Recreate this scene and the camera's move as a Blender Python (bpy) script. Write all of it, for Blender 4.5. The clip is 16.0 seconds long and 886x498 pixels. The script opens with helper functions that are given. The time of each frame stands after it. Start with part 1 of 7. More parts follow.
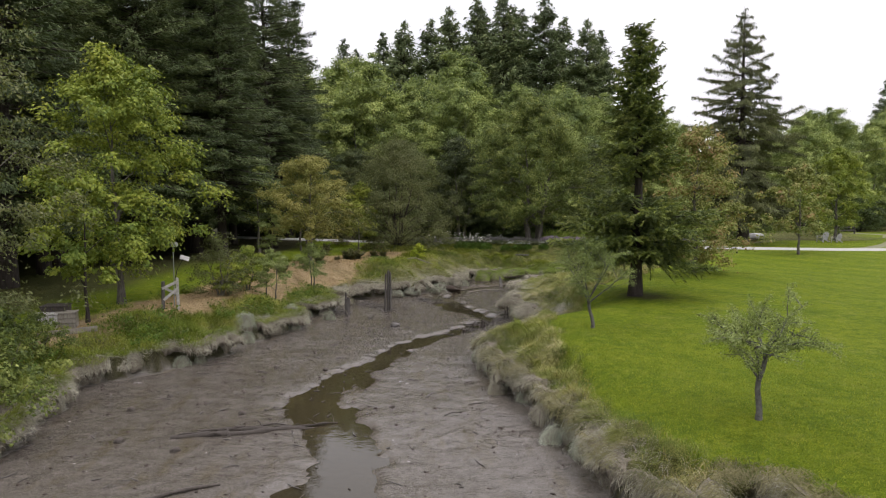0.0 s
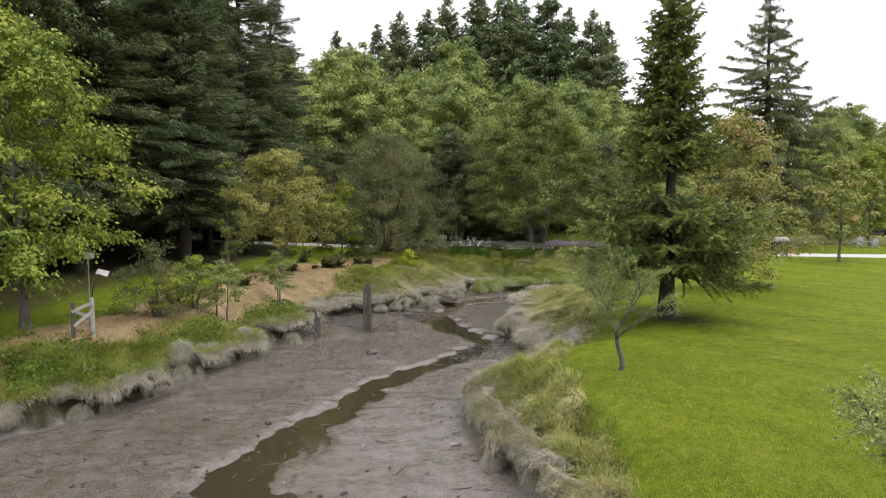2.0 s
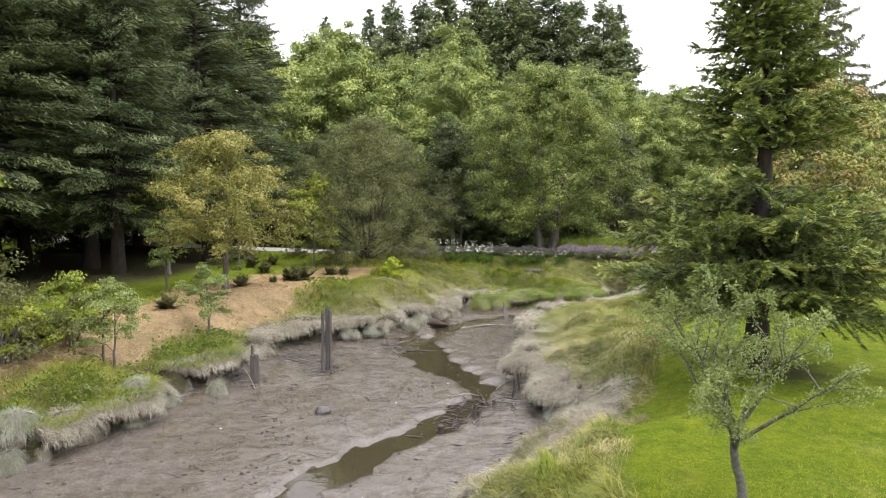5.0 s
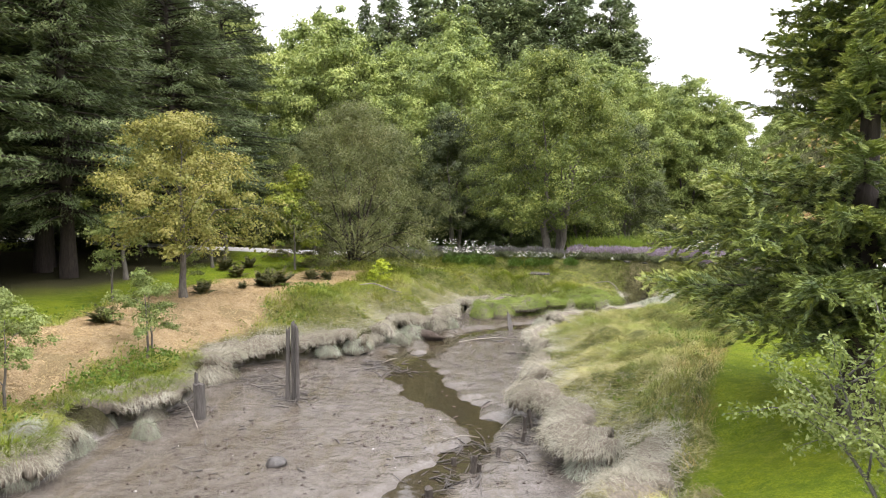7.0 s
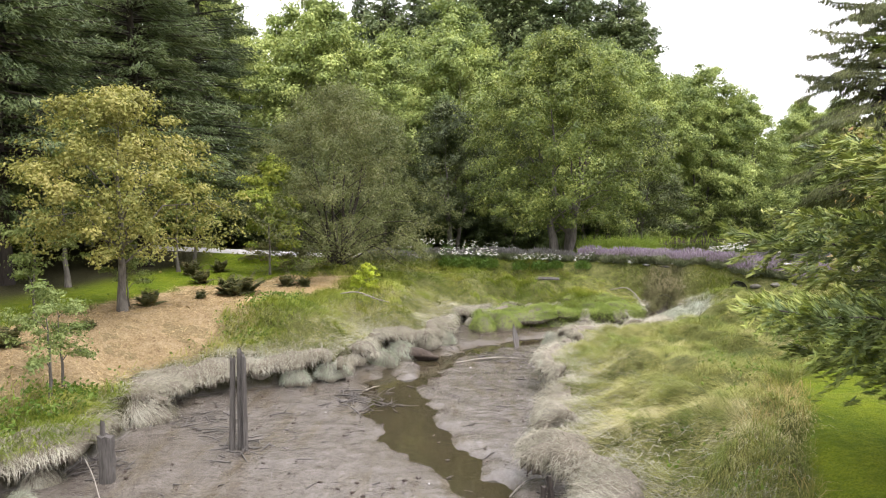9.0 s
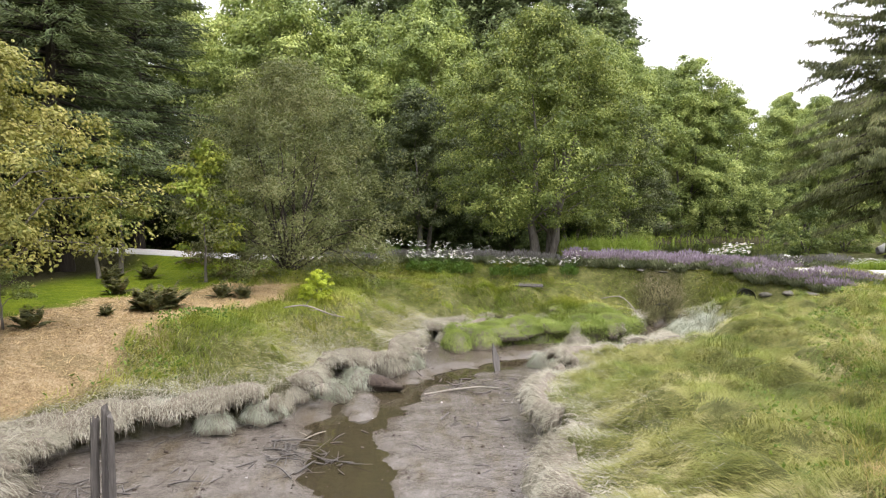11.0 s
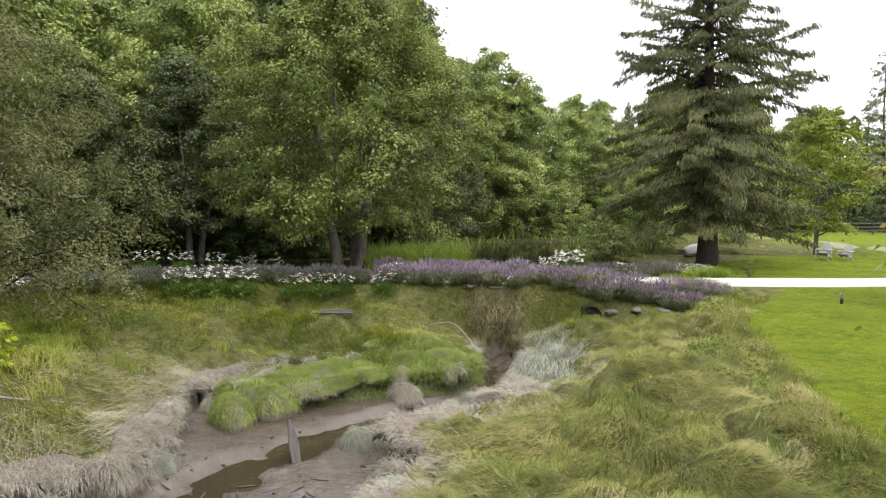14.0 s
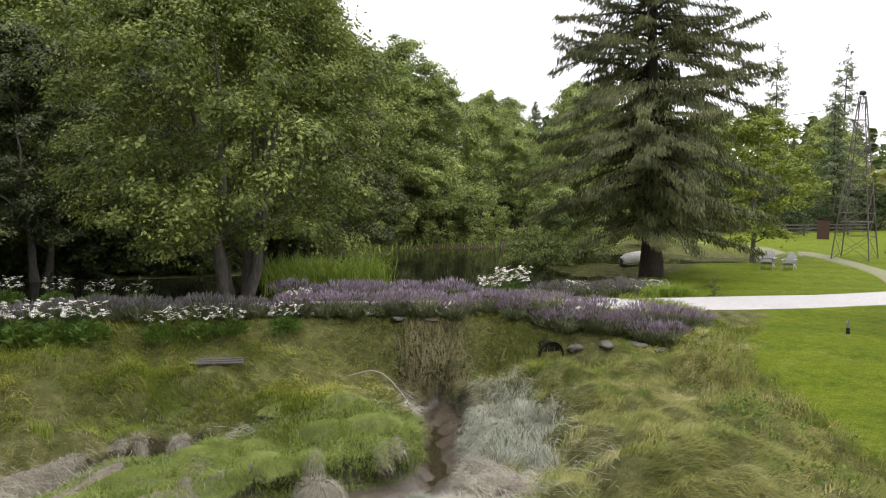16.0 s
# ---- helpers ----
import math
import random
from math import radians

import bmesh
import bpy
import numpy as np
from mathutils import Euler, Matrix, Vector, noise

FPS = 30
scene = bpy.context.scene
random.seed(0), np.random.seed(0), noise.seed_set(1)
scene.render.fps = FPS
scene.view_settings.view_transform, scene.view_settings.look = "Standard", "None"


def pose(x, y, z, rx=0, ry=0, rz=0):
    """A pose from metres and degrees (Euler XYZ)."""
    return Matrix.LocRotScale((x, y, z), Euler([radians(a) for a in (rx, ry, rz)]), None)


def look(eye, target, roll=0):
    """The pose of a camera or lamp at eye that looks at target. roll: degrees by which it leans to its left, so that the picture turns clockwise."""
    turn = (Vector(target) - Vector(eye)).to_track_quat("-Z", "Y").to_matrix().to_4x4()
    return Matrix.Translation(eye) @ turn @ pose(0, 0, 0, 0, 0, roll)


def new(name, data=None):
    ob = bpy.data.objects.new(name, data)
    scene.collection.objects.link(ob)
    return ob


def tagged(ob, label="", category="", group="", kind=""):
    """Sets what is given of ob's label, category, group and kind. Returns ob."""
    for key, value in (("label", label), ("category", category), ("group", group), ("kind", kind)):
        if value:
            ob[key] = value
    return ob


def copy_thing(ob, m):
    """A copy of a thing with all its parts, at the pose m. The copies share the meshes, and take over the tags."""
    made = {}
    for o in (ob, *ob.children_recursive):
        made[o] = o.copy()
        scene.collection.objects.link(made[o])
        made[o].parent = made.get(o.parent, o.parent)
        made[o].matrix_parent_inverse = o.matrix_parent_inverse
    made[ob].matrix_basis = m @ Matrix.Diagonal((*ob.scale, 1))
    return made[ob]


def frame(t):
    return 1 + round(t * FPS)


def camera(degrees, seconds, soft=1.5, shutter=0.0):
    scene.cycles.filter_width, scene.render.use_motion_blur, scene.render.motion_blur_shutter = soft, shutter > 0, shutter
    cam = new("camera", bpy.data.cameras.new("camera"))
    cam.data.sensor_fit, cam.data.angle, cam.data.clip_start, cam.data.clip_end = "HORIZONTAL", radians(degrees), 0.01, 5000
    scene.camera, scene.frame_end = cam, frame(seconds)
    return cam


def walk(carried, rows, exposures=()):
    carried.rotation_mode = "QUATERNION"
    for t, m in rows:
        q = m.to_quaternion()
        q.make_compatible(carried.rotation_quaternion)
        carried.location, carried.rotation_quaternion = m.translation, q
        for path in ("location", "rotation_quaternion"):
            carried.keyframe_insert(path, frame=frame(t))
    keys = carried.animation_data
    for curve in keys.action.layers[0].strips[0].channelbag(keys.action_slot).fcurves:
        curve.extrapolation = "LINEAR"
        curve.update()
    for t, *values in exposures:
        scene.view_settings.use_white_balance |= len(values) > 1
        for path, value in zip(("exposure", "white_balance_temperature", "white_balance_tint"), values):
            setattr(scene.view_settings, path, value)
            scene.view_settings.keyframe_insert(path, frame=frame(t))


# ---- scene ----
cam = camera(67.6, 16.0, soft=1.1)
METRES, EYE, TILT, LEAN, TURN = 32.0, 4.8, -3.7, 0.0, 0.0
ROWS = [
    (0.0, 0.0, 0.0, 0.0, 0.0, 0.0, 0.0),
    (0.5, 0.0035, 0.0374, 0.0026, 0.03, 0.01, -0.02),
    (1.0, 0.0071, 0.0738, 0.0051, 0.06, 0.04, -0.0),
    (1.5, 0.0109, 0.1099, 0.0075, 0.09, 0.05, -0.01),
    (2.0, 0.0144, 0.1446, 0.0098, 0.12, 0.08, -0.02),
    (2.5, 0.018, 0.18, 0.0121, 0.16, 0.09, -0.01),
    (3.0, 0.0202, 0.216, 0.014, 0.15, 0.11, 0.01),
    (3.5, 0.022, 0.2527, 0.0157, 0.17, 0.13, 0.03),
    (4.0, 0.0241, 0.2874, 0.0172, 0.19, 0.16, 0.01),
    (6.5, 0.0324, 0.4311, 0.0214, 0.31, 0.11, -0.03),
    (7.0, 0.0336, 0.4579, 0.0218, 0.32, 0.1, -0.05),
    (7.5, 0.0348, 0.485, 0.0225, 0.33, 0.08, -0.03),
    (8.0, 0.0364, 0.5126, 0.0235, 0.37, 0.07, -0.05),
    (10.5, 0.0412, 0.6495, 0.0296, -0.03, -0.12, -0.21),
    (11.0, 0.0429, 0.6776, 0.0309, -2.05, -0.14, -0.13),
    (11.5, 0.0442, 0.7064, 0.0324, -4.28, -0.17, -0.02),
    (12.0, 0.0462, 0.7352, 0.0342, -6.33, -0.21, 0.1),
    (12.5, 0.0485, 0.7648, 0.0363, -8.92, -0.25, 0.2),
    (13.0, 0.0517, 0.7948, 0.0393, -12.33, -0.33, 0.38),
    (13.5, 0.056, 0.8257, 0.0423, -16.16, -0.39, 0.6),
    (14.0, 0.0613, 0.8566, 0.0462, -20.01, -0.47, 0.78),
    (14.5, 0.0685, 0.8884, 0.0503, -23.88, -0.54, 1.02),
    (15.0, 0.0765, 0.9208, 0.0546, -27.43, -0.65, 1.15),
    (15.5, 0.0853, 0.9551, 0.0589, -28.59, -0.7, 1.23),
    (16.0, 0.0952, 0.9906, 0.0624, -28.56, -0.71, 1.25),
]
walk(cam, [(t, pose(0, 0, EYE, TILT, LEAN, TURN) @ pose(METRES * x, METRES * y, METRES * z, 90 + pitch, roll, yaw)) for t, x, y, z, yaw, pitch, roll in ROWS], exposures=[(t, stops - 0.46, 6500, 17) for t, stops in ((0.0, -0.18), (1.5, 0.13), (4.0, 0.62), (7.0, 1.02), (11.0, 0.95), (12.5, 0.88), (14.5, 0.48), (16.0, 0.2))])

# ---- sky and sun: bright thin overcast ----
SUN_ELEVATION, SUN_ROTATION = 64.0, 128.0
world = bpy.data.worlds.new("sky")
scene.world = world
world.use_nodes = True
wn, wl = world.node_tree.nodes, world.node_tree.links
wn.clear()
w_out, w_bg = wn.new("ShaderNodeOutputWorld"), wn.new("ShaderNodeBackground")
w_sky, w_mix, w_noise, w_ramp, w_co = (wn.new("ShaderNodeTexSky"), wn.new("ShaderNodeMix"), wn.new("ShaderNodeTexNoise"),
                                       wn.new("ShaderNodeValToRGB"), wn.new("ShaderNodeTexCoord"))
w_sky.sky_type, w_sky.sun_disc = "NISHITA", False
w_sky.sun_elevation, w_sky.sun_rotation = radians(SUN_ELEVATION), radians(SUN_ROTATION)
w_mix.data_type = "RGBA"
w_noise.inputs["Scale"].default_value, w_noise.inputs["Detail"].default_value = 2.2, 6
w_ramp.color_ramp.elements[0].position, w_ramp.color_ramp.elements[0].color = 0.28, (0.70, 0.70, 0.70, 1)
w_ramp.color_ramp.elements[1].position, w_ramp.color_ramp.elements[1].color = 0.50, (0.96, 0.96, 0.96, 1)
w_mix.inputs[7].default_value = (11.5, 11.7, 12.0, 1)
w_bg.inputs["Strength"].default_value = 0.12
wl.new(w_co.outputs["Generated"], w_noise.inputs["Vector"])
wl.new(w_noise.outputs[0], w_ramp.inputs[0])
wl.new(w_ramp.outputs[0], w_mix.inputs[0])
wl.new(w_sky.outputs[0], w_mix.inputs[6])
# a thin overcast is brighter overhead than at the horizon
w_xyz, w_up, w_scale = wn.new("ShaderNodeSeparateXYZ"), wn.new("ShaderNodeMapRange"), wn.new("ShaderNodeVectorMath")
w_up.inputs["From Min"].default_value, w_up.inputs["From Max"].default_value = 0.05, 1.0
w_up.inputs["To Min"].default_value, w_up.inputs["To Max"].default_value = 1.15, 2.2
w_scale.operation = "SCALE"
wl.new(w_co.outputs["Generated"], w_xyz.inputs[0])
wl.new(w_xyz.outputs["Z"], w_up.inputs["Value"])
wl.new(w_mix.outputs[2], w_scale.inputs[0])
wl.new(w_up.outputs[0], w_scale.inputs["Scale"])
wl.new(w_scale.outputs[0], w_bg.inputs[0])
wl.new(w_bg.outputs[0], w_out.inputs[0])
sun = new("sun", bpy.data.lights.new("sun", "SUN"))
sun.data.energy, sun.data.angle, sun.data.color = 1.5, radians(25), (1.0, 0.96, 0.88)
az, el = radians(SUN_ROTATION), radians(SUN_ELEVATION)
sun.matrix_world = look((0, 0, 60), (-math.sin(az) * math.cos(el) * 60, -math.cos(az) * math.cos(el) * 60, 60 - math.sin(el) * 60))


# ---- mesh helpers ----
def smooth(v, a, b):
    t = np.clip((v - a) / (b - a), 0, 1)
    return t * t * (3 - 2 * t)


def vnoise(x, y, size, seed=0):
    """Smooth value noise from 0 to 1 with features of that size."""
    x, y = np.asarray(x, float) / size + 1000.3, np.asarray(y, float) / size + 1000.7
    ix, iy = np.floor(x).astype(np.int64), np.floor(y).astype(np.int64)
    fx, fy = x - ix, y - iy
    fx, fy = fx * fx * (3 - 2 * fx), fy * fy * (3 - 2 * fy)

    def h(a, b):
        v = (a * 374761393 + b * 668265263 + seed * 974634777) & 0xFFFFFFFF
        v = ((v ^ (v >> 13)) * 1274126177) & 0xFFFFFFFF
        return ((v ^ (v >> 16)) & 0xFFFF) / 65535.0
    return ((h(ix, iy) * (1 - fx) + h(ix + 1, iy) * fx) * (1 - fy) + (h(ix, iy + 1) * (1 - fx) + h(ix + 1, iy + 1) * fx) * fy)


def fbm(x, y, size, seed=0):
    return 0.55 * vnoise(x, y, size, seed) + 0.3 * vnoise(x, y, size * 0.47, seed + 1) + 0.15 * vnoise(x, y, size * 0.21, seed + 2)


def curve_through(points, n=6, closed=False):
    """Catmull-Rom line through control points."""
    p = np.array(points, float)
    if closed:
        p = np.vstack([p[-1], p, p[0], p[1]])
    else:
        p = np.vstack([2 * p[0] - p[1], p, 2 * p[-1] - p[-2]])
    out = []
    for i in range(1, len(p) - 2):
        a, b, c, d = p[i - 1], p[i], p[i + 1], p[i + 2]
        for k in range(n):
            t = k / n
            out.append(0.5 * (2 * b + (c - a) * t + (2 * a - 5 * b + 4 * c - d) * t * t + (3 * b - a - 3 * c + d) * t ** 3))
    if not closed:
        out.append(p[-2])
    return np.array(out)


def line_distance(x, y, line, closed=False):
    """Distance to a line, and how far along it (in segments) the nearest place is."""
    best, where = np.full(x.shape, 1e9), np.zeros(x.shape)
    n = len(line)
    for i in range(n if closed else n - 1):
        a, b = line[i][:2], line[(i + 1) % n][:2]
        d = b - a
        t = np.clip(((x - a[0]) * d[0] + (y - a[1]) * d[1]) / max(1e-9, d @ d), 0, 1)
        q = (x - a[0] - t * d[0]) ** 2 + (y - a[1] - t * d[1]) ** 2
        m = q < best
        best[m], where[m] = q[m], (i + t)[m]
    return np.sqrt(best), where


def inside(x, y, poly):
    c = np.zeros(x.shape, bool)
    for i in range(len(poly)):
        (x1, y1), (x2, y2) = poly[i - 1][:2], poly[i][:2]
        if y1 != y2:
            c ^= ((y1 > y) != (y2 > y)) & (x < (x2 - x1) * (y - y1) / (y2 - y1) + x1)
    return c


def signed(x, y, poly):
    """Distance to a closed outline, negative inside."""
    d, _ = line_distance(x, y, poly, True)
    return np.where(inside(x, y, poly), -d, d)


def raw_mesh(name, verts, faces, mats=(), flat=False, slots=None):
    """A mesh from arrays; faces all have the same number of corners."""
    me = bpy.data.meshes.new(name)
    verts, faces = np.asarray(verts, np.float32), np.asarray(faces, np.int32)
    k = faces.shape[1]
    me.vertices.add(len(verts))
    me.vertices.foreach_set("co", verts.ravel())
    me.loops.add(faces.size)
    me.loops.foreach_set("vertex_index", faces.ravel())
    me.polygons.add(len(faces))
    me.polygons.foreach_set("loop_start", np.arange(len(faces), dtype=np.int32) * k)
    me.polygons.foreach_set("loop_total", np.full(len(faces), k, np.int32))
    me.polygons.foreach_set("use_smooth", np.full(len(faces), not flat, bool))
    for m in mats:
        me.materials.append(m)
    if slots is not None:
        me.polygons.foreach_set("material_index", np.asarray(slots, np.int32))
    me.update(calc_edges=True)
    return me


def part(name, bm, material, parent=None, label="", smooth_shade=False):
    """Links a bmesh, or a finished mesh, as one object under a thing."""
    if isinstance(bm, bmesh.types.BMesh):
        me = bpy.data.meshes.new(name)
        bm.normal_update()
        bm.to_mesh(me)
        bm.free()
        me.materials.append(material)
        if smooth_shade:
            me.polygons.foreach_set("use_smooth", [True] * len(me.polygons))
    else:
        me = bm
    ob = new(name, me)
    ob.parent = parent
    return tagged(ob, label) if label else ob


def box(bm, centre, size, rot=(0, 0, 0), bevel=0.0):
    m = Matrix.Translation(centre) @ Euler([radians(a) for a in rot]).to_matrix().to_4x4() @ Matrix.Diagonal((*size, 1))
    made = bmesh.ops.create_cube(bm, size=1, matrix=m)["verts"]
    if bevel:
        bmesh.ops.bevel(bm, geom=list({e for v in made for e in v.link_edges}), offset=bevel, segments=2, affect="EDGES")
    return bm


def tubes(paths, sides=6):
    """Tapered tubes: each path is (points, radii). Returns vertices and quads."""
    vs, fs, base = [], [], 0
    for pts, radii in paths:
        pts = np.asarray(pts, float)
        n = len(pts)
        tan = np.gradient(pts, axis=0)
        tan /= np.linalg.norm(tan, axis=1)[:, None] + 1e-9
        ref = np.where(np.abs(tan[:, 2:3]) > 0.9, np.array([[1.0, 0, 0]]), np.array([[0, 0, 1.0]]))
        u = np.cross(tan, ref)
        u /= np.linalg.norm(u, axis=1)[:, None] + 1e-9
        w = np.cross(tan, u)
        a = np.arange(sides) * 2 * np.pi / sides
        ring = pts[:, None] + np.asarray(radii)[:, None, None] * (u[:, None] * np.cos(a)[None, :, None] + w[:, None] * np.sin(a)[None, :, None])
        vs.append(ring.reshape(-1, 3))
        i, j = np.meshgrid(np.arange(n - 1), np.arange(sides), indexing="ij")
        k = (j + 1) % sides
        fs.append(np.stack([i * sides + j, i * sides + k, (i + 1) * sides + k, (i + 1) * sides + j], -1).reshape(-1, 4) + base)
        base += n * sides
    return np.vstack(vs), np.vstack(fs)


def tube_mesh(name, paths, mat, sides=6):
    v, f = tubes(paths, sides)
    return raw_mesh(name, v, f, [mat])


# ---- materials ----
def nodes_of(name):
    m = bpy.data.materials.new(name)
    m.use_nodes = True
    n, l = m.node_tree.nodes, m.node_tree.links
    b = n["Principled BSDF"]
    return m, n, l, b


def noise_node(n, l, scale, detail=5, rough=0.6, co=None, stretch=None):
    t = n.new("ShaderNodeTexNoise")
    t.inputs["Scale"].default_value, t.inputs["Detail"].default_value, t.inputs["Roughness"].default_value = scale, detail, rough
    c = n.new("ShaderNodeTexCoord") if co is None else co
    src = c.outputs["Object"]
    if stretch:
        mp = n.new("ShaderNodeMapping")
        mp.inputs["Scale"].default_value = stretch
        l.new(src, mp.inputs["Vector"])
        src = mp.outputs["Vector"]
    l.new(src, t.inputs["Vector"])
    return t.outputs["Fac"]


def ramp_node(n, l, fac, stops):
    r = n.new("ShaderNodeValToRGB")
    e = r.color_ramp.elements
    e[0].position, e[0].color = stops[0][0], (*stops[0][1], 1)
    e[1].position, e[1].color = stops[-1][0], (*stops[-1][1], 1)
    for p, c in stops[1:-1]:
        e.new(p).color = (*c, 1)
    l.new(fac, r.inputs[0])
    return r.outputs[0]


def mix_node(n, l, fac, a, b, mode="MIX"):
    x = n.new("ShaderNodeMix")
    x.data_type, x.blend_type = "RGBA", mode
    for i, v in ((0, fac), (6, a), (7, b)):
        if isinstance(v, bpy.types.NodeSocket):
            l.new(v, x.inputs[i])
        else:
            x.inputs[i].default_value = v if i == 0 else (*v, 1)
    return x.outputs[2]


def math_node(n, l, op, a, b=0.0, clamp=False):
    x = n.new("ShaderNodeMath")
    x.operation, x.use_clamp = op, clamp
    for i, v in ((0, a), (1, b)):
        if isinstance(v, bpy.types.NodeSocket):
            l.new(v, x.inputs[i])
        else:
            x.inputs[i].default_value = v
    return x.outputs[0]


def bump_node(n, l, height, strength, distance, bsdf, normal=None):
    x = n.new("ShaderNodeBump")
    x.inputs["Strength"].default_value, x.inputs["Distance"].default_value = strength, distance
    l.new(height, x.inputs["Height"])
    if normal is not None:
        l.new(normal, x.inputs["Normal"])
    l.new(x.outputs[0], bsdf.inputs["Normal"])
    return x.outputs[0]


def plain(name, dark, light, scale=8.0, rough=0.7, bump=0.3, depth=0.01, metal=0.0, spec=0.4, stretch=None):
    """A two-tone worn surface."""
    m, n, l, b = nodes_of(name)
    f = noise_node(n, l, scale, 6, 0.65, stretch=stretch)
    g = noise_node(n, l, scale * 0.17, 3, 0.5)
    c = ramp_node(n, l, f, [(0.3, dark), (0.7, light)])
    l.new(mix_node(n, l, math_node(n, l, "MULTIPLY", g, 0.5), c, tuple(0.7 * v for v in dark)), b.inputs["Base Color"])
    b.inputs["Roughness"].default_value, b.inputs["Metallic"].default_value, b.inputs["Specular IOR Level"].default_value = rough, metal, spec
    if bump:
        bump_node(n, l, f, bump, depth, b)
    return m


def leafy(name, colours, rough=0.55, through_light=0.22, patch=0.6, spec=0.25, contrast=1.3, grain=0.4):
    """Leaves: a colour for each leaf, drifting over the crown, part of the light goes through."""
    m, n, l, b = nodes_of(name)
    g = n.new("ShaderNodeNewGeometry")
    info = n.new("ShaderNodeObjectInfo")
    f = noise_node(n, l, patch, 3, 0.6)
    f = math_node(n, l, "ADD", math_node(n, l, "MULTIPLY", math_node(n, l, "SUBTRACT", f, 0.5), contrast), 0.45)
    v = math_node(n, l, "ADD", math_node(n, l, "MULTIPLY", g.outputs["Random Per Island"], grain), f)
    v = math_node(n, l, "ADD", v, math_node(n, l, "MULTIPLY", math_node(n, l, "SUBTRACT", info.outputs["Random"], 0.5), 0.22))
    k = len(colours)
    c = ramp_node(n, l, v, [(0.3 + 0.75 * i / (k - 1), c) for i, c in enumerate(colours)])
    l.new(c, b.inputs["Base Color"])
    b.inputs["Roughness"].default_value, b.inputs["Specular IOR Level"].default_value = rough, spec
    t = n.new("ShaderNodeBsdfTranslucent")
    l.new(mix_node(n, l, 0.5, c, (0.30, 0.36, 0.04)), t.inputs[0])
    s = n.new("ShaderNodeMixShader")
    s.inputs[0].default_value = through_light
    l.new(b.outputs[0], s.inputs[1])
    l.new(t.outputs[0], s.inputs[2])
    l.new(s.outputs[0], n["Material Output"].inputs[0])
    return m


M_BARK = plain("grey_bark", (0.07, 0.06, 0.05), (0.22, 0.20, 0.17), 6, 0.9, 0.8, 0.03, stretch=(3, 3, 0.6))
M_BARK_DARK = plain("dark_bark", (0.02, 0.016, 0.013), (0.07, 0.055, 0.045), 6, 0.9, 0.8, 0.03, stretch=(3, 3, 0.6))
M_BARK_LICHEN = plain("lichen_bark", (0.04, 0.037, 0.032), (0.20, 0.195, 0.17), 14, 0.9, 0.7, 0.01)
M_ALDER = leafy("alder_leaves", [(0.037, 0.057, 0.014), (0.088, 0.120, 0.026), (0.175, 0.216, 0.049), (0.319, 0.349, 0.093)], contrast=1.8, patch=0.9)
# shaded copy of the alder leaves, darkness put into the colour
M_ALDER_SHADE = leafy("shaded_alder_leaves", [(0.019, 0.030, 0.011), (0.045, 0.062, 0.021), (0.086, 0.108, 0.038), (0.157, 0.175, 0.066)], contrast=1.7, patch=0.8, through_light=0.14)
M_LIME = leafy("maple_leaves", [(0.100, 0.151, 0.023), (0.193, 0.245, 0.032), (0.312, 0.345, 0.048), (0.474, 0.449, 0.089)])
M_FOREST = leafy("woodland_leaves", [(0.077, 0.114, 0.038), (0.178, 0.234, 0.066), (0.315, 0.377, 0.107), (0.475, 0.526, 0.173)], patch=0.5, contrast=1.8)
M_YELLOW = leafy("yellowing_leaves", [(0.126, 0.138, 0.033), (0.221, 0.217, 0.054), (0.326, 0.296, 0.086), (0.441, 0.375, 0.141)])
M_WILLOW = leafy("willow_leaves", [(0.053, 0.066, 0.025), (0.096, 0.111, 0.040), (0.149, 0.157, 0.063), (0.213, 0.211, 0.089)])
M_RUST = leafy("reddish_leaves", [(0.095, 0.123, 0.031), (0.173, 0.204, 0.050), (0.263, 0.266, 0.078), (0.326, 0.199, 0.090)], patch=0.9)
M_FIR = leafy("fir_needles", [(0.054, 0.082, 0.030), (0.107, 0.149, 0.051), (0.170, 0.220, 0.079), (0.249, 0.297, 0.113)], through_light=0.12, patch=1.2)
# lighter needles for the outer ends of the fir's twigs
M_FIR_TIP = leafy("lighter_fir_needles", [(0.088, 0.121, 0.034), (0.167, 0.210, 0.049), (0.263, 0.311, 0.074), (0.381, 0.399, 0.116)], through_light=0.15, patch=1.2)
M_SPRUCE = leafy("spruce_needles", [(0.032, 0.049, 0.021), (0.066, 0.095, 0.037), (0.120, 0.156, 0.059), (0.194, 0.228, 0.092)], through_light=0.06)
# brighter copy of the spruce needles, with distance haze in the colour
M_SPRUCE_HAZE = leafy("hazed_spruce_needles", [(0.056, 0.077, 0.037), (0.106, 0.144, 0.062), (0.175, 0.219, 0.094), (0.25, 0.294, 0.125)], through_light=0.06)
M_APPLE = leafy("apple_leaves", [(0.084, 0.12, 0.036), (0.156, 0.204, 0.06), (0.252, 0.3, 0.102), (0.348, 0.396, 0.156)])
M_HEMLOCK = leafy("hemlock_needles", [(0.032, 0.042, 0.017), (0.068, 0.08, 0.028), (0.118, 0.13, 0.046), (0.175, 0.178, 0.07)], through_light=0.1)
M_SEDGE = leafy("pale_sedge", [(0.187, 0.170, 0.128), (0.305, 0.283, 0.220), (0.416, 0.389, 0.311), (0.509, 0.482, 0.400)], 0.7, 0.15, 0.8)
M_SILVER = leafy("silvery_sedge", [(0.176, 0.182, 0.133), (0.265, 0.279, 0.210), (0.353, 0.371, 0.294), (0.441, 0.454, 0.378)], 0.7, 0.15, 1.5)
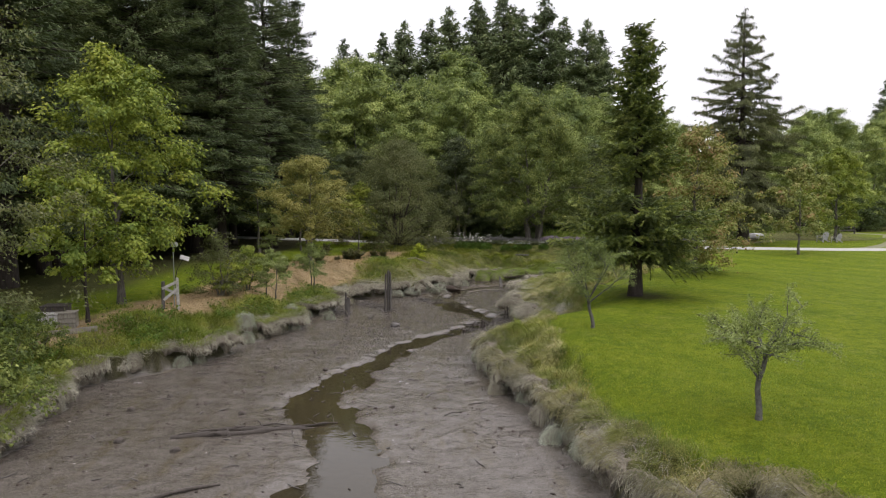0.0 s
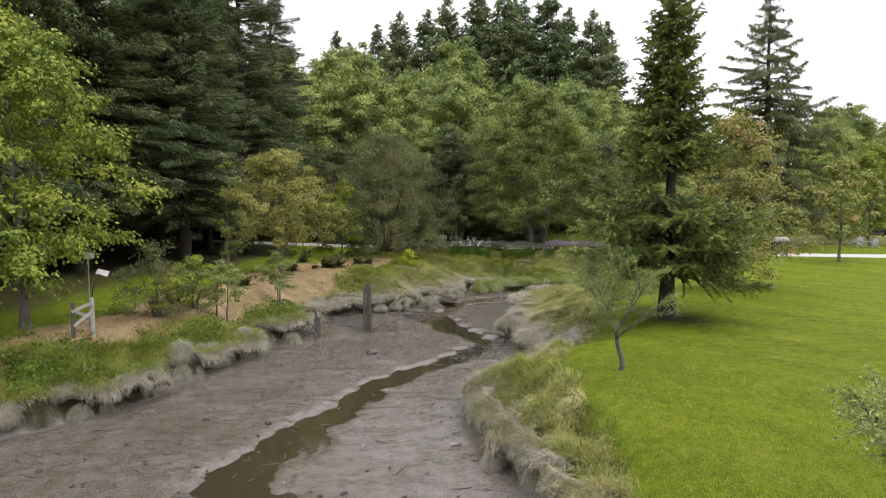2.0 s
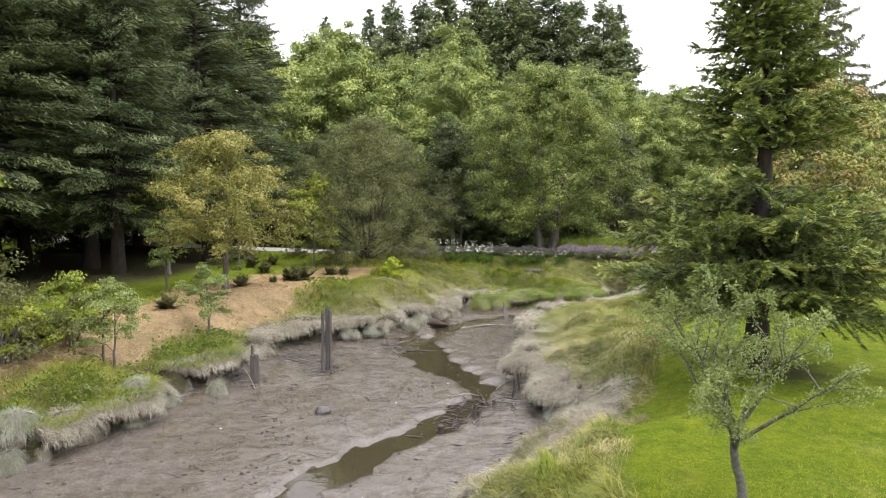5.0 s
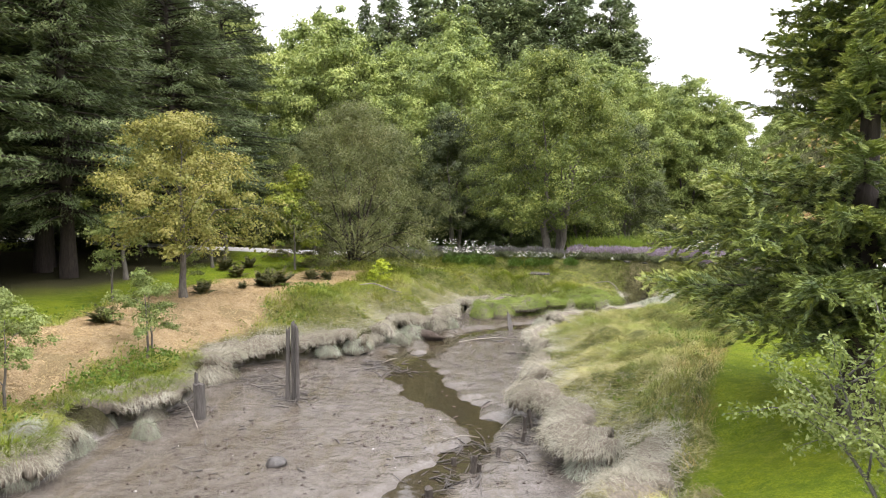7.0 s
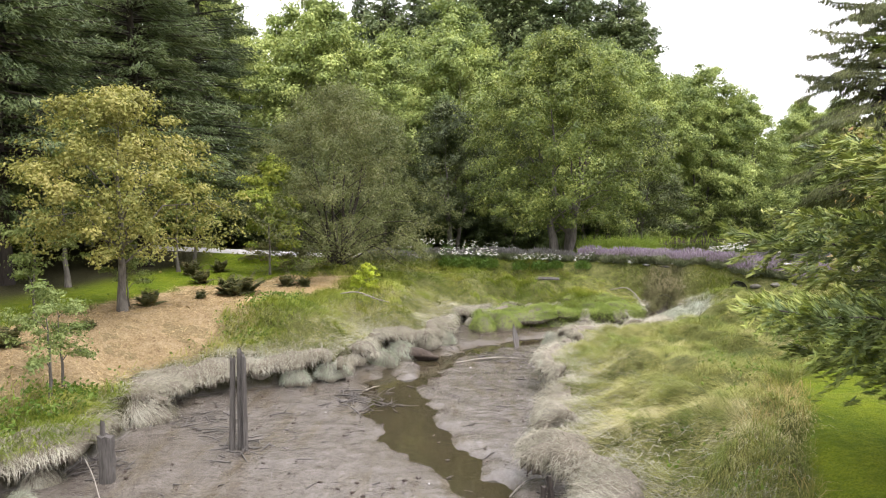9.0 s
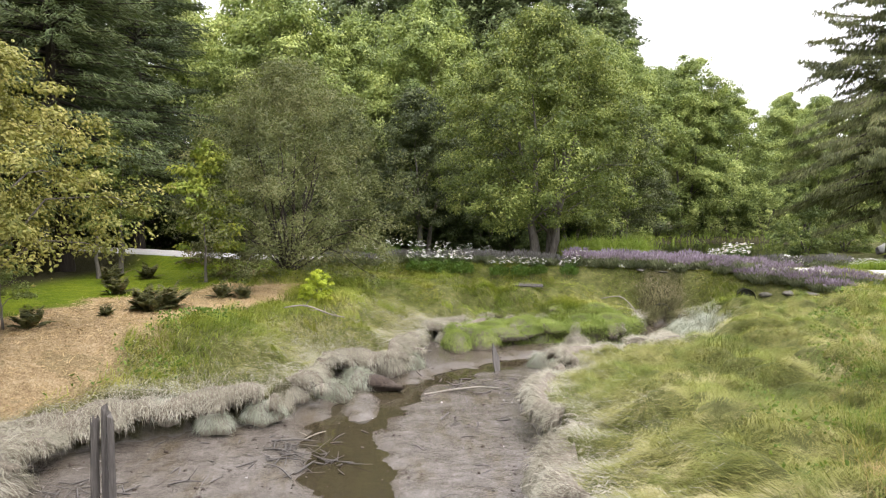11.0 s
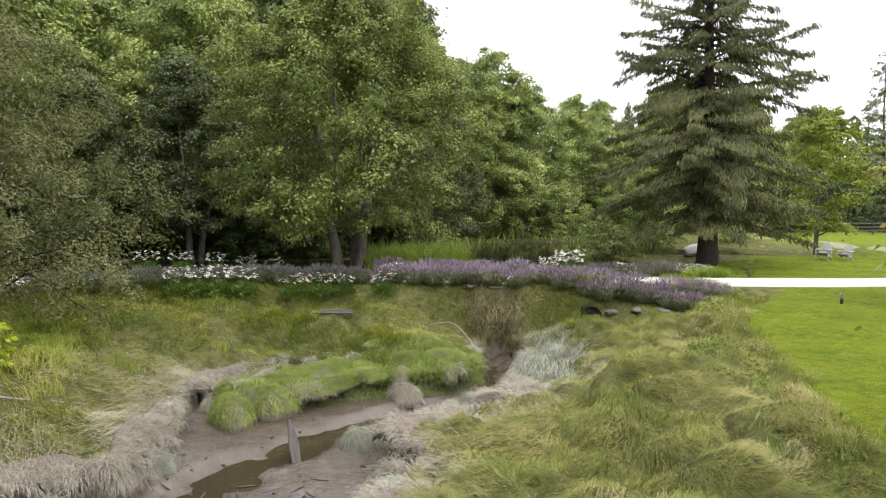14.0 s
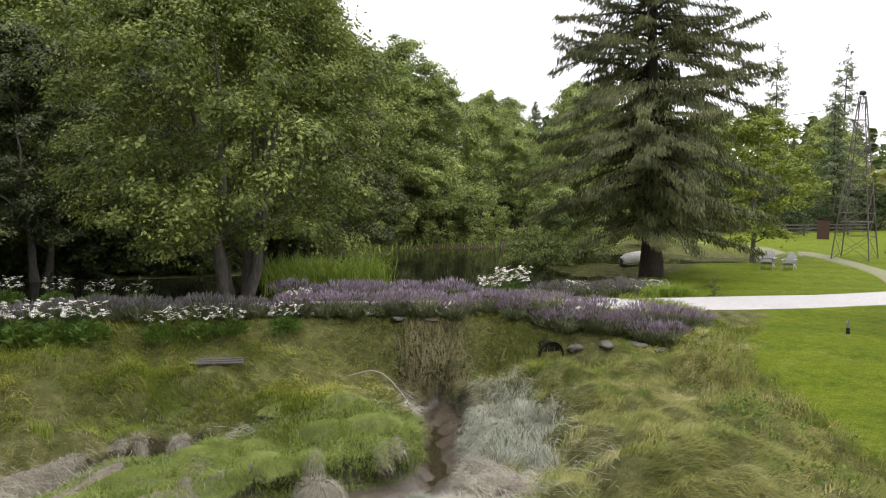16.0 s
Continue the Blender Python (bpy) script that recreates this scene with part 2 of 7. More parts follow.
M_MEADOW = leafy("flattened_grass", [(0.125, 0.145, 0.032), (0.225, 0.235, 0.06), (0.345, 0.325, 0.12), (0.48, 0.43, 0.235)], 0.7, 0.2, 0.5, contrast=2.3, grain=0.32)
M_TURF = leafy("mown_grass", [(0.095, 0.159, 0.009), (0.159, 0.233, 0.013), (0.228, 0.290, 0.020), (0.317, 0.341, 0.034)], 0.6, 0.25, 2.6, contrast=1.7, grain=0.6)
# near-black leaves: the shade below the canopy is put into this colour
M_SHADE = leafy("shaded_under_leaves", [(0.012, 0.022, 0.007), (0.028, 0.045, 0.012), (0.05, 0.075, 0.018), (0.08, 0.11, 0.028)], 0.6, 0.1)
M_FERN = leafy("brownish_fern", [(0.045, 0.05, 0.02), (0.085, 0.09, 0.035), (0.14, 0.13, 0.05), (0.20, 0.14, 0.065)], 0.6, 0.15, 2.0)
M_LAVENDER_LEAF = leafy("lavender_foliage", [(0.07, 0.085, 0.045), (0.13, 0.15, 0.08), (0.20, 0.22, 0.13), (0.28, 0.30, 0.19)], 0.7, 0.1, 1.5)
M_LAVENDER = leafy("lavender_flowers", [(0.156, 0.115, 0.156), (0.239, 0.184, 0.239), (0.331, 0.267, 0.331), (0.414, 0.359, 0.405)], 0.7, 0.1, 1.5)
M_LAVENDER_GREY = leafy("faded_lavender", [(0.09, 0.085, 0.085), (0.14, 0.13, 0.13), (0.19, 0.18, 0.18), (0.24, 0.22, 0.23)], 0.7, 0.1, 1.5)
M_PETAL = leafy("white_petals", [(0.75, 0.74, 0.70), (0.82, 0.81, 0.78), (0.86, 0.86, 0.84)], 0.6, 0.2, 2.0)
M_DAISY_LEAF = leafy("daisy_leaves", [(0.04, 0.09, 0.014), (0.08, 0.15, 0.025), (0.13, 0.21, 0.04)], 0.5, 0.2, 2.0)
M_REED = leafy("reed_leaves", [(0.10, 0.17, 0.02), (0.17, 0.26, 0.035), (0.25, 0.34, 0.05), (0.33, 0.40, 0.09)], 0.6, 0.3, 0.5)
M_DOGWOOD = leafy("yellow_shrub_leaves", [(0.25, 0.33, 0.02), (0.36, 0.43, 0.03), (0.47, 0.50, 0.06)], 0.5, 0.3, 2.0)
M_EDGE = leafy("seeding_grass", [(0.08, 0.13, 0.02), (0.16, 0.21, 0.03), (0.30, 0.27, 0.08), (0.42, 0.30, 0.14)], 0.65, 0.25, 0.7, contrast=2.4)
M_LOCK = leafy("green_locks", [(0.050, 0.081, 0.015), (0.109, 0.147, 0.026), (0.189, 0.228, 0.046), (0.299, 0.314, 0.083)], 0.6, 0.2, 0.9, contrast=1.8, grain=0.3)
M_DRAB = leafy("olive_grass", [(0.05, 0.05, 0.022), (0.11, 0.108, 0.045), (0.19, 0.175, 0.08), (0.28, 0.25, 0.13)], 0.7, 0.15, 1.2, contrast=1.8)
M_HUMMOCK = leafy("hummock_grass", [(0.111, 0.162, 0.030), (0.187, 0.246, 0.051), (0.281, 0.340, 0.089), (0.383, 0.425, 0.142)], 0.6, 0.3, 1.2)
M_WEED = leafy("weed_leaves", [(0.05, 0.10, 0.015), (0.10, 0.17, 0.025), (0.16, 0.24, 0.04), (0.26, 0.32, 0.06)], 0.5, 0.25, 2.0)
M_GREEN = leafy("bank_grass", [(0.078, 0.115, 0.013), (0.145, 0.193, 0.019), (0.236, 0.276, 0.038), (0.357, 0.331, 0.090)], 0.6, 0.3, 0.5, contrast=1.9)


def ground_material():
    m, n, l, b = nodes_of("ground_cover")
    co = n.new("ShaderNodeTexCoord")

    def mask(name):
        a = n.new("ShaderNodeAttribute")
        a.attribute_name = name
        return a.outputs["Fac"]
    fine, mid, wide = (noise_node(n, l, s, 5, 0.65, co) for s in (22.0, 3.2, 0.45))
    blade = noise_node(n, l, 30.0, 5, 0.8, co)
    lawn = ramp_node(n, l, math_node(n, l, "ADD", math_node(n, l, "MULTIPLY", mid, 0.5), math_node(n, l, "MULTIPLY", wide, 0.5)),
                     [(0.32, (0.082, 0.136, 0.008)), (0.5, (0.138, 0.197, 0.011)), (0.66, (0.22, 0.258, 0.018))])
    tuft = noise_node(n, l, 8.0, 6, 0.75, co)
    lawn = mix_node(n, l, math_node(n, l, "MULTIPLY", ramp_node(n, l, tuft, [(0.42, (0, 0, 0)), (0.58, (1, 1, 1))]), 0.6), lawn, (0.22, 0.27, 0.02))
    lawn = mix_node(n, l, math_node(n, l, "MULTIPLY", ramp_node(n, l, blade, [(0.46, (0, 0, 0)), (0.58, (1, 1, 1))]), 0.6), lawn, (0.05, 0.092, 0.005))
    lawn = mix_node(n, l, ramp_node(n, l, noise_node(n, l, 1.1, 4, 0.7, co), [(0.56, (0, 0, 0)), (0.68, (0.45, 0.45, 0.45))]), lawn, (0.25, 0.262, 0.05))
    lawn = mix_node(n, l, ramp_node(n, l, noise_node(n, l, 3.6, 6, 0.8, co), [(0.40, (0.55, 0.55, 0.55)), (0.52, (0, 0, 0))]), lawn, (0.055, 0.10, 0.008))
    mown = n.new("ShaderNodeTexWave")
    mown.inputs["Scale"].default_value, mown.inputs["Distortion"].default_value, mown.inputs["Detail"].default_value = 0.16, 3.0, 3
    turned = n.new("ShaderNodeMapping")
    turned.inputs["Rotation"].default_value = (0, 0, radians(-38))
    l.new(co.outputs["Object"], turned.inputs["Vector"])
    l.new(turned.outputs["Vector"], mown.inputs["Vector"])
    lawn = mix_node(n, l, math_node(n, l, "MULTIPLY", mown.outputs["Fac"], 0.2), lawn, (0.25, 0.285, 0.02))
    rough = ramp_node(n, l, mid, [(0.3, (0.065, 0.075, 0.022)), (0.55, (0.14, 0.145, 0.05)), (0.75, (0.25, 0.23, 0.10))])
    straw = ramp_node(n, l, math_node(n, l, "ADD", math_node(n, l, "MULTIPLY", fine, 0.6), math_node(n, l, "MULTIPLY", mid, 0.4)),
                      [(0.3, (0.19, 0.13, 0.066)), (0.5, (0.37, 0.275, 0.155)), (0.68, (0.52, 0.41, 0.255))])
    straw = mix_node(n, l, math_node(n, l, "MULTIPLY", math_node(n, l, "GREATER_THAN", wide, 0.56), math_node(n, l, "MULTIPLY", mid, 0.7)), straw, (0.13, 0.12, 0.05))
    mud = ramp_node(n, l, math_node(n, l, "ADD", math_node(n, l, "MULTIPLY", mid, 0.5), math_node(n, l, "MULTIPLY", fine, 0.5)),
                    [(0.34, (0.075, 0.063, 0.050)), (0.5, (0.108, 0.094, 0.079)), (0.64, (0.155, 0.139, 0.121))])
    cake = noise_node(n, l, 8.5, 6, 0.72, co)
    mud = mix_node(n, l, ramp_node(n, l, cake, [(0.38, (0.35, 0.35, 0.35)), (0.50, (0, 0, 0))]), mud, (0.07, 0.059, 0.048))
    drawn = n.new("ShaderNodeMapping")
    drawn.inputs["Rotation"].default_value, drawn.inputs["Scale"].default_value = (0, 0, radians(-28)), (1.0, 0.28, 1.0)
    l.new(co.outputs["Object"], drawn.inputs["Vector"])
    film = noise_node(n, l, 1.5, 6, 0.7)
    l.new(drawn.outputs["Vector"], film.node.inputs["Vector"])
    mud = mix_node(n, l, ramp_node(n, l, film, [(0.52, (0, 0, 0)), (0.64, (0.65, 0.65, 0.65))]), mud, (0.085, 0.067, 0.036))
    speck = noise_node(n, l, 30.0, 4, 0.75, co)
    mud = mix_node(n, l, ramp_node(n, l, speck, [(0.58, (0, 0, 0)), (0.64, (0.8, 0.8, 0.8))]), mud, (0.04, 0.034, 0.028))
    mud = mix_node(n, l, ramp_node(n, l, noise_node(n, l, 44.0, 5, 0.8, co), [(0.58, (0, 0, 0)), (0.65, (0.5, 0.5, 0.5))]), mud, (0.34, 0.32, 0.29))
    # darker mud where wet, and where shade is painted in
    mud = mix_node(n, l, math_node(n, l, "MULTIPLY", mask("wet_shade"), 0.7), mud, (0.066, 0.052, 0.032))
    # dark ground: bare soil, also tree shade painted over the west lawn
    soil_shade = ramp_node(n, l, fine, [(0.3, (0.03, 0.028, 0.014)), (0.7, (0.09, 0.085, 0.04))])
    c = mix_node(n, l, mask("lawn"), rough, lawn)
    c = mix_node(n, l, mask("soil_shade"), c, soil_shade)
    c = mix_node(n, l, mask("straw"), c, straw)
    c = mix_node(n, l, mask("mud"), c, mud)
    l.new(c, b.inputs["Base Color"])
    gloss = ramp_node(n, l, wide, [(0.35, (0.28, 0.28, 0.28)), (0.62, (0.09, 0.09, 0.09))])
    r = mix_node(n, l, mask("mud"), (0.85, 0.85, 0.85), gloss)
    r = mix_node(n, l, math_node(n, l, "MULTIPLY", mask("wet_shade"), mask("mud")), r, (0.16, 0.16, 0.16))
    l.new(r, b.inputs["Roughness"])
    l.new(mix_node(n, l, mask("mud"), (0.08, 0.08, 0.08), (0.5, 0.5, 0.5)), b.inputs["Specular IOR Level"])
    h = math_node(n, l, "ADD", fine, math_node(n, l, "MULTIPLY", blade, 0.7))
    firm = math_node(n, l, "SUBTRACT", 1.0, math_node(n, l, "MULTIPLY", mask("mud"), 0.90))
    n1 = bump_node(n, l, math_node(n, l, "MULTIPLY", h, firm), 1.0, 0.06, b)
    n2 = bump_node(n, l, math_node(n, l, "MULTIPLY", noise_node(n, l, 6.0, 5, 0.7, co), firm), 0.7, 0.09, b, n1)
    bump_node(n, l, mid, 0.35, 0.09, b, n2)
    return m


def water_material(name, tint, rough=0.03, wave=0.02):
    m, n, l, b = nodes_of(name)
    f = noise_node(n, l, 5.0, 3, 0.5)
    g = noise_node(n, l, 0.6, 3, 0.5)
    l.new(mix_node(n, l, g, tuple(0.7 * v for v in tint), tint), b.inputs["Base Color"])
    b.inputs["Roughness"].default_value, b.inputs["IOR"].default_value = rough, 1.33
    bump_node(n, l, f, 0.12, wave, b)
    return m


M_GROUND = ground_material()
M_CREEK = water_material("murky_creek_water", (0.046, 0.037, 0.021), 0.03)
M_POND = water_material("dark_pond_water", (0.016, 0.017, 0.010), 0.04)
M_TRACK = plain("worn_track", (0.15, 0.16, 0.07), (0.30, 0.29, 0.18), 20, 0.9, 0.5, 0.02)
M_GRAVEL = plain("pale_gravel", (0.34, 0.33, 0.31), (0.62, 0.61, 0.58), 28, 0.9, 0.5, 0.02)
M_WOOD_GREY = plain("weathered_wood", (0.045, 0.04, 0.036), (0.17, 0.155, 0.14), 9, 0.85, 0.8, 0.02, stretch=(4, 4, 0.35))
M_STONE = plain("grey_stone", (0.12, 0.11, 0.10), (0.34, 0.32, 0.29), 7, 0.85, 0.6, 0.03)
M_WET_STONE = plain("wet_stone", (0.045, 0.042, 0.038), (0.14, 0.13, 0.12), 9, 0.5, 0.6, 0.02)
M_THATCH = plain("dead_thatch", (0.10, 0.085, 0.065), (0.30, 0.26, 0.20), 22, 0.95, 0.9, 0.03)
M_EARTH = plain("bare_earth", (0.035, 0.026, 0.02), (0.09, 0.066, 0.05), 14, 0.95, 0.8, 0.04)

# ---- the lie of the land ----
CREEK = curve_through([(-9, -60), (-8.5, 0), (-8.2, 9), (-8.4, 14.3), (-9.0, 16.4), (-8.0, 18.4), (-6.9, 20), (-6.6, 22.2), (-5.5, 24.8), (-5.6, 27.4),
                       (-4.6, 29.2), (-4.8, 32.3), (-3.6, 33.4), (-1.6, 34.2), (-0.7, 35.4), (-0.5, 37.4), (0.9, 38.0), (1.3, 39.8), (1.7, 41.6),
                       (2.2, 43.0), (3.6, 43.7), (4.7, 43.8), (4.5, 43.3), (3.2, 43.0), (2.5, 42.2), (2.2, 41.0), (3.5, 41.3), (5.0, 41.6), (6.3, 41.5), (7.4, 41.4),
                       (8.1, 41.7), (8.9, 43.2), (9.6, 44.9), (10.3, 44.7), (9.5, 42.7), (8.7, 41.0), (7.7, 39.7), (6.5, 39.0), (5.4, 38.6),
                       (4.7, 37.9), (4.1, 36.5), (3.6, 35.0), (3.2, 33.0), (3.1, 31.0), (2.7, 28.4), (3.2, 27.2), (3.1, 25.7), (4.2, 25.1),
                       (4.0, 24.0), (2.4, 22.8), (1.5, 21.4), (0.9, 19.4), (1.0, 17.3)], 5)
CREEK = np.vstack([CREEK, curve_through([(1.5, 15.3), (2.0, 13.0), (2.5, 10.6), (3.5, 8.0), (5.0, 3.0), (6.0, -60)], 5)])
STREAM = curve_through([(-1.5, -60, 0.9), (-1.7, 4, 0.8), (-1.8, 10.5, 0.85), (-2.0, 13.2, 0.6), (-3.0, 15.8, 0.75), (-2.6, 18, 0.6), (-1.8, 20.6, 0.5),
                        (-0.9, 23, 0.38), (0.6, 25, 0.4), (1.7, 27, 0.5), (1.6, 28.6, 0.5), (0.5, 31.4, 0.62), (-0.1, 33.6, 0.75), (0.2, 35.8, 0.95),
                        (1.5, 37.6, 0.6), (3.0, 38.9, 0.5), (4.6, 40.3, 0.35), (6.5, 40.8, 0.25), (8.1, 41.3, 0.2), (9.9, 44.7, 0.2)], 6)
PATH = curve_through([(90, 29), (45, 40.2), (30, 42.2), (24.2, 42.8), (19, 44.2), (12.6, 46.5), (6.5, 48.9), (1, 50.5), (-3, 50.4), (-6.3, 50.0), (-11.5, 52.7),
                      (-21.5, 58.6), (-45, 72)], 6)
TRACK = curve_through([(27, 43.2), (31.5, 46.8), (35.5, 52), (38.5, 57), (40.5, 60.5), (41, 66)], 6)
POND = curve_through([(8, 52.6), (13, 51.2), (18, 52.4), (20.4, 54.4), (21.4, 57.4), (24.6, 58.6), (26.6, 56.2), (29, 54.6), (33, 52.8), (36, 56), (34, 61), (30, 67), (24, 69), (19, 66.5), (15.5, 60.5), (10.5, 57.5),
                      (2, 58), (-4, 59), (-5, 56.5), (1, 54.5)], 4, True)
STRAW = curve_through([(-10.6, 16.5), (-9.1, 20.5), (-7.4, 24.0), (-6.1, 28.5), (-4.7, 34.5), (-2.9, 40.0), (-2.3, 43.0), (-4.5, 42.6), (-6.8, 40.6), (-8.0, 37), (-8.8, 33),
                       (-9.6, 29), (-10.3, 25), (-11.3, 20)], 4, True)
LAWN = np.array([(5.8, -60), (5.8, 6.5), (4.3, 9.0), (3.5, 10.7), (3.1, 12.6), (2.9, 15.5), (2.8, 18.3), (3.1, 20.2), (4.2, 23.4), (5.5, 26.2), (8.2, 31.5), (10.0, 33.6), (12.0, 36.6),
                 (14.4, 40.0), (15.6, 41.4), (18, 42.6), (20, 45), (20.5, 50), (29, 53.5), (34, 51.5), (38, 56), (40, 68), (90, 80), (400, 80), (400, -60)], float)
LAWN_WEST = np.array([(-11.0, 18), (-10.2, 25), (-9.5, 29), (-8.7, 33), (-7.8, 37), (-6.5, 40.8), (-4.2, 43), (-3.6, 47), (-6, 53), (-30, 66), (-60, 66), (-60, 18)], float)
LEVELS = np.array([(5.2, 11.5, 1.16), (4.1, 18.3, 1.38), (7.5, 24.2, 1.5), (12, 30, 1.8), (18, 40, 2.0), (22.6, 41.1, 2.05), (30, 51, 2.1), (37, 51, 2.35), (8, 33, 1.2),
                   (11, 36.5, 1.5), (6, 36.5, 1.0), (12, 40.5, 1.3), (-9.2, 21.5, 1.35), (-11, 22.7, 1.45), (-6.8, 31.1, 1.6), (-6.9, 34.5, 1.8), (-3, 44.5, 2.0), (-1.5, 40.2, 1.6),
                   (5.4, 45.5, 1.45), (6.5, 43.4, 0.85), (4.5, 44.4, 1.05), (-12, 40, 1.9), (12, 12, 1.2), (15, 22, 1.6), (2, 47.5, 1.65), (9, 45.2, 1.3), (-10, 13, 1.0), (12.6, 43.4, 1.05), (14.2, 44.0, 1.7), (16, 41.6, 1.85), (7, 46.2, 1.55)])


def lie(x, y):
    """Height of the ground, with masks of what covers it."""
    x, y = np.asarray(x, float), np.asarray(y, float)
    w = [1.0 / ((x - a) ** 2 + (y - b) ** 2 + 3.0) ** 1.6 for a, b, _ in LEVELS]
    far = 2.2 + 0.3 * fbm(x, y, 60, 5)
    m = sum(k * c for k, (_, _, c) in zip(w, LEVELS)) + 2.5e-4 * far
    m = m / (sum(w) + 2.5e-4)
    m = m + smooth(np.hypot(x - 5, y - 25), 140, 700) * 22
    dp, _ = line_distance(x, y, PATH)
    d = signed(x, y, CREEK) - 0.16 * smooth(y, 40.8, 39.6)
    d = d + ((fbm(x, y, 1.3, 11) - 0.5) * 1.0 + (fbm(x, y, 0.5, 13) - 0.5) * 0.5) * smooth(np.abs(d), 2.5, 0.6) * (1 - 0.65 * smooth(y, 38.5, 40.5))
    ds, where = line_distance(x, y, STREAM)
    sw = np.interp(where, np.arange(len(STREAM)), STREAM[:, 2])
    mud = 0.06 + 0.08 * smooth(d, -3.0, 0.0) + 0.09 * (fbm(x, y, 2.4, 3) - 0.5) + 0.05 * (fbm(x, y, 0.42, 7) - 0.5)
    mud = np.maximum(mud, 0.022)
    carve = smooth(ds + (fbm(x, y, 0.8, 21) - 0.5) * 0.9 + (fbm(x, y, 0.3, 22) - 0.5) * 0.35, sw * 1.35, sw * 0.45)
    carve = carve * (1 - smooth(np.hypot((x - 0.15) / 0.36, (y - 35.8) / 0.95) + 0.5 * (fbm(x, y, 0.5, 23) - 0.5), 1.15, 0.8))
    mud = mud - 0.145 * carve
    lawn = np.maximum(inside(x, y, LAWN) * smooth(line_distance(x, y, LAWN, True)[0] + (fbm(x, y, 0.8, 31) - 0.5) * 0.35, -0.05, 0.35), 0)
    west = smooth(signed(x, y, LAWN_WEST), 0.4, -0.4)
    straw = smooth(signed(x, y, STRAW) + 0.30 * smooth(y, 36, 32) + (fbm(x, y, 0.9, 33) - 0.5) * 1.4, 0.35, -0.25)
    bank = smooth(d, 0.08, 0.27)
    cover = np.maximum(lawn, np.maximum(west, straw))
    pillow = np.abs(2 * vnoise(x, y, 0.8, 41) - 1) ** 0.6
    swirl = np.abs(2 * vnoise(x + 0.6 * vnoise(x, y, 0.8, 48), y, 1.5, 43) - 1) ** 0.6
    lumps = ((0.26 * smooth(d, 1.6, 0.3) + 0.44 * smooth(x, 1.5, 3.0) * smooth(d, 0.3, 1.6)) * (pillow - 0.6) + 0.20 * (swirl - 0.55) * 1.7 * smooth(np.hypot(x - 5.5, y - 42), 2.5, 5.0) + 0.16 * (fbm(x, y, 2.2, 45) - 0.5)) * (1 - cover) * smooth(dp, 1.6, 3.2) * smooth(y, 56, 48)
    lip = 0.72 - 0.12 * smooth(y, 39, 40.5) + 0.20 * (fbm(x, y, 2.0, 47) - 0.5)
    top = lip + (m - lip) * smooth(d, 0.15, 2.6) + lumps * smooth(d, 0.12, 0.35)
    z = mud * (1 - bank) + top * bank
    level = 2.0 + 0.15 * smooth(x, 0, -8)
    z = z + (level - z) * smooth(dp, 2.4, 1.35) * smooth(np.abs(x - 10), 60, 30)
    z = np.minimum(z, z + (0.9 - z) * smooth(np.hypot(x - 12.5, y - 43.2), 1.0, 0.5))
    pd = signed(x, y, POND)
    z = z - smooth(pd, 1.2, -1.0) * 0.9
    soil_shade = smooth(np.hypot(x + 18, y - 46) + 5 * fbm(x, y, 4, 51), 17, 11) * smooth(x, -9.5, -11.5)
    # shade of the spruces over the west grass, painted with the soil colour
    soil_shade = np.maximum(soil_shade, 0.85 * smooth(x + 1.5 * fbm(x, y, 3, 53), -11.6, -13.4) * smooth(y, 44, 38))
    soil_shade = np.maximum(soil_shade, smooth(pd, 0.6, 0.0) * 0.6 + smooth(y, 60, 66) * smooth(x, 34, 28) * (1 - lawn) * (1 - west))
    soil_shade = np.maximum(soil_shade, 0.8 * smooth(np.hypot(x - 7.5, y - 24.2) + 0.8 * fbm(x, y, 0.6, 52), 1.7, 0.7))
    wet_shade = np.maximum(carve, smooth(0.6 * fbm(x, y, 2.6, 61) + 0.4 * fbm(x + 0.7 * y, y - 0.7 * x, 1.7, 62), 0.42, 0.75) * smooth(d, -0.5, -2.2) * 0.6)
    # wet mud before the hummock, shading included in its dark tone
    wet_shade = np.maximum(wet_shade, 0.85 * smooth(np.hypot((x - 4.6) / 3.4, (y - 40.4) / 1.5) + 0.4 * (fbm(x, y, 0.9, 63) - 0.5), 1.2, 0.7))
    # shade in the ditch and at its head, put into the ground colour
    soil_shade = np.maximum(soil_shade, smooth(np.hypot((x - 9.95) / 0.75, (y - 45.05) / 0.7) + 0.5 * (fbm(x, y, 0.5, 54) - 0.5), 1.1, 0.7))
    wet_shade = np.maximum(wet_shade, smooth(x, 7.6, 8.2) * smooth(y, 40.6, 41.2) * smooth(d, 0.3, 0.1))
    masks = {"mud": 1 - smooth(d, 0.05, 0.13), "lawn": np.maximum(lawn, west), "straw": straw, "soil_shade": np.clip(np.maximum(soil_shade, smooth(d, 0.36, 0.26)), 0, 1), "wet_shade": wet_shade}
    return z, d, masks


def spaced(fine_a, fine_b, step, lo, hi, grow=1.13):
    mid = np.arange(fine_a, fine_b + step / 2, step)
    up, s = [mid[-1]], step
    while up[-1] < hi:
        s *= grow
        up.append(up[-1] + s)
    dn, s = [mid[0]], step
    while dn[-1] > lo:
        s *= grow
        dn.append(dn[-1] - s)
    return np.concatenate([dn[:0:-1], mid, up[1:]])


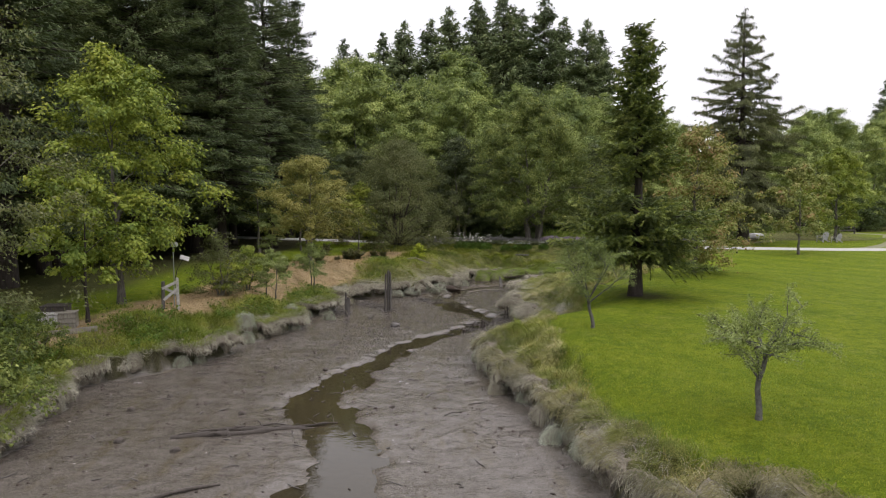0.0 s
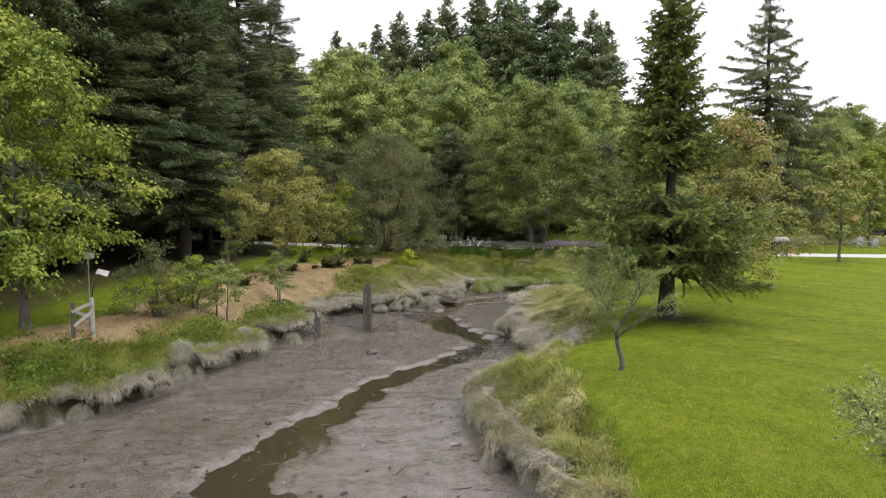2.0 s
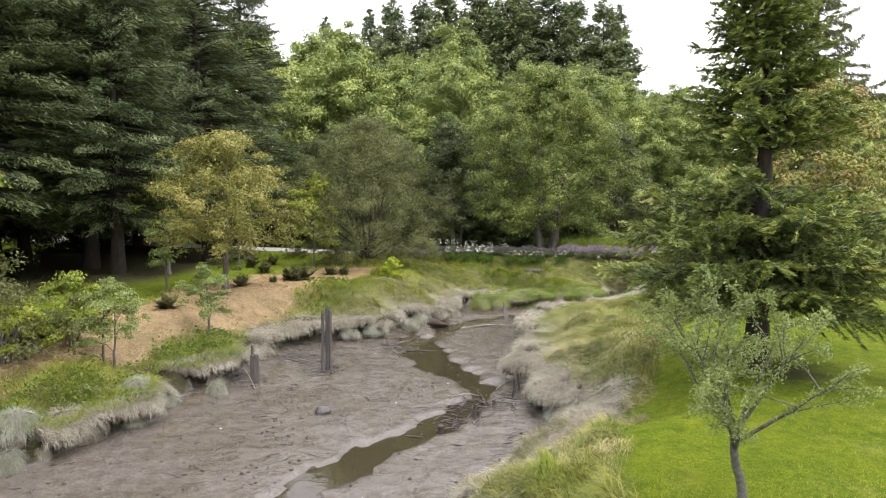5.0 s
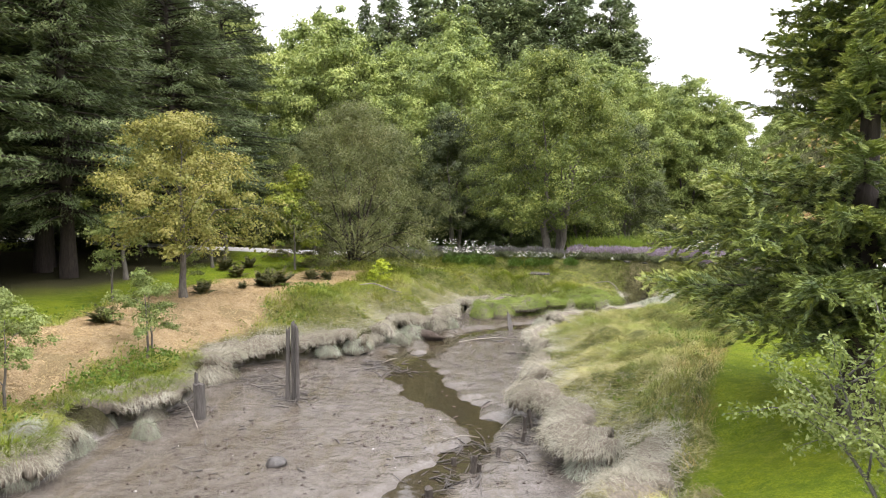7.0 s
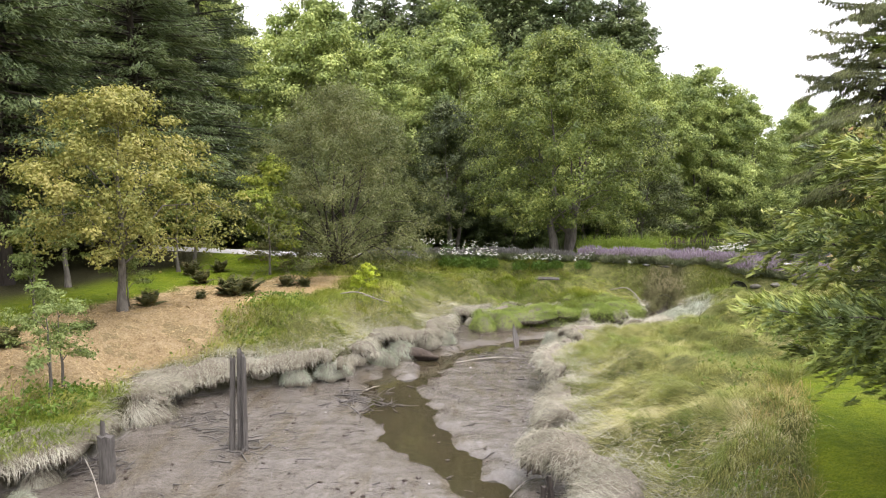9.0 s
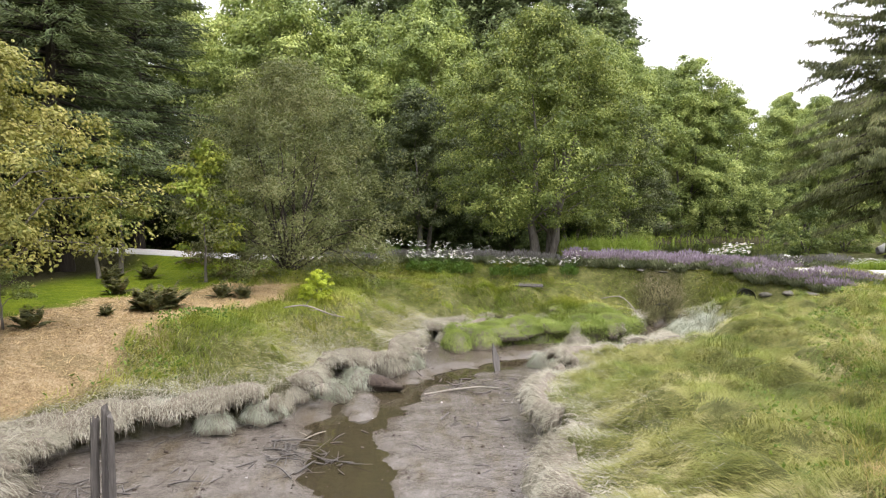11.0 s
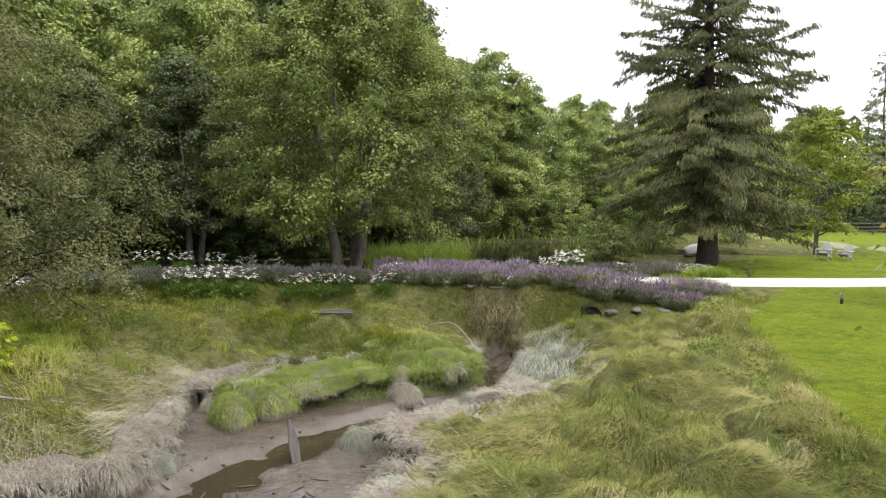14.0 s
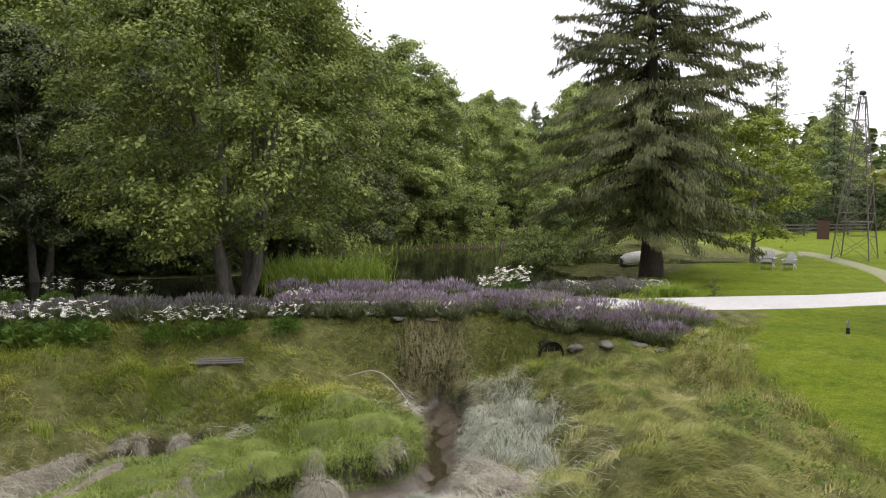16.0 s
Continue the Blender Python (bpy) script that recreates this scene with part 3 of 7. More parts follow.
GX, GY = spaced(-10.5, 13.0, 0.13, -1800, 1800), spaced(8.5, 47.5, 0.13, -1800, 1800)
gx, gy = np.meshgrid(GX, GY)
gz, gd, gmask = lie(gx.ravel(), gy.ravel())
nx, ny = len(GX), len(GY)
i, j = np.meshgrid(np.arange(ny - 1), np.arange(nx - 1), indexing="ij")
gf = np.stack([i * nx + j, i * nx + j + 1, (i + 1) * nx + j + 1, (i + 1) * nx + j], -1).reshape(-1, 4)
ground_mesh = raw_mesh("ground", np.stack([gx.ravel(), gy.ravel(), gz], 1), gf, [M_GROUND])
for key, values in gmask.items():
    ground_mesh.attributes.new(key, "FLOAT", "POINT").data.foreach_set("value", values.astype(np.float32))
tagged(new("ground", ground_mesh), "tidal creek bed of grey mud between grassy banks and mown lawn", "ground", kind="structure")


def height_at(x, y):
    """Height of the ground sheet by looking it up in its grid."""
    x, y = np.asarray(x, float), np.asarray(y, float)
    a = np.clip(np.searchsorted(GX, x) - 1, 0, nx - 2)
    b = np.clip(np.searchsorted(GY, y) - 1, 0, ny - 2)
    fx, fy = (x - GX[a]) / (GX[a + 1] - GX[a]), (y - GY[b]) / (GY[b + 1] - GY[b])
    z = gz.reshape(ny, nx)
    return (z[b, a] * (1 - fx) + z[b, a + 1] * fx) * (1 - fy) + (z[b + 1, a] * (1 - fx) + z[b + 1, a + 1] * fx) * fy


def ground_z(x, y):
    return float(height_at(x, y))


def look_up(values, x, y):
    """Nearest value of a mask of the ground."""
    a = np.clip(np.searchsorted(GX, x) - 1, 0, nx - 2)
    b = np.clip(np.searchsorted(GY, y) - 1, 0, ny - 2)
    a = a + (x - GX[a] > GX[a + 1] - x)
    b = b + (y - GY[b] > GY[b + 1] - y)
    return values.reshape(ny, nx)[b, a]


def in_patch(x, y, patch, soft=0.3):
    return smooth(signed(x, y, np.array(patch, float)) + (fbm(x, y, 0.8, 95) - 0.5) * 0.8, soft, -soft)


TONGUE = [(1.9, 40.3), (3.4, 40.8), (5.0, 41.1), (7.0, 41.0), (8.4, 42.4), (8.0, 43.4), (5.6, 43.2), (3.2, 43.0), (2.2, 42.2)]


# ---- turf that overhangs the mud, undercut by the tide ----
def overhang(x, y):
    """How far the turf reaches out past the foot of the bank."""
    w = -0.10 + 0.50 * smooth(fbm(x, y, 1.2, 201), 0.30, 0.62) + 0.22 * (vnoise(x, y, 0.32, 202) - 0.5)
    w = w * (1 - 0.45 * in_patch(x, y, TONGUE, 0.5)) * (1 - 0.85 * smooth(x, -0.5, 0.5) * smooth(y, 24, 21)) * (1 - 0.4 * smooth(x, 1.5, 2.5) * smooth(y, 28, 30)) * (1 - 0.45 * smooth(x, -2, -3) * smooth(y, 28, 26))
    return w * (1 - 1.0 * smooth(x, 7.0, 8.0) * smooth(y, 40.0, 41.0)) * smooth(y, 45.0, 44.0)


def turf_z(x, y):
    """Top of the overhanging turf, rounded down towards its edge."""
    x, y = np.asarray(x, float), np.asarray(y, float)
    d = steady(gd, x, y)
    w = overhang(x, y)
    edge_z = 0.74 - 0.10 * smooth(y, 39, 40.5) + 0.22 * (fbm(x, y, 2.0, 47) - 0.5) + 0.16 * (vnoise(x, y, 0.45, 203) - 0.5)
    t = np.clip((0.34 - d) / (0.34 + w), 0, 1.1)
    inner = height_at(x, y)
    k = smooth(d, 0.30, 0.46)
    return (edge_z + 0.06 - 0.26 * t ** 3) * (1 - k) + (inner + 0.012) * k, d, w


def steady(values, x, y):
    """A value of the ground between its grid points."""
    a = np.clip(np.searchsorted(GX, x) - 1, 0, nx - 2)
    b = np.clip(np.searchsorted(GY, y) - 1, 0, ny - 2)
    fx, fy = (x - GX[a]) / (GX[a + 1] - GX[a]), (y - GY[b]) / (GY[b + 1] - GY[b])
    v = values.reshape(ny, nx)
    return (v[b, a] * (1 - fx) + v[b, a + 1] * fx) * (1 - fy) + (v[b + 1, a] * (1 - fx) + v[b + 1, a + 1] * fx) * fy


def turf_lip():
    step = 0.07
    X, Y = np.arange(-10.5, 11.5, step), np.arange(7.0, 45.5, step)
    x, y = (v.ravel() for v in np.meshgrid(X, Y))
    cols, rows = len(X), len(Y)
    z, d, w = turf_z(x, y)
    keep = ((d > -w) & (d < 0.48) & (w > 0.03)).reshape(rows, cols)
    cell = keep[:-1, :-1] & keep[1:, :-1] & keep[:-1, 1:] & keep[1:, 1:]
    i, j = np.nonzero(cell)
    a, b, c, e = i * cols + j, i * cols + j + 1, (i + 1) * cols + j + 1, (i + 1) * cols + j
    n = rows * cols
    thick = 0.12 + 0.10 * vnoise(x, y, 0.4, 204)
    low = z - thick - 0.12 * smooth(d, 0.0, 0.3)
    faces = [np.stack([a, b, c, e], 1), np.stack([e, c, b, a], 1) + n]
    slots = [np.zeros(len(a)), np.ones(len(a))]
    for di, dj, p, q in ((0, -1, e, a), (0, 1, b, c), (-1, 0, a, b), (1, 0, c, e)):
        padded = np.pad(cell, 1)
        open_side = ~padded[i + 1 + di, j + 1 + dj]
        faces.append(np.stack([q, p, p + n, q + n], 1)[open_side])
        slots.append(np.zeros(open_side.sum()))
    f, slot = np.vstack(faces), np.concatenate(slots)
    used, back = np.unique(f, return_inverse=True)
    v = np.concatenate([np.stack([x, y, z], 1), np.stack([x, y, low], 1)])[used]
    tagged(new("turf_edge", raw_mesh("turf_edge", v, back.reshape(f.shape), [M_THATCH, M_EARTH], slots=slot)), "overhanging edge of dead turf along the creek bank", "bank", kind="structure")


def strip(name, line, half, lift, mat, label, category):
    """A path laid over the ground along a line, with ragged edges."""
    p = line[:, :2]
    q = []
    for a, b in zip(p[:-1], p[1:]):
        k = max(1, int(np.linalg.norm(b - a) / 0.6))
        q += [a + (b - a) * i / k for i in range(k)]
    q = np.array(q + [p[-1]])
    t = np.gradient(q, axis=0)
    t /= np.linalg.norm(t, axis=1)[:, None]
    nrm = np.stack([-t[:, 1], t[:, 0]], 1)
    cols = np.linspace(-1, 1, 9)
    wob = half * (1 + 0.25 * (fbm(q[:, 0], q[:, 1], 1.5, 71) - 0.5))
    v = q[:, None] + nrm[:, None] * (cols[None, :, None] * wob[:, None, None])
    z = height_at(v[..., 0], v[..., 1]) + lift * (1 - np.abs(cols) ** 6)[None] * 1.0 - 0.012 * (np.abs(cols) == 1)[None]
    n = len(q)
    i, j = np.meshgrid(np.arange(n - 1), np.arange(8), indexing="ij")
    f = np.stack([i * 9 + j, i * 9 + j + 1, (i + 1) * 9 + j + 1, (i + 1) * 9 + j], -1).reshape(-1, 4)
    return tagged(new(name, raw_mesh(name, np.concatenate([v, z[..., None]], 2).reshape(-1, 3), f, [mat])), label, category, kind="structure")


turf_lip()
strip("gravel_path", PATH, 1.1, 0.07, M_GRAVEL, "pale gravel drive crossing the dam between lavender beds", "path")
strip("gravel_track", TRACK, 0.5, 0.04, M_TRACK, "narrow worn grey track curving up over the lawn", "path")


def sheet(name, outline, z, mat, label):
    bm = bmesh.new()
    bm.faces.new([bm.verts.new((a, b, z)) for a, b in outline])
    bmesh.ops.triangulate(bm, faces=bm.faces[:])
    return tagged(part(name, bm, mat), label, "water", kind="structure")


sheet("creek_water", [(-8, -60), (5, -60), (4, 5), (2.2, 12), (1.2, 18), (2.4, 23), (3.0, 27), (2.8, 33), (4.2, 39), (8, 40.8), (10.6, 44.9), (9.4, 45), (7.6, 41.6), (1.2, 40), (-1.6, 36),
                      (-4, 30), (-6, 20), (-8, 10)], 0.0, M_CREEK, "shallow brown water winding through the creek mud")
sheet("pond_water", [tuple(p) for p in curve_through([(8, 51.5), (18, 51.3), (29, 53.2), (33.5, 51.8), (37.5, 56), (35, 63), (30, 70.5), (24, 73), (18, 68.5), (14, 62), (9, 59), (-5, 60.5), (-7, 56), (0, 53)], 3, True)],
      1.74, M_POND, "still dark pond reflecting the trees")

# ---- trees ----
def unit(v):
    return v / (np.linalg.norm(v, axis=-1, keepdims=True) + 1e-9)


def leaf_mesh(name, centre, axis, side, length, width, mat, young=None, tips=None):
    """Leaves as folded diamonds: centre, long axis and side axis of each. young: second material, for leaves marked in
    tips.
    """
    a, s = axis * length[:, None] * 0.5, side * width[:, None] * 0.5
    n = unit(np.cross(axis, side)) * (width[:, None] * 0.18)
    v = np.stack([centre - a, centre + s + n, centre + a, centre - s + n], 1).reshape(-1, 3)
    k = np.arange(len(centre))[:, None] * 4
    f = np.concatenate([k + np.array([[0, 1, 2]]), k + np.array([[0, 2, 3]])], 1).reshape(-1, 3)
    return raw_mesh(name, v, f, [mat] if young is None else [mat, young], flat=True, slots=None if tips is None else np.repeat(tips, 2))


def broadleaf(name, height, width, clear, clumps, per, leaf, trunk, mat, bark, seed, stems=1, lean=0.0, spread=1.0, flat=0.62, bulge=0.75, limbs=26, slim=0.62, split=False,
              label="", category="tree", group=""):
    """A leafy tree: stems and limbs that carry clumps of single leaves within an uneven crown."""
    r = np.random.RandomState(seed)
    thing = new(name)
    thing.empty_display_size = 0.3
    crown_h = height - clear
    up = np.array([0, 0, 1.0])
    # stems
    paths, lines = [], []
    for k in range(stems):
        a = 2 * np.pi * k / stems + r.rand()
        sp = 0.0 if stems == 1 else width * 0.17
        b0 = np.array([np.cos(a), np.sin(a), 0]) * (0 if stems == 1 else trunk * 1.3)
        top = np.array([np.cos(a) * sp + lean * height * 0.8, np.sin(a) * sp, clear + crown_h * (0.74 if stems == 1 else 0.56)])
        t = np.linspace(0, 1, 11)[:, None]
        line = b0 + (top - b0) * t
        wob = np.cumsum(r.randn(11, 2) * trunk * 0.35, axis=0)
        line[:, :2] += wob - wob[0]
        rr = trunk * (1 - 0.9 * t[:, 0]) / (1 if stems == 1 else 1.2)
        rr[0] *= 1.45
        line[0, 2] -= 0.12
        paths.append((line, rr))
        lines.append(line)
    # boughs that end on an uneven crown, each with its own sprays of leaves
    each = 6
    boughs = max(5, int(clumps * 0.45) // each)
    shell = clumps - boughs * each
    h, a = r.rand(shell) ** 0.9, r.rand(shell) * 2 * np.pi
    prof = np.sin(np.pi * np.clip(h * 0.93 + 0.05, 0, 1) ** bulge) ** 0.62
    mass = 1 + 0.24 * np.sin(a * 3 + seed + 2.5 * h) * np.sin(h * 6 + seed) + 0.15 * np.sin(a * 5 + 2 * seed + h * 9)
    rad = width / 2 * prof * mass * np.where(r.rand(shell) < 0.25, 0.1 + 0.4 * r.rand(shell), 0.50 + 0.48 * r.rand(shell) ** 0.5)
    C = [np.stack([np.cos(a) * rad + lean * (h * crown_h + clear), np.sin(a) * rad, clear + crown_h * (h * 0.94 + 0.03 * r.randn(shell))], 1)]
    S = [width * (0.048 + 0.075 * r.rand(shell) ** 1.4) * spread]
    U = [np.stack([np.cos(a), np.sin(a), -0.15 + 0 * a], 1)]
    for k in range(boughs):
        h = ((k + r.rand()) / boughs) ** 0.92
        prof = np.sin(np.pi * np.clip(h * 0.93 + 0.05, 0, 1) ** bulge) ** 0.62
        a = 2.39996 * k + 0.9 * r.rand() + seed
        lobes = 1 + 0.20 * np.sin(a * 3 + seed) * np.sin(h * 5 + seed) + 0.12 * np.sin(a * 5 + 2 * seed + h * 7)
        reach = width / 2 * prof * lobes * (0.72 + 0.32 * r.rand())
        z = clear + crown_h * min(1.0, h * 0.97 + 0.05 * r.randn() * (h > 0.3))
        line = lines[k % stems]
        foot_z = max(clear * 0.75, z - 0.30 * reach - 0.08 * crown_h * (0.4 + r.rand()))
        foot = np.array([np.interp(foot_z, line[:, 2], line[:, i]) for i in range(3)])
        tip = np.array([np.cos(a) * reach + lean * z, np.sin(a) * reach, z])
        q = np.linspace(0, 1, 6)
        span = np.linalg.norm(tip - foot)
        arm = foot + (tip - foot) * q[:, None] + up * (span * 0.16 * np.sin(np.pi * q) - 0.10 * span * q ** 3)[:, None]
        arm[1:5] += r.randn(4, 3) * 0.03 * span
        if k < limbs:
            paths.append((arm, np.linspace(np.interp(foot_z, line[:, 2], paths[k % stems][1]) * 0.34 + 0.003, 0.003 + trunk * 0.02, 6)))
        f = np.linspace(0.38, 1.0, each) + 0.06 * r.randn(each)
        v = np.array([-np.sin(a), np.cos(a), 0])
        side = (r.rand(each) - 0.5)[:, None] * v * (0.42 * span * np.clip(1.25 - f, 0.2, 1))[:, None]
        C.append(np.stack([np.interp(np.clip(f, 0, 1.02), q, arm[:, i]) for i in range(3)], 1) + side)
        S.append(width * (0.055 + 0.055 * r.rand(each)) * spread * np.clip(1.28 - 0.45 * f, 0.5, 1))
        U.append(np.tile([np.cos(a), np.sin(a), -0.15], (each, 1)))
    c, size, way = np.vstack(C), np.concatenate(S), unit(np.vstack(U))
    which = np.repeat(np.arange(len(c)), per)
    n = len(which)
    off = unit(r.randn(n, 3)) * (r.rand(n, 1) ** 0.55) * (1 + 0.12 * np.abs(r.randn(n, 1)) ** 2)
    off[:, 2] *= flat * 0.85
    along = r.randn(n, 1)
    off = (off + way[which] * 0.40 * along - up * 0.08 * along ** 2) * size[which][:, None]
    p = c[which] + off
    out = unit(off / size[which][:, None] + up * 0.75)
    axis = unit(np.cross(out, r.randn(n, 3)) + way[which] * 0.5 - up * 0.35)
    side = unit(np.cross(axis, out + 0.45 * r.randn(n, 3)))
    ln = leaf * (0.6 + 0.8 * r.rand(n))
    part("crown", leaf_mesh("crown", p, axis, side, ln, ln * slim, mat), mat, thing)
    if split:
        bole = part("trunk", tube_mesh("trunk", paths[:stems], bark, 8), bark, thing)
        for p in paths[stems:]:
            part("limb", tube_mesh("limb", [p], bark, 6), bark, bole)
    else:
        part("trunk", tube_mesh("trunk", paths, bark, 7), bark, thing)
    return tagged(thing, label, category, group)


def conifer(name, height, radius, clear, whorls, arms, sprays, spray, trunk, mat, bark, seed, rise=0.15, droop=0.35, shape=1.0, hang=0.4, wide=0.34, gaps=0.0, profile=None, feather=0.30, ragged=0.0,
            label="", category="conifer", group=""):
    """A conifer: whorls of drooping boughs, each feathered with flat sprays of needles."""
    r = np.random.RandomState(seed)
    thing = new(name)
    C, A, S, L, paths = [], [], [], [], []
    t = np.linspace(0, 1, 12)
    bend = np.stack([0.012 * height * np.sin(t * 3 + seed), 0.012 * height * np.cos(t * 2.3 + seed), t * height], 1)
    rr = trunk * (1 - 0.95 * t ** 0.9)
    rr[0] *= 1.3
    bend[:, :2] -= bend[0, :2]
    bend[0, 2] -= 0.15
    paths.append((bend, rr))
    for w in range(whorls):
        s0 = (w + r.rand()) / whorls
        for k in range(arms):
            if r.rand() < gaps * (0.3 + 0.9 * s0):
                continue
            s = np.clip(s0 + (2.2 + 10 * ragged) * (r.rand() - 0.5) / whorls, 0, 0.995)
            z = clear + (height - clear) * s
            if profile is None:
                ln = radius * (1 - s) ** shape * min(1.0, 0.55 + s * 5)
            else:
                ln = radius * np.interp(s, profile[0], profile[1])
            ln = (ln + 0.25 * spray) * (0.62 - 0.5 * ragged + (0.52 + ragged) * r.rand())
            a = r.rand() * 2 * np.pi if profile is None else 2 * np.pi * (k + (0.7 + 2 * ragged) * r.rand() + 0.37 * w) / arms
            u = np.array([np.cos(a), np.sin(a), 0])
            q = np.linspace(0, 1, 7)
            rise_k = rise + 0.5 * ragged * r.randn()
            zz = ln * (rise_k * q * (0.4 + 1.2 * s) - droop * (1 - (0.75 - 0.7 * ragged) * s) * q ** 1.8 + 0.12 * q ** 4)
            base = np.array([np.interp(z, bend[:, 2], bend[:, 0]), np.interp(z, bend[:, 2], bend[:, 1]), z])
            line = base + u * (q * ln)[:, None] + np.array([0, 0, 1.0]) * zz[:, None]
            if ln > spray * 0.8:
                paths.append((line[::2], np.array([0.035, 0.024, 0.014, 0.004]) * ln * 0.5 + 0.004))
            m = max(5, int(sprays * (ln / radius) ** 1.25))
            f = 0.12 + 0.88 * r.rand(m) ** 0.72
            pos = np.stack([np.interp(f, q, line[:, i]) for i in range(3)], 1)
            v = np.array([-u[1], u[0], 0])
            sgn = np.where(r.rand(m) < 0.5, -1.0, 1.0)[:, None]
            reach = (feather * ln * (1.08 - f) * (0.2 + 0.8 * r.rand(m)))[:, None]
            pos = pos + sgn * v * reach + np.array([0, 0, -1.0]) * reach * 0.22 + u * reach * 0.45 + r.randn(m, 3) * spray * 0.35
            ax = unit(u * 0.75 + sgn * v * (0.75 * r.rand(m, 1)) + np.array([0, 0, -1.0]) * (hang * (0.4 + 1.2 * r.rand(m, 1)) - 0.25) + 0.22 * r.randn(m, 3))
            sd = unit(np.cross(ax, np.array([0, 0, 1.0]) + 0.55 * r.randn(m, 3)))
            C.append(pos), A.append(ax), S.append(sd), L.append(spray * (0.55 + 0.75 * r.rand(m)))
    C, A, S, L = np.vstack(C), np.vstack(A), np.vstack(S), np.concatenate(L)
    part("crown", leaf_mesh("crown", C, A, S, L, L * wide, mat), mat, thing)
    part("trunk", tube_mesh("trunk", paths, bark, 6), bark, thing)
    return tagged(thing, label, category, group)


def stand(tree, x, y, turn=0.0, scale=1.0, tall=1.0):
    """Puts a built tree on the ground."""
    tree.matrix_basis = Matrix.Translation((x, y, ground_z(x, y) - 0.03)) @ Matrix.Rotation(radians(turn), 4, "Z") @ Matrix.Diagonal((scale, scale, scale * tall, 1))
    return tree


def again(tree, x, y, turn=0.0, scale=1.0, tall=1.0, label=""):
    made = copy_thing(tree, Matrix())
    if label:
        made["label"] = label
    return stand(made, x, y, turn, scale, tall)


# fir beside the lawn: broad skirt below, blunt column above
def plumed_fir(name, height, trunk, seed, label):
    """A fir of flat plumes: every bough bears side twigs, and every twig two rows of short sprays."""
    r = np.random.RandomState(seed)
    thing = new(name)
    t = np.linspace(0, 1, 10)
    stem = np.stack([0.05 * np.sin(t * 4), 0.04 * np.cos(t * 3), t * height], 1)
    stem[:, :2] -= stem[0, :2]
    stem[0, 2] -= 0.15
    rr = trunk * (1 - 0.93 * t)
    rr[0] *= 1.35
    paths = [(stem, rr)]
    up = np.array([0, 0, 1.0])
    # height of the bough's foot, number, length, rise, droop
    tiers = [(1.50 + 0.30 * k, 7, (2.7, 2.95, 3.0, 2.95, 2.8, 2.5, 2.0)[k], 0.05 + 0.05 * k, 0.26) for k in range(7)]
    tiers += [(4.45 + 0.26 * k, 8, 1.58 - 0.07 * k + 0.2 * math.sin(2.3 * k), 0.24, 0.22) for k in range(7)]
    tiers += [(6.3 + 0.19 * k, 9, (0.98 - 0.008 * k - 0.0016 * k * k) * (1 + 0.14 * math.sin(1.9 * k)), 0.45 + 0.02 * k, 0.20) for k in range(18)]
    for w, (z, arms, reach, rise, droop) in enumerate(tiers):
        for k in range(arms):
            a = 2 * np.pi * (k + 0.6 * r.rand() + 0.37 * w) / arms
            ln = reach * (0.72 + 0.42 * r.rand())
            u, v = np.array([np.cos(a), np.sin(a), 0]), np.array([-np.sin(a), np.cos(a), 0])
            q = np.linspace(0, 1, 9)
            lift = rise * (0.7 + 0.6 * r.rand())
            sway = 0.12 * ln * r.randn()
            line = np.array([0.0, 0.0, min(z + 0.14 * r.randn(), height - 0.1)]) + u * (q * ln)[:, None] + v * (sway * q ** 2)[:, None] + up * (ln * (lift * q - droop * q ** 2 + 0.16 * q ** 4))[:, None]
            paths.append((line[::2], np.array([1, 0.75, 0.5, 0.3, 0.1]) * (0.012 * ln + 0.006)))
            n = int(ln / 0.037)
            f = np.clip((np.arange(n) + r.rand(n)) / n, 0.12, 0.99)
            foot = np.stack([np.interp(f, q, line[:, i]) for i in range(3)], 1)
            side = np.where(np.arange(n) % 2, 1.0, -1.0)[:, None]
            tl = (0.10 + 0.36 * ln * np.clip(1.04 - f, 0, 1) ** 0.75 * np.clip(f * 3.2, 0.3, 1)) * (0.55 + 0.7 * r.rand(n))
            d = unit(u * 0.85 + side * v * (0.85 + 0.2 * r.randn(n, 1)) + up * (0.06 + 0.42 * r.randn(n, 1)))
            m = np.maximum(4, (tl / 0.0105).astype(int))
            own = np.repeat(np.arange(n), m)
            g = r.rand(len(own)) ** 0.8
            c = foot[own] + d[own] * (g * tl[own])[:, None] - up * (0.22 * tl[own] * g ** 2)[:, None] + 0.012 * r.randn(len(own), 3)
            across = unit(np.cross(d[own], up + 0.25 * r.randn(len(own), 3)))
            sg = np.where(r.rand(len(own)) < 0.5, 1.0, -1.0)[:, None]
            ax = unit(d[own] + sg * across * (0.55 + 0.25 * r.randn(len(own), 1)) + up * (0.05 + 0.22 * r.randn(len(own), 1)))
            tips = (g + 0.55 * f[own] + 0.4 * r.rand(len(own)) > 1.2).astype(np.int32)
            size = 0.095 + 0.06 * r.rand(len(own))
            part("bough", leaf_mesh("bough", c, ax, unit(np.cross(ax, up + 0.5 * r.randn(len(own), 3))), size, size * 0.22, M_FIR, M_FIR_TIP, tips), M_FIR, thing)
    part("trunk", tube_mesh("trunk", paths, M_BARK_DARK, 6), M_BARK_DARK, thing)
    return tagged(thing, label, "fir")


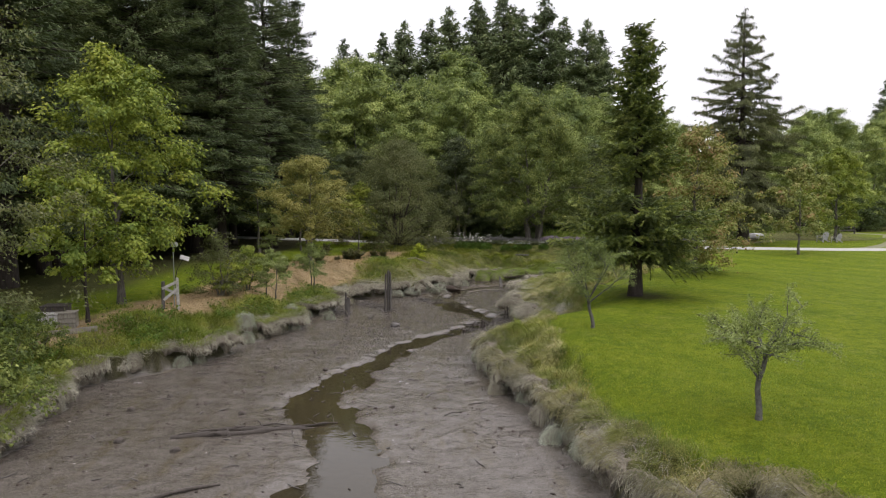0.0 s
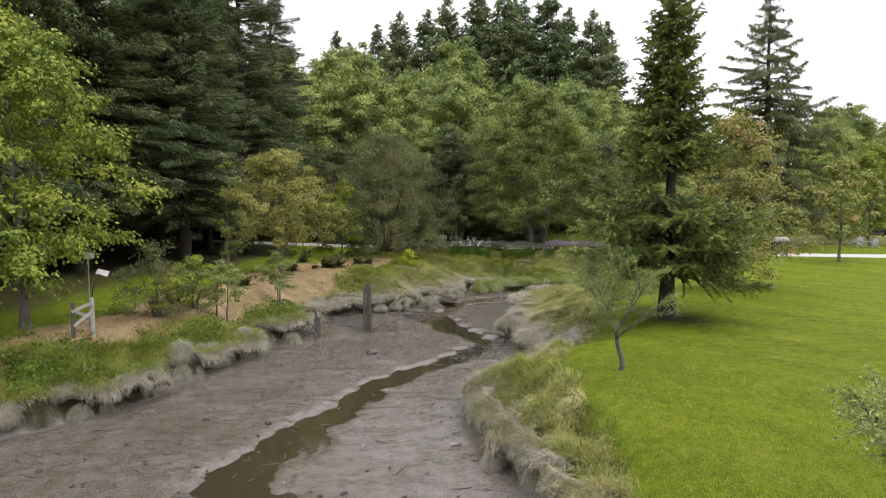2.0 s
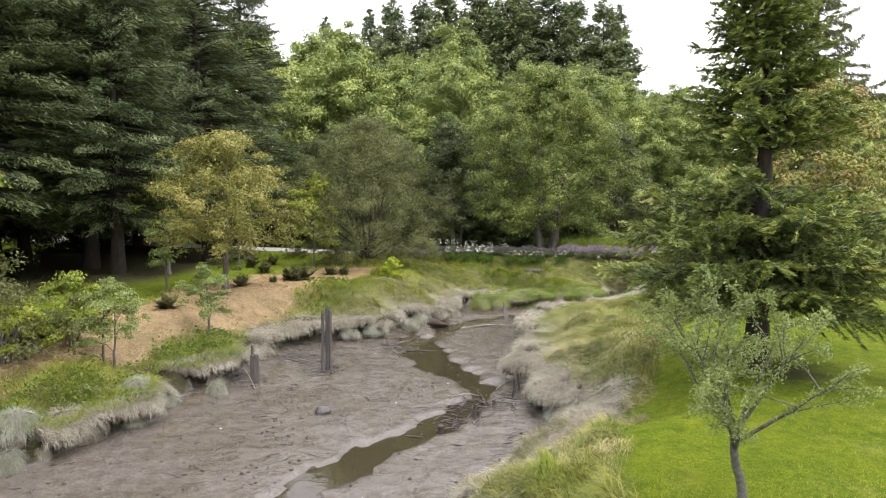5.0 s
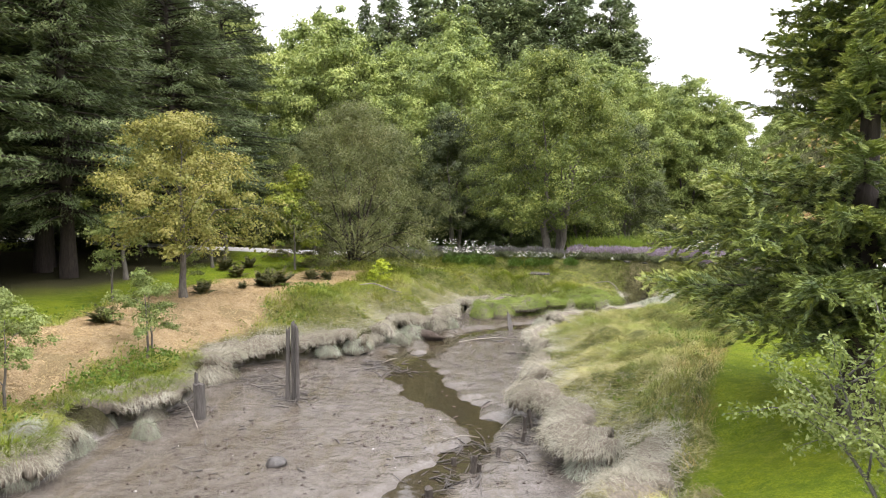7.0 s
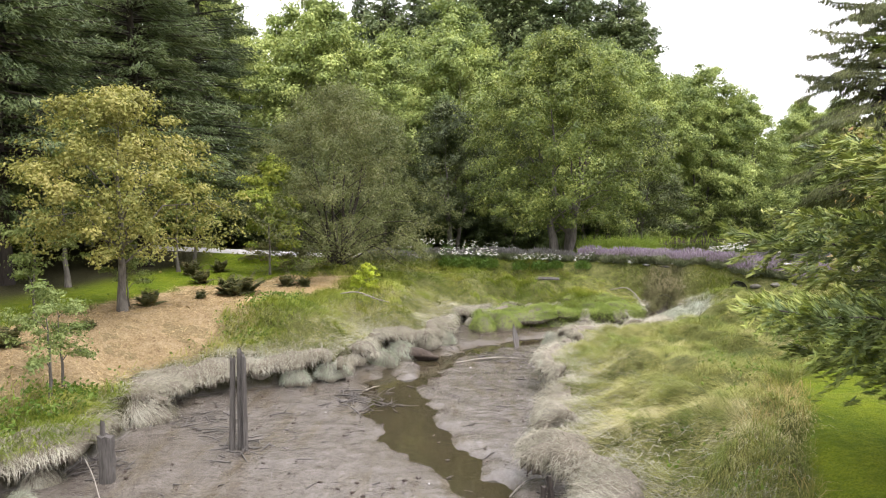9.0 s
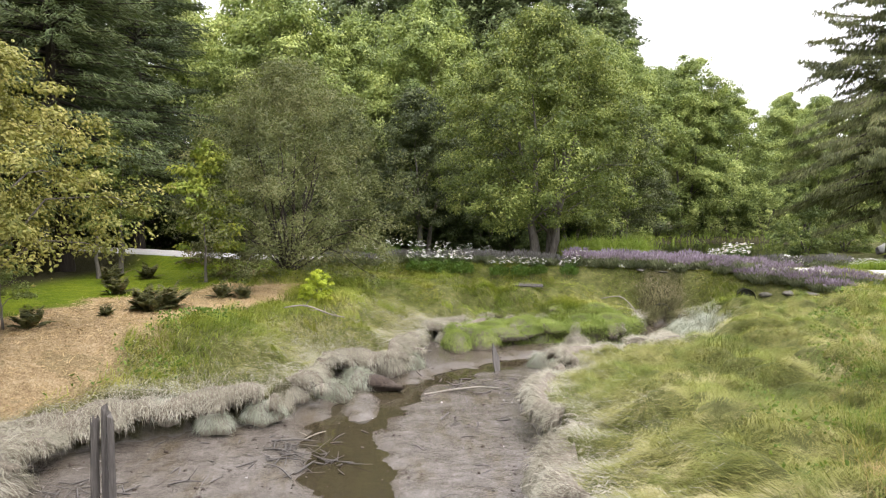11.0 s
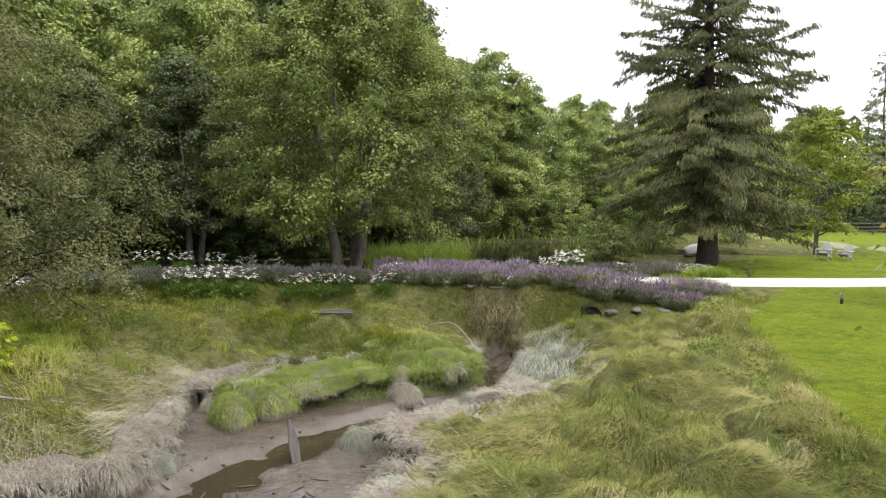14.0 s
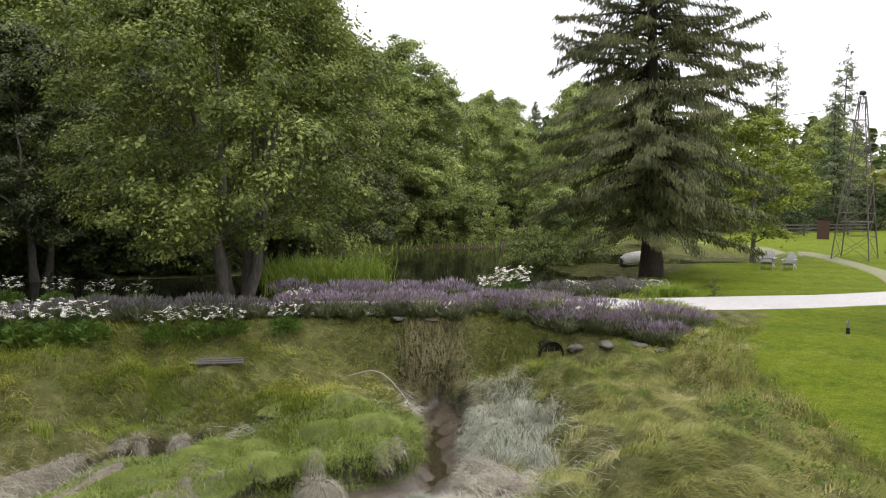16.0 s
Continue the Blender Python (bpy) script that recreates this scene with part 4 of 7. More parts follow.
fir = plumed_fir("fir_tree", 9.8, 0.23, 3, "dark green fir with plumed lower boughs and a blunt narrow top")
stand(fir, 7.1, 24.3, 20)
hemlock = conifer("hemlock_tree", 18.0, 3.7, 2.2, 74, 7, 560, 0.22, 0.42, M_HEMLOCK, M_BARK_DARK, 9, rise=0.12, droop=0.42, hang=1.9, wide=0.20, gaps=0.45, feather=0.24, ragged=0.5,
                  profile=((0, 0.06, 0.2, 0.45, 0.68, 0.82, 0.92, 1.0), (0.8, 1.0, 1.02, 0.84, 0.56, 0.32, 0.15, 0.04)),
                  label="tall drooping dark conifer with thin grey-green boughs by the pond", category="conifer")
stand(hemlock, 23.2, 51.1, 0)

# broadleaved trees close to the creek
maple = broadleaf("maple_tree", 8.9, 5.8, 1.5, 210, 160, 0.12, 0.13, M_LIME, M_BARK, 21, flat=0.7, limbs=60, bulge=0.62, spread=0.95, split=True, label="bright green young maple with a pale trunk", category="maple")
stand(maple, -11.1, 22.7, 0)
alder = broadleaf("alder_tree", 12.4, 10.4, 2.5, 480, 250, 0.115, 0.26, M_ALDER, M_BARK, 22, stems=4, flat=0.75, limbs=60, bulge=0.60, spread=0.72,
                  split=True, label="large multi-stemmed alder with dense mid-green leaves by the pond", category="alder")
stand(alder, 7.0, 52.3, 0)
yellow = broadleaf("birch_tree", 5.8, 5.4, 1.6, 300, 100, 0.085, 0.12, M_YELLOW, M_BARK, 23, flat=0.75, limbs=60, bulge=0.66, spread=0.75,
                   split=True, label="rounded tree with thin yellowing leaves and grey trunk", category="tree")
stand(yellow, -7.0, 34.8, 0)
willow = broadleaf("willow_shrub", 7.7, 8.5, 0.3, 700, 120, 0.085, 0.11, M_WILLOW, M_BARK_DARK, 24, stems=8, flat=0.95, limbs=110, bulge=0.62, spread=0.62, slim=0.4,
                   split=True, label="large rounded grey-green willow with many thin stems", category="willow")
stand(willow, -3.1, 44.8, 0)
sapling = broadleaf("maple_sapling", 4.6, 2.5, 1.1, 100, 90, 0.13, 0.045, M_LIME, M_BARK, 25, flat=0.8, limbs=24, bulge=0.65, split=True, label="slender bright green young maple on the lawn", category="sapling")
stand(sapling, -5.5, 43.2, 0)
rust = broadleaf("cherry_tree", 6.9, 5.2, 0.4, 240, 80, 0.12, 0.13, M_RUST, M_BARK, 26, flat=0.75, limbs=34, bulge=0.6, spread=0.9, split=True, label="green tree turning reddish at the top on the lawn", category="tree")
stand(rust, 11.6, 30.4, 0)
small_lawn = broadleaf("lawn_tree", 5.4, 3.8, 1.3, 90, 70, 0.16, 0.08, M_RUST, M_BARK, 27, flat=0.8, limbs=24, split=True, label="small green tree with a rusty tinge beside the drive", category="tree")
stand(small_lawn, 21.0, 39.0, 0)
edge_willow = broadleaf("bank_willow", 11.0, 8.2, 0.4, 420, 100, 0.10, 0.16, M_WILLOW, M_BARK, 28, stems=4, flat=0.85, limbs=80, spread=0.7, slim=0.45,
                        split=True, label="large grey-green willow leaning over the creek bank", category="willow")
stand(edge_willow, -12.6, 14.7, 0)
lime_pond = broadleaf("maple_tree", 7.6, 5.2, 1.3, 200, 80, 0.15, 0.12, M_LIME, M_BARK, 29, split=True, label="yellow-green tree on the lawn behind the pond", category="maple")
stand(lime_pond, 31.0, 52.2, 0)

# alders behind the pond wear the shaded leaf copy
dark_alder = broadleaf("alder_tree", 12.2, 9.6, 2.2, 420, 150, 0.15, 0.24, M_ALDER_SHADE, M_BARK, 34, stems=3, flat=0.75, limbs=40, bulge=0.62, spread=0.75,
                       label="alder behind the pond, its shade put into darker leaves", category="alder", group="shaded alders")
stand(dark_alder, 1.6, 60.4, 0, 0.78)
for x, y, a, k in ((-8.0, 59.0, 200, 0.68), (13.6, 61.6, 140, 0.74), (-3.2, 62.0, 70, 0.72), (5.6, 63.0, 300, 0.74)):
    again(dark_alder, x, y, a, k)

# small twiggy trees on the lawn
def whippy_tree(name, lean, fork, limbs, reach, lift, leaf, per, seed, label, category):
    """A little open tree: a leaning trunk that forks into long thin limbs with leaves along them."""
    r = np.random.RandomState(seed)
    thing = new(name)
    t = np.linspace(0, 1, 8)
    trunk = np.stack([lean * t ** 1.6 + 0.03 * np.sin(9 * t), 0.04 * np.sin(6 * t + seed), fork * t - 0.1 * (t == 0)], 1)
    bole = part("trunk", tube_mesh("trunk", [(trunk, np.array([1.5, 1.05, 1.0, 0.92, 0.9, 0.85, 0.8, 0.6]) * 0.05)], M_BARK_LICHEN, 9), M_BARK_LICHEN, thing)
    P = []
    up = np.array([0, 0, 1.0])

    def grow(start, way, ln, rad, under, depth):
        q = np.linspace(0, 1, 9)
        bow = unit(r.randn(3) * [1, 1, 0.3]) * 0.16 * ln
        line = start + way * (q * ln)[:, None] + bow * (np.sin(np.pi * q) * 0.6 + 0.3 * q ** 2)[:, None] - up * (0.20 * ln * q ** 2.5)[:, None] + 0.012 * ln * r.randn(9, 3) * q[:, None]
        part("limb" if depth == 0 else "twig", tube_mesh("limb", [(line, rad * (1 - 0.88 * q))], M_BARK_LICHEN, 5), M_BARK_LICHEN, under)
        f = 0.25 + 0.75 * r.rand(int(per * ln))
        P.append(np.stack([np.interp(f, q, line[:, k]) for k in range(3)], 1) + 0.035 * r.randn(len(f), 3))
        if depth < 1:
            for _ in range(5):
                f = 0.3 + 0.6 * r.rand()
                foot = np.array([np.interp(f, q, line[:, k]) for k in range(3)])
                grow(foot, unit(way + 0.8 * r.randn(3) * [1, 1, 0.6]), ln * (0.3 + 0.3 * r.rand()), rad * 0.4, under, depth + 1)

    for k in range(limbs):
        a = 2 * np.pi * (k + 0.6 * r.rand()) / limbs
        f = 0.55 + 0.45 * r.rand()
        foot = np.array([np.interp(f, t, trunk[:, i]) for i in range(3)])
        grow(foot, unit(np.array([np.cos(a) + 0.5 * lean, np.sin(a), lift * (0.5 + r.rand())])), reach * (0.7 + 0.5 * r.rand()), 0.024, bole, 0)
    P = np.vstack(P)
    n = len(P)
    out = unit(r.randn(n, 3) + [0, 0, 0.5])
    axis = unit(np.cross(out, r.randn(n, 3)))
    ln = leaf * (0.7 + 0.6 * r.rand(n))
    part("crown", leaf_mesh("crown", P + axis * 0.02, axis, unit(np.cross(axis, out)), ln, ln * 0.5, M_APPLE), M_APPLE, thing)
    return tagged(thing, label, category)


apple = whippy_tree("apple_tree", 0.06, 1.25, 14, 1.12, 1.15, 0.048, 165, 31, "small gnarled apple tree with sparse leaves and lichen bark", "apple tree")
stand(apple, 5.45, 11.25, 0)
thorn = whippy_tree("hawthorn_tree", -0.22, 1.15, 11, 1.5, 2.2, 0.038, 230, 32, "small leaning tree with sparse pale green leaves on long shoots", "tree")
stand(thorn, 4.2, 18.4, 0)

# the dark wood to the west and the far trees
spruce = [conifer("spruce_tree", 24, 4.9, 2.6, 62, 8, 480, 0.24, 0.32, M_SPRUCE, M_BARK_DARK, 40 + k, rise=0.22, droop=0.40, shape=0.7, hang=0.6, wide=0.19, gaps=0.10,
                  label="tall dark spruce in the wood", category="spruce", group="spruces in the wood") for k in range(2)]
far_spruce = [conifer("spruce_tree", 24, 6.2, 1.5, 52, 10, 230, 0.40, 0.3, M_SPRUCE_HAZE, M_BARK_DARK, 50 + k, rise=0.2, droop=0.40, shape=0.78, hang=0.6, wide=0.34, gaps=0.0,
                      label="tall spruce rising behind the woodland, haze put into its paler needles", category="spruce", group="spruces in the wood") for k in range(2)]
WOOD = [(-13.2, 39.5), (-17.2, 44.8), (-12.2, 47.5), (-21, 38.5), (-16.5, 52), (-13.0, 56), (-22, 47), (-19.5, 33.5), (-26, 42), (-25, 33), (-17.5, 26.5), (-16.6, 35.6), (-18.5, 30.6), (-15.6, 41.8)]
WOOD_BACK = [(-20, 56), (-27, 52), (-31, 38), (-24, 27), (-31, 29), (-19, 62), (-26, 62), (-34, 48)]
SCALES = random.Random(4)
for k, (x, y) in enumerate(WOOD):
    (stand if k < 2 else again)(spruce[k % 2], x, y, SCALES.uniform(0, 360), SCALES.uniform(0.9, 1.08))
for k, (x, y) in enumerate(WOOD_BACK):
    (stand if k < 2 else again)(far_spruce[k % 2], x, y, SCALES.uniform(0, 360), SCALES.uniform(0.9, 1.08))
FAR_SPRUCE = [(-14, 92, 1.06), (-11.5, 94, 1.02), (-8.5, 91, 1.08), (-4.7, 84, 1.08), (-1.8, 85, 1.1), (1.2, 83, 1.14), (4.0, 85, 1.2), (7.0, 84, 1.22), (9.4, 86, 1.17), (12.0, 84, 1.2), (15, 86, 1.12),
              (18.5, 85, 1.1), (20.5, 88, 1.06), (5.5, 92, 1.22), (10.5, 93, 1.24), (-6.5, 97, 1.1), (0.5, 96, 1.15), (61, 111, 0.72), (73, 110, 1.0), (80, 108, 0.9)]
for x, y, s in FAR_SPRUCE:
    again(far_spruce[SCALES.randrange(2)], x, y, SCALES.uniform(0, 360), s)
broad = [broadleaf("woodland_tree", 15.5, 9.4, 2.0, 380, 160, 0.175, 0.2, M_FOREST, M_BARK, 60 + k, stems=2, flat=0.75, limbs=30, bulge=0.62, spread=0.85,
                   label="tall leafy green tree at the wood's edge", category="tree", group="woodland trees") for k in range(3)]
WOODLAND = [(-7.5, 66, 1.16), (-3, 71, 1.08), (1.5, 67, 1.02), (2.0, 77, 1.36), (-11, 70, 1.18), (12.5, 66, 0.95), (17, 73, 0.98), (8, 72, 1.05), (22, 79, 0.95), (26, 83, 0.9), (13.5, 77, 1.1),
            (31, 86, 0.85), (36, 84, 0.85), (40, 92, 0.9), (45, 82, 0.95), (50, 86, 1.0), (56, 84, 0.98), (63, 90, 1.0), (35, 78, 0.6), (-16, 75, 1.0), (40, 74, 0.8), (47, 74, 0.75), (72, 88, 0.95), (11.0, 63.5, 0.75), (22.5, 73.5, 0.93), (26, 74.5, 0.8), (-14, 62, 1.12)]
for k, (x, y, s) in enumerate(WOODLAND):
    (stand if k < 3 else again)(broad[k % 3], x, y, SCALES.uniform(0, 360), s)


# ---- grasses ----
def blades(name, x, y, length, heading, lift0, lift1, width, mat, seed, label, category="grass", bury=0.02, z=None):
    """Curved grass blades: heading is the way they bow, lift0 and lift1 the slopes of the lower and upper half."""
    r = np.random.RandomState(seed)
    n = len(x)
    z = (height_at(x, y) if z is None else z) - bury
    p0 = np.stack([x, y, z], 1)
    u = np.stack([np.cos(heading), np.sin(heading), np.zeros(n)], 1)
    up = np.array([0, 0, 1.0])
    a0, a1 = lift0 + 0.25 * r.randn(n), lift1 + 0.3 * r.randn(n)
    half = (0.5 * length)[:, None]
    p1 = p0 + half * (u * np.cos(a0)[:, None] + up * np.sin(a0)[:, None])
    p2 = p1 + half * (u * np.cos(a1)[:, None] + up * np.sin(a1)[:, None])
    tw = r.randn(n) * 0.5
    w = np.stack([-np.sin(heading + tw), np.cos(heading + tw), 0.3 * r.randn(n)], 1) * (width * (0.6 + 0.8 * r.rand(n)))[:, None] * 0.5
    v = np.stack([p0 - w, p0 + w, p1 + w * 0.8, p1 - w * 0.8, p2], 1).reshape(-1, 3)
    k = np.arange(n)[:, None] * 5
    f = np.concatenate([k + np.array([[0, 1, 2]]), k + np.array([[0, 2, 3]]), k + np.array([[3, 2, 4]])], 1).reshape(-1, 3)
    return tagged(new(name, raw_mesh(name, v, f, [mat])), label, category, kind="stuff")


def scatter(box_, n, keep, seed):
    """Random places in a box, kept where keep(x, y, d, masks) says so."""
    r = np.random.RandomState(seed)
    x, y = box_[0] + r.rand(n) * (box_[2] - box_[0]), box_[1] + r.rand(n) * (box_[3] - box_[1])
    masks = {k: look_up(v, x, y) for k, v in gmask.items()}
    ok = r.rand(n) < keep(x, y, look_up(gd, x, y), masks)
    return x[ok], y[ok]


d_east = np.gradient(gd.reshape(ny, nx), GX, axis=1).ravel()
d_north = np.gradient(gd.reshape(ny, nx), GY, axis=0).ravel()


def creekward(x, y):
    """Heading towards the creek."""
    return np.arctan2(-look_up(d_north, x, y), -look_up(d_east, x, y))


def rough_cover(m):
    return (1 - m["lawn"]) * (1 - m["straw"]) * (1 - m["mud"]) * (1 - 0.85 * m["soil_shade"])


SILVER = [(8.2, 40.6), (9.2, 39.9), (10.4, 41.2), (11.2, 42.9), (10.4, 43.2), (9.4, 42.4)]
rs = np.random.RandomState(77)


def dam_face(x, y):
    """The green slope below the beds on the dam."""
    return smooth(line_distance(x, y, PATH)[0] + (fbm(x, y, 0.9, 90) - 0.5) * 1.0, 4.2, 3.4)


x, y = scatter((-11, 8, 12, 45.5), 2300000, lambda x, y, d, m: (d > -0.5) & (d < 0.9), 1)
top, d, w = turf_z(x, y)
bare = 1 - 0.9 * in_patch(x, y, TONGUE, 0.5)
rim = (d > -w) & (d < -w + 0.20) & (w > 0.03) & (rs.rand(len(x)) < 0.8 * bare * smooth(vnoise(x, y, 0.35, 97), 0.05, 0.3))
hx, hy, hz = x[rim], y[rim], top[rim]
blades("hanging_sedge", hx, hy, 0.12 + 0.20 * rs.rand(len(hx)), creekward(hx, hy) + rs.randn(len(hx)) * 0.4, -0.25, -1.2, 0.0065, M_SEDGE, 2, "fringe of fine pale sedge hanging over the mud bank", "sedge", z=hz)
green = (d > -w) & (d < 0.4) & (w > -0.2) & (rs.rand(len(x)) < 0.6 * in_patch(x, y, TONGUE, 0.6))
hx, hy, hz = x[green], y[green], np.maximum(top[green], height_at(x[green], y[green]))
blades("hummock_fringe", hx, hy, 0.14 + 0.18 * rs.rand(len(hx)), creekward(hx, hy) + rs.randn(len(hx)) * 0.6, 0.35, -0.8, 0.008, M_HUMMOCK, 20, "green grass hanging over the hummock's edge", "grass", z=hz)
crest = (d > -w + 0.08) & (d < 0.40) & (w > 0.03) & (rs.rand(len(x)) < 0.42 * bare * (1 - 0.6 * smooth(x, -2, -3) * smooth(y, 31, 28)) * (1 - 0.55 * smooth(x, 0, 1) * smooth(y, 24, 22)))
hx, hy, hz = x[crest], y[crest], top[crest]
blades("lip_sedge", hx, hy, 0.22 + 0.22 * rs.rand(len(hx)), creekward(hx, hy) + rs.randn(len(hx)) * 0.5 + 1.2 * (fbm(hx, hy, 0.9, 205) - 0.5), 0.25, -0.55, 0.006, M_SEDGE, 19, "pale dry sedge combed over the edge of the bank", "sedge", z=hz)
fresh = (d > -w + 0.15) & (d < 0.9) & ((x < -2.5) & (y < 31)) & (rs.rand(len(x)) < 0.30 * smooth(fbm(x, y, 0.7, 219), 0.25, 0.5))
hx, hy, hz = x[fresh], y[fresh], np.maximum(top[fresh], height_at(x[fresh], y[fresh]))
blades("lip_grass", hx, hy, 0.20 + 0.22 * rs.rand(len(hx)), creekward(hx, hy) + rs.randn(len(hx)) * 0.8, 0.6, -0.35, 0.010, M_GREEN, 220, "green grass growing to the edge of the bank", "grass", z=hz)
drab = (d > -w + 0.05) & (d < 0.9) & ((x > 0.3) & (y < 23)) & (rs.rand(len(x)) < 0.5 * smooth(fbm(x, y, 0.6, 221), 0.3, 0.5))
hx, hy, hz = x[drab], y[drab], np.maximum(top[drab], height_at(x[drab], y[drab]))
blades("drab_grass", hx, hy, 0.22 + 0.22 * rs.rand(len(hx)), creekward(hx, hy) + rs.randn(len(hx)) * 0.6, 0.35, -0.6, 0.008, M_DRAB, 222, "dull olive grass drooping over the bank", "grass", z=hz)
x, y = scatter((-11, 8, 13, 47), 900000, lambda x, y, d, m: ((d > 0.33) & (d < 2.6)) * np.maximum(smooth(d, 1.5, 0.5) * 0.95, 0.18 * smooth(d, 2.6, 0.9)) * (1 - 0.75 * smooth(x, -1, -3) * smooth(y, 33, 30) * smooth(d, 0.4, 0.7)) * (1 - 0.6 * smooth(x, 0, 1) * smooth(y, 24, 22)) * (1 - m["lawn"]) * (1 - m["straw"]) * (1 - 0.9 * in_patch(x, y, TONGUE)) * (1 - 0.9 * smooth(y, 43, 44)) * (1 - 0.85 * m["soil_shade"] * (y > 40)), 15)
blades("bank_sedge", x, y, 0.26 + 0.26 * rs.rand(len(x)), creekward(x, y) + rs.randn(len(x)) * 0.45 + 1.6 * (fbm(x, y, 1.1, 92) - 0.5), 0.20, -0.30, 0.006, M_SEDGE, 16, "pale dry sedge combed over the creek bank", "sedge")
def west_flat(x, y, d):
    """Where the grass of the west bank lies flat and pale."""
    return smooth(x, 2.5, 1.5) * smooth(y, 26, 30) * smooth(y, 44.5, 43) * smooth(d + 1.2 * (fbm(x, y, 1.4, 214) - 0.5), 2.6, 1.7)


x, y = scatter((-9, 25, 3, 45), 150000, lambda x, y, d, m: (d > 0.5) * rough_cover(m) * west_flat(x, y, d), 215)
blades("west_meadow", x, y, 0.20 + 0.24 * rs.rand(len(x)), creekward(x, y) + 2.4 * (fbm(x, y, 1.3, 216) - 0.5) + rs.randn(len(x)) * 0.35, 0.25, -0.3, 0.006, M_MEADOW, 217, "long pale grass lying flat on the creek bank", "grass")
x, y = scatter((-11, 8, 17, 49), 660000, lambda x, y, d, m: ((d > 0.5) & (d < 9) & ((x < 3 + 6 * (y > 41.5)) | (dam_face(x, y) > 0.5))) * rough_cover(m) * smooth(fbm(x, y, 1.4, 93), 0.2, 0.55) * 0.85 * (1 - 0.75 * west_flat(x, y, d)) * (1 - in_patch(x, y, TONGUE)), 3)
tall = smooth(fbm(x, y, 1.8, 94), 0.35, 0.7) * smooth(look_up(gd, x, y), 0.5, 1.6)
blades("bank_grass", x, y, 0.14 + 0.14 * rs.rand(len(x)) + 0.22 * tall, 2.5 * np.pi * fbm(x, y, 2.0, 96) + rs.randn(len(x)) * 0.7, 0.55 + 0.5 * tall, -0.1 + 0.3 * tall, 0.013, M_GREEN, 4,
       "rough green grass along the creek bank", "grass")
x, y = scatter((1, 8, 17, 46), 1000000, lambda x, y, d, m: ((d > 0.35) & (x > 0.6) & ((y < 41) | (x > 9.5))) * rough_cover(m) * 0.95 * (1 - in_patch(x, y, SILVER)) * (1 - 0.8 * dam_face(x, y)) * (1 - 0.3 * smooth(d, 1.2, 0.6)), 5)
flow = 3.0 * np.pi * fbm(x, y, 2.4, 91)
blades("flattened_grass", x, y, 0.20 + 0.24 * rs.rand(len(x)), flow + rs.randn(len(x)) * 0.3, 0.22, -0.28, 0.0055, M_MEADOW, 6, "long meadow grass flattened in swirls", "grass")
x, y = scatter((1.5, 39.5, 9, 44), 70000, lambda x, y, d, m: (d > 0.02) * in_patch(x, y, TONGUE) * 0.95, 7)
blades("tongue_grass", x, y, 0.16 + 0.18 * rs.rand(len(x)), creekward(x, y) + rs.randn(len(x)) * 1.0, 0.75, -0.6, 0.009, M_HUMMOCK, 8, "short bright green grass on a lumpy hummock in the creek", "grass")
x, y = scatter((7.5, 39, 12, 44), 80000, lambda x, y, d, m: (d > 0.02) * in_patch(x, y, SILVER) * 0.95, 9)
blades("silver_sedge", x, y, 0.22 + 0.30 * rs.rand(len(x)), 4 * np.pi * vnoise(x, y, 0.45, 218) + rs.randn(len(x)) * 0.8, 0.8, -0.7, 0.009, M_SILVER, 10, "silvery tussock sedge beside the ditch", "sedge")
x, y = scatter((9.2, 44.3, 11.2, 46.1), 9000, lambda x, y, d, m: (d > 0.15) * smooth(np.hypot(x - 10.1, y - 45.2), 1.0, 0.7), 223)
blades("ditch_grass", x, y, 0.25 + 0.25 * rs.rand(len(x)), creekward(x, y) + rs.randn(len(x)) * 0.6, 0.2, -1.0, 0.010, M_DRAB, 224, "dull brown grass drooping over the head of the ditch", "grass")
edge = LAWN[1:16]
x, y = scatter((2, 6, 17, 43), 420000, lambda x, y, d, m: smooth(np.abs(line_distance(x, y, edge)[0] - 0.28 + 0.5 * (fbm(x, y, 0.9, 98) - 0.5)), 0.36, 0.1) * rough_cover(m) * (d > 0.5) * 0.55, 17)
lush = smooth(fbm(x, y, 1.3, 99), 0.4, 0.65)
blades("edge_grass", x, y, 0.16 + 0.18 * rs.rand(len(x)) + 0.12 * lush, rs.rand(len(x)) * 6.28, 1.0, 0.35, 0.008, M_EDGE, 18, "uncut grass with tan seed heads along the lawn's edge", "grass")


def tufts(name, centres, per, size, length, heading, lift0, lift1, width, mat, seed, label):
    """Combed tufts that stand up out of the grass."""
    r = np.random.RandomState(seed)
    cx, cy = np.repeat(centres[0], per), np.repeat(centres[1], per)
    n = len(cx)
    a, q = r.rand(n) * 6.28, np.sqrt(r.rand(n)) * np.repeat(size, per)
    h = np.repeat(heading, per)
    u, v = np.cos(a) * q, np.sin(a) * q * 0.5
    x, y = cx - np.sin(h) * u + np.cos(h) * v, cy + np.cos(h) * u + np.sin(h) * v
    blades(name, x, y, length * (0.7 + 0.6 * r.rand(n)), h + r.randn(n) * 0.28, lift0, lift1, width, mat, seed + 1, label)


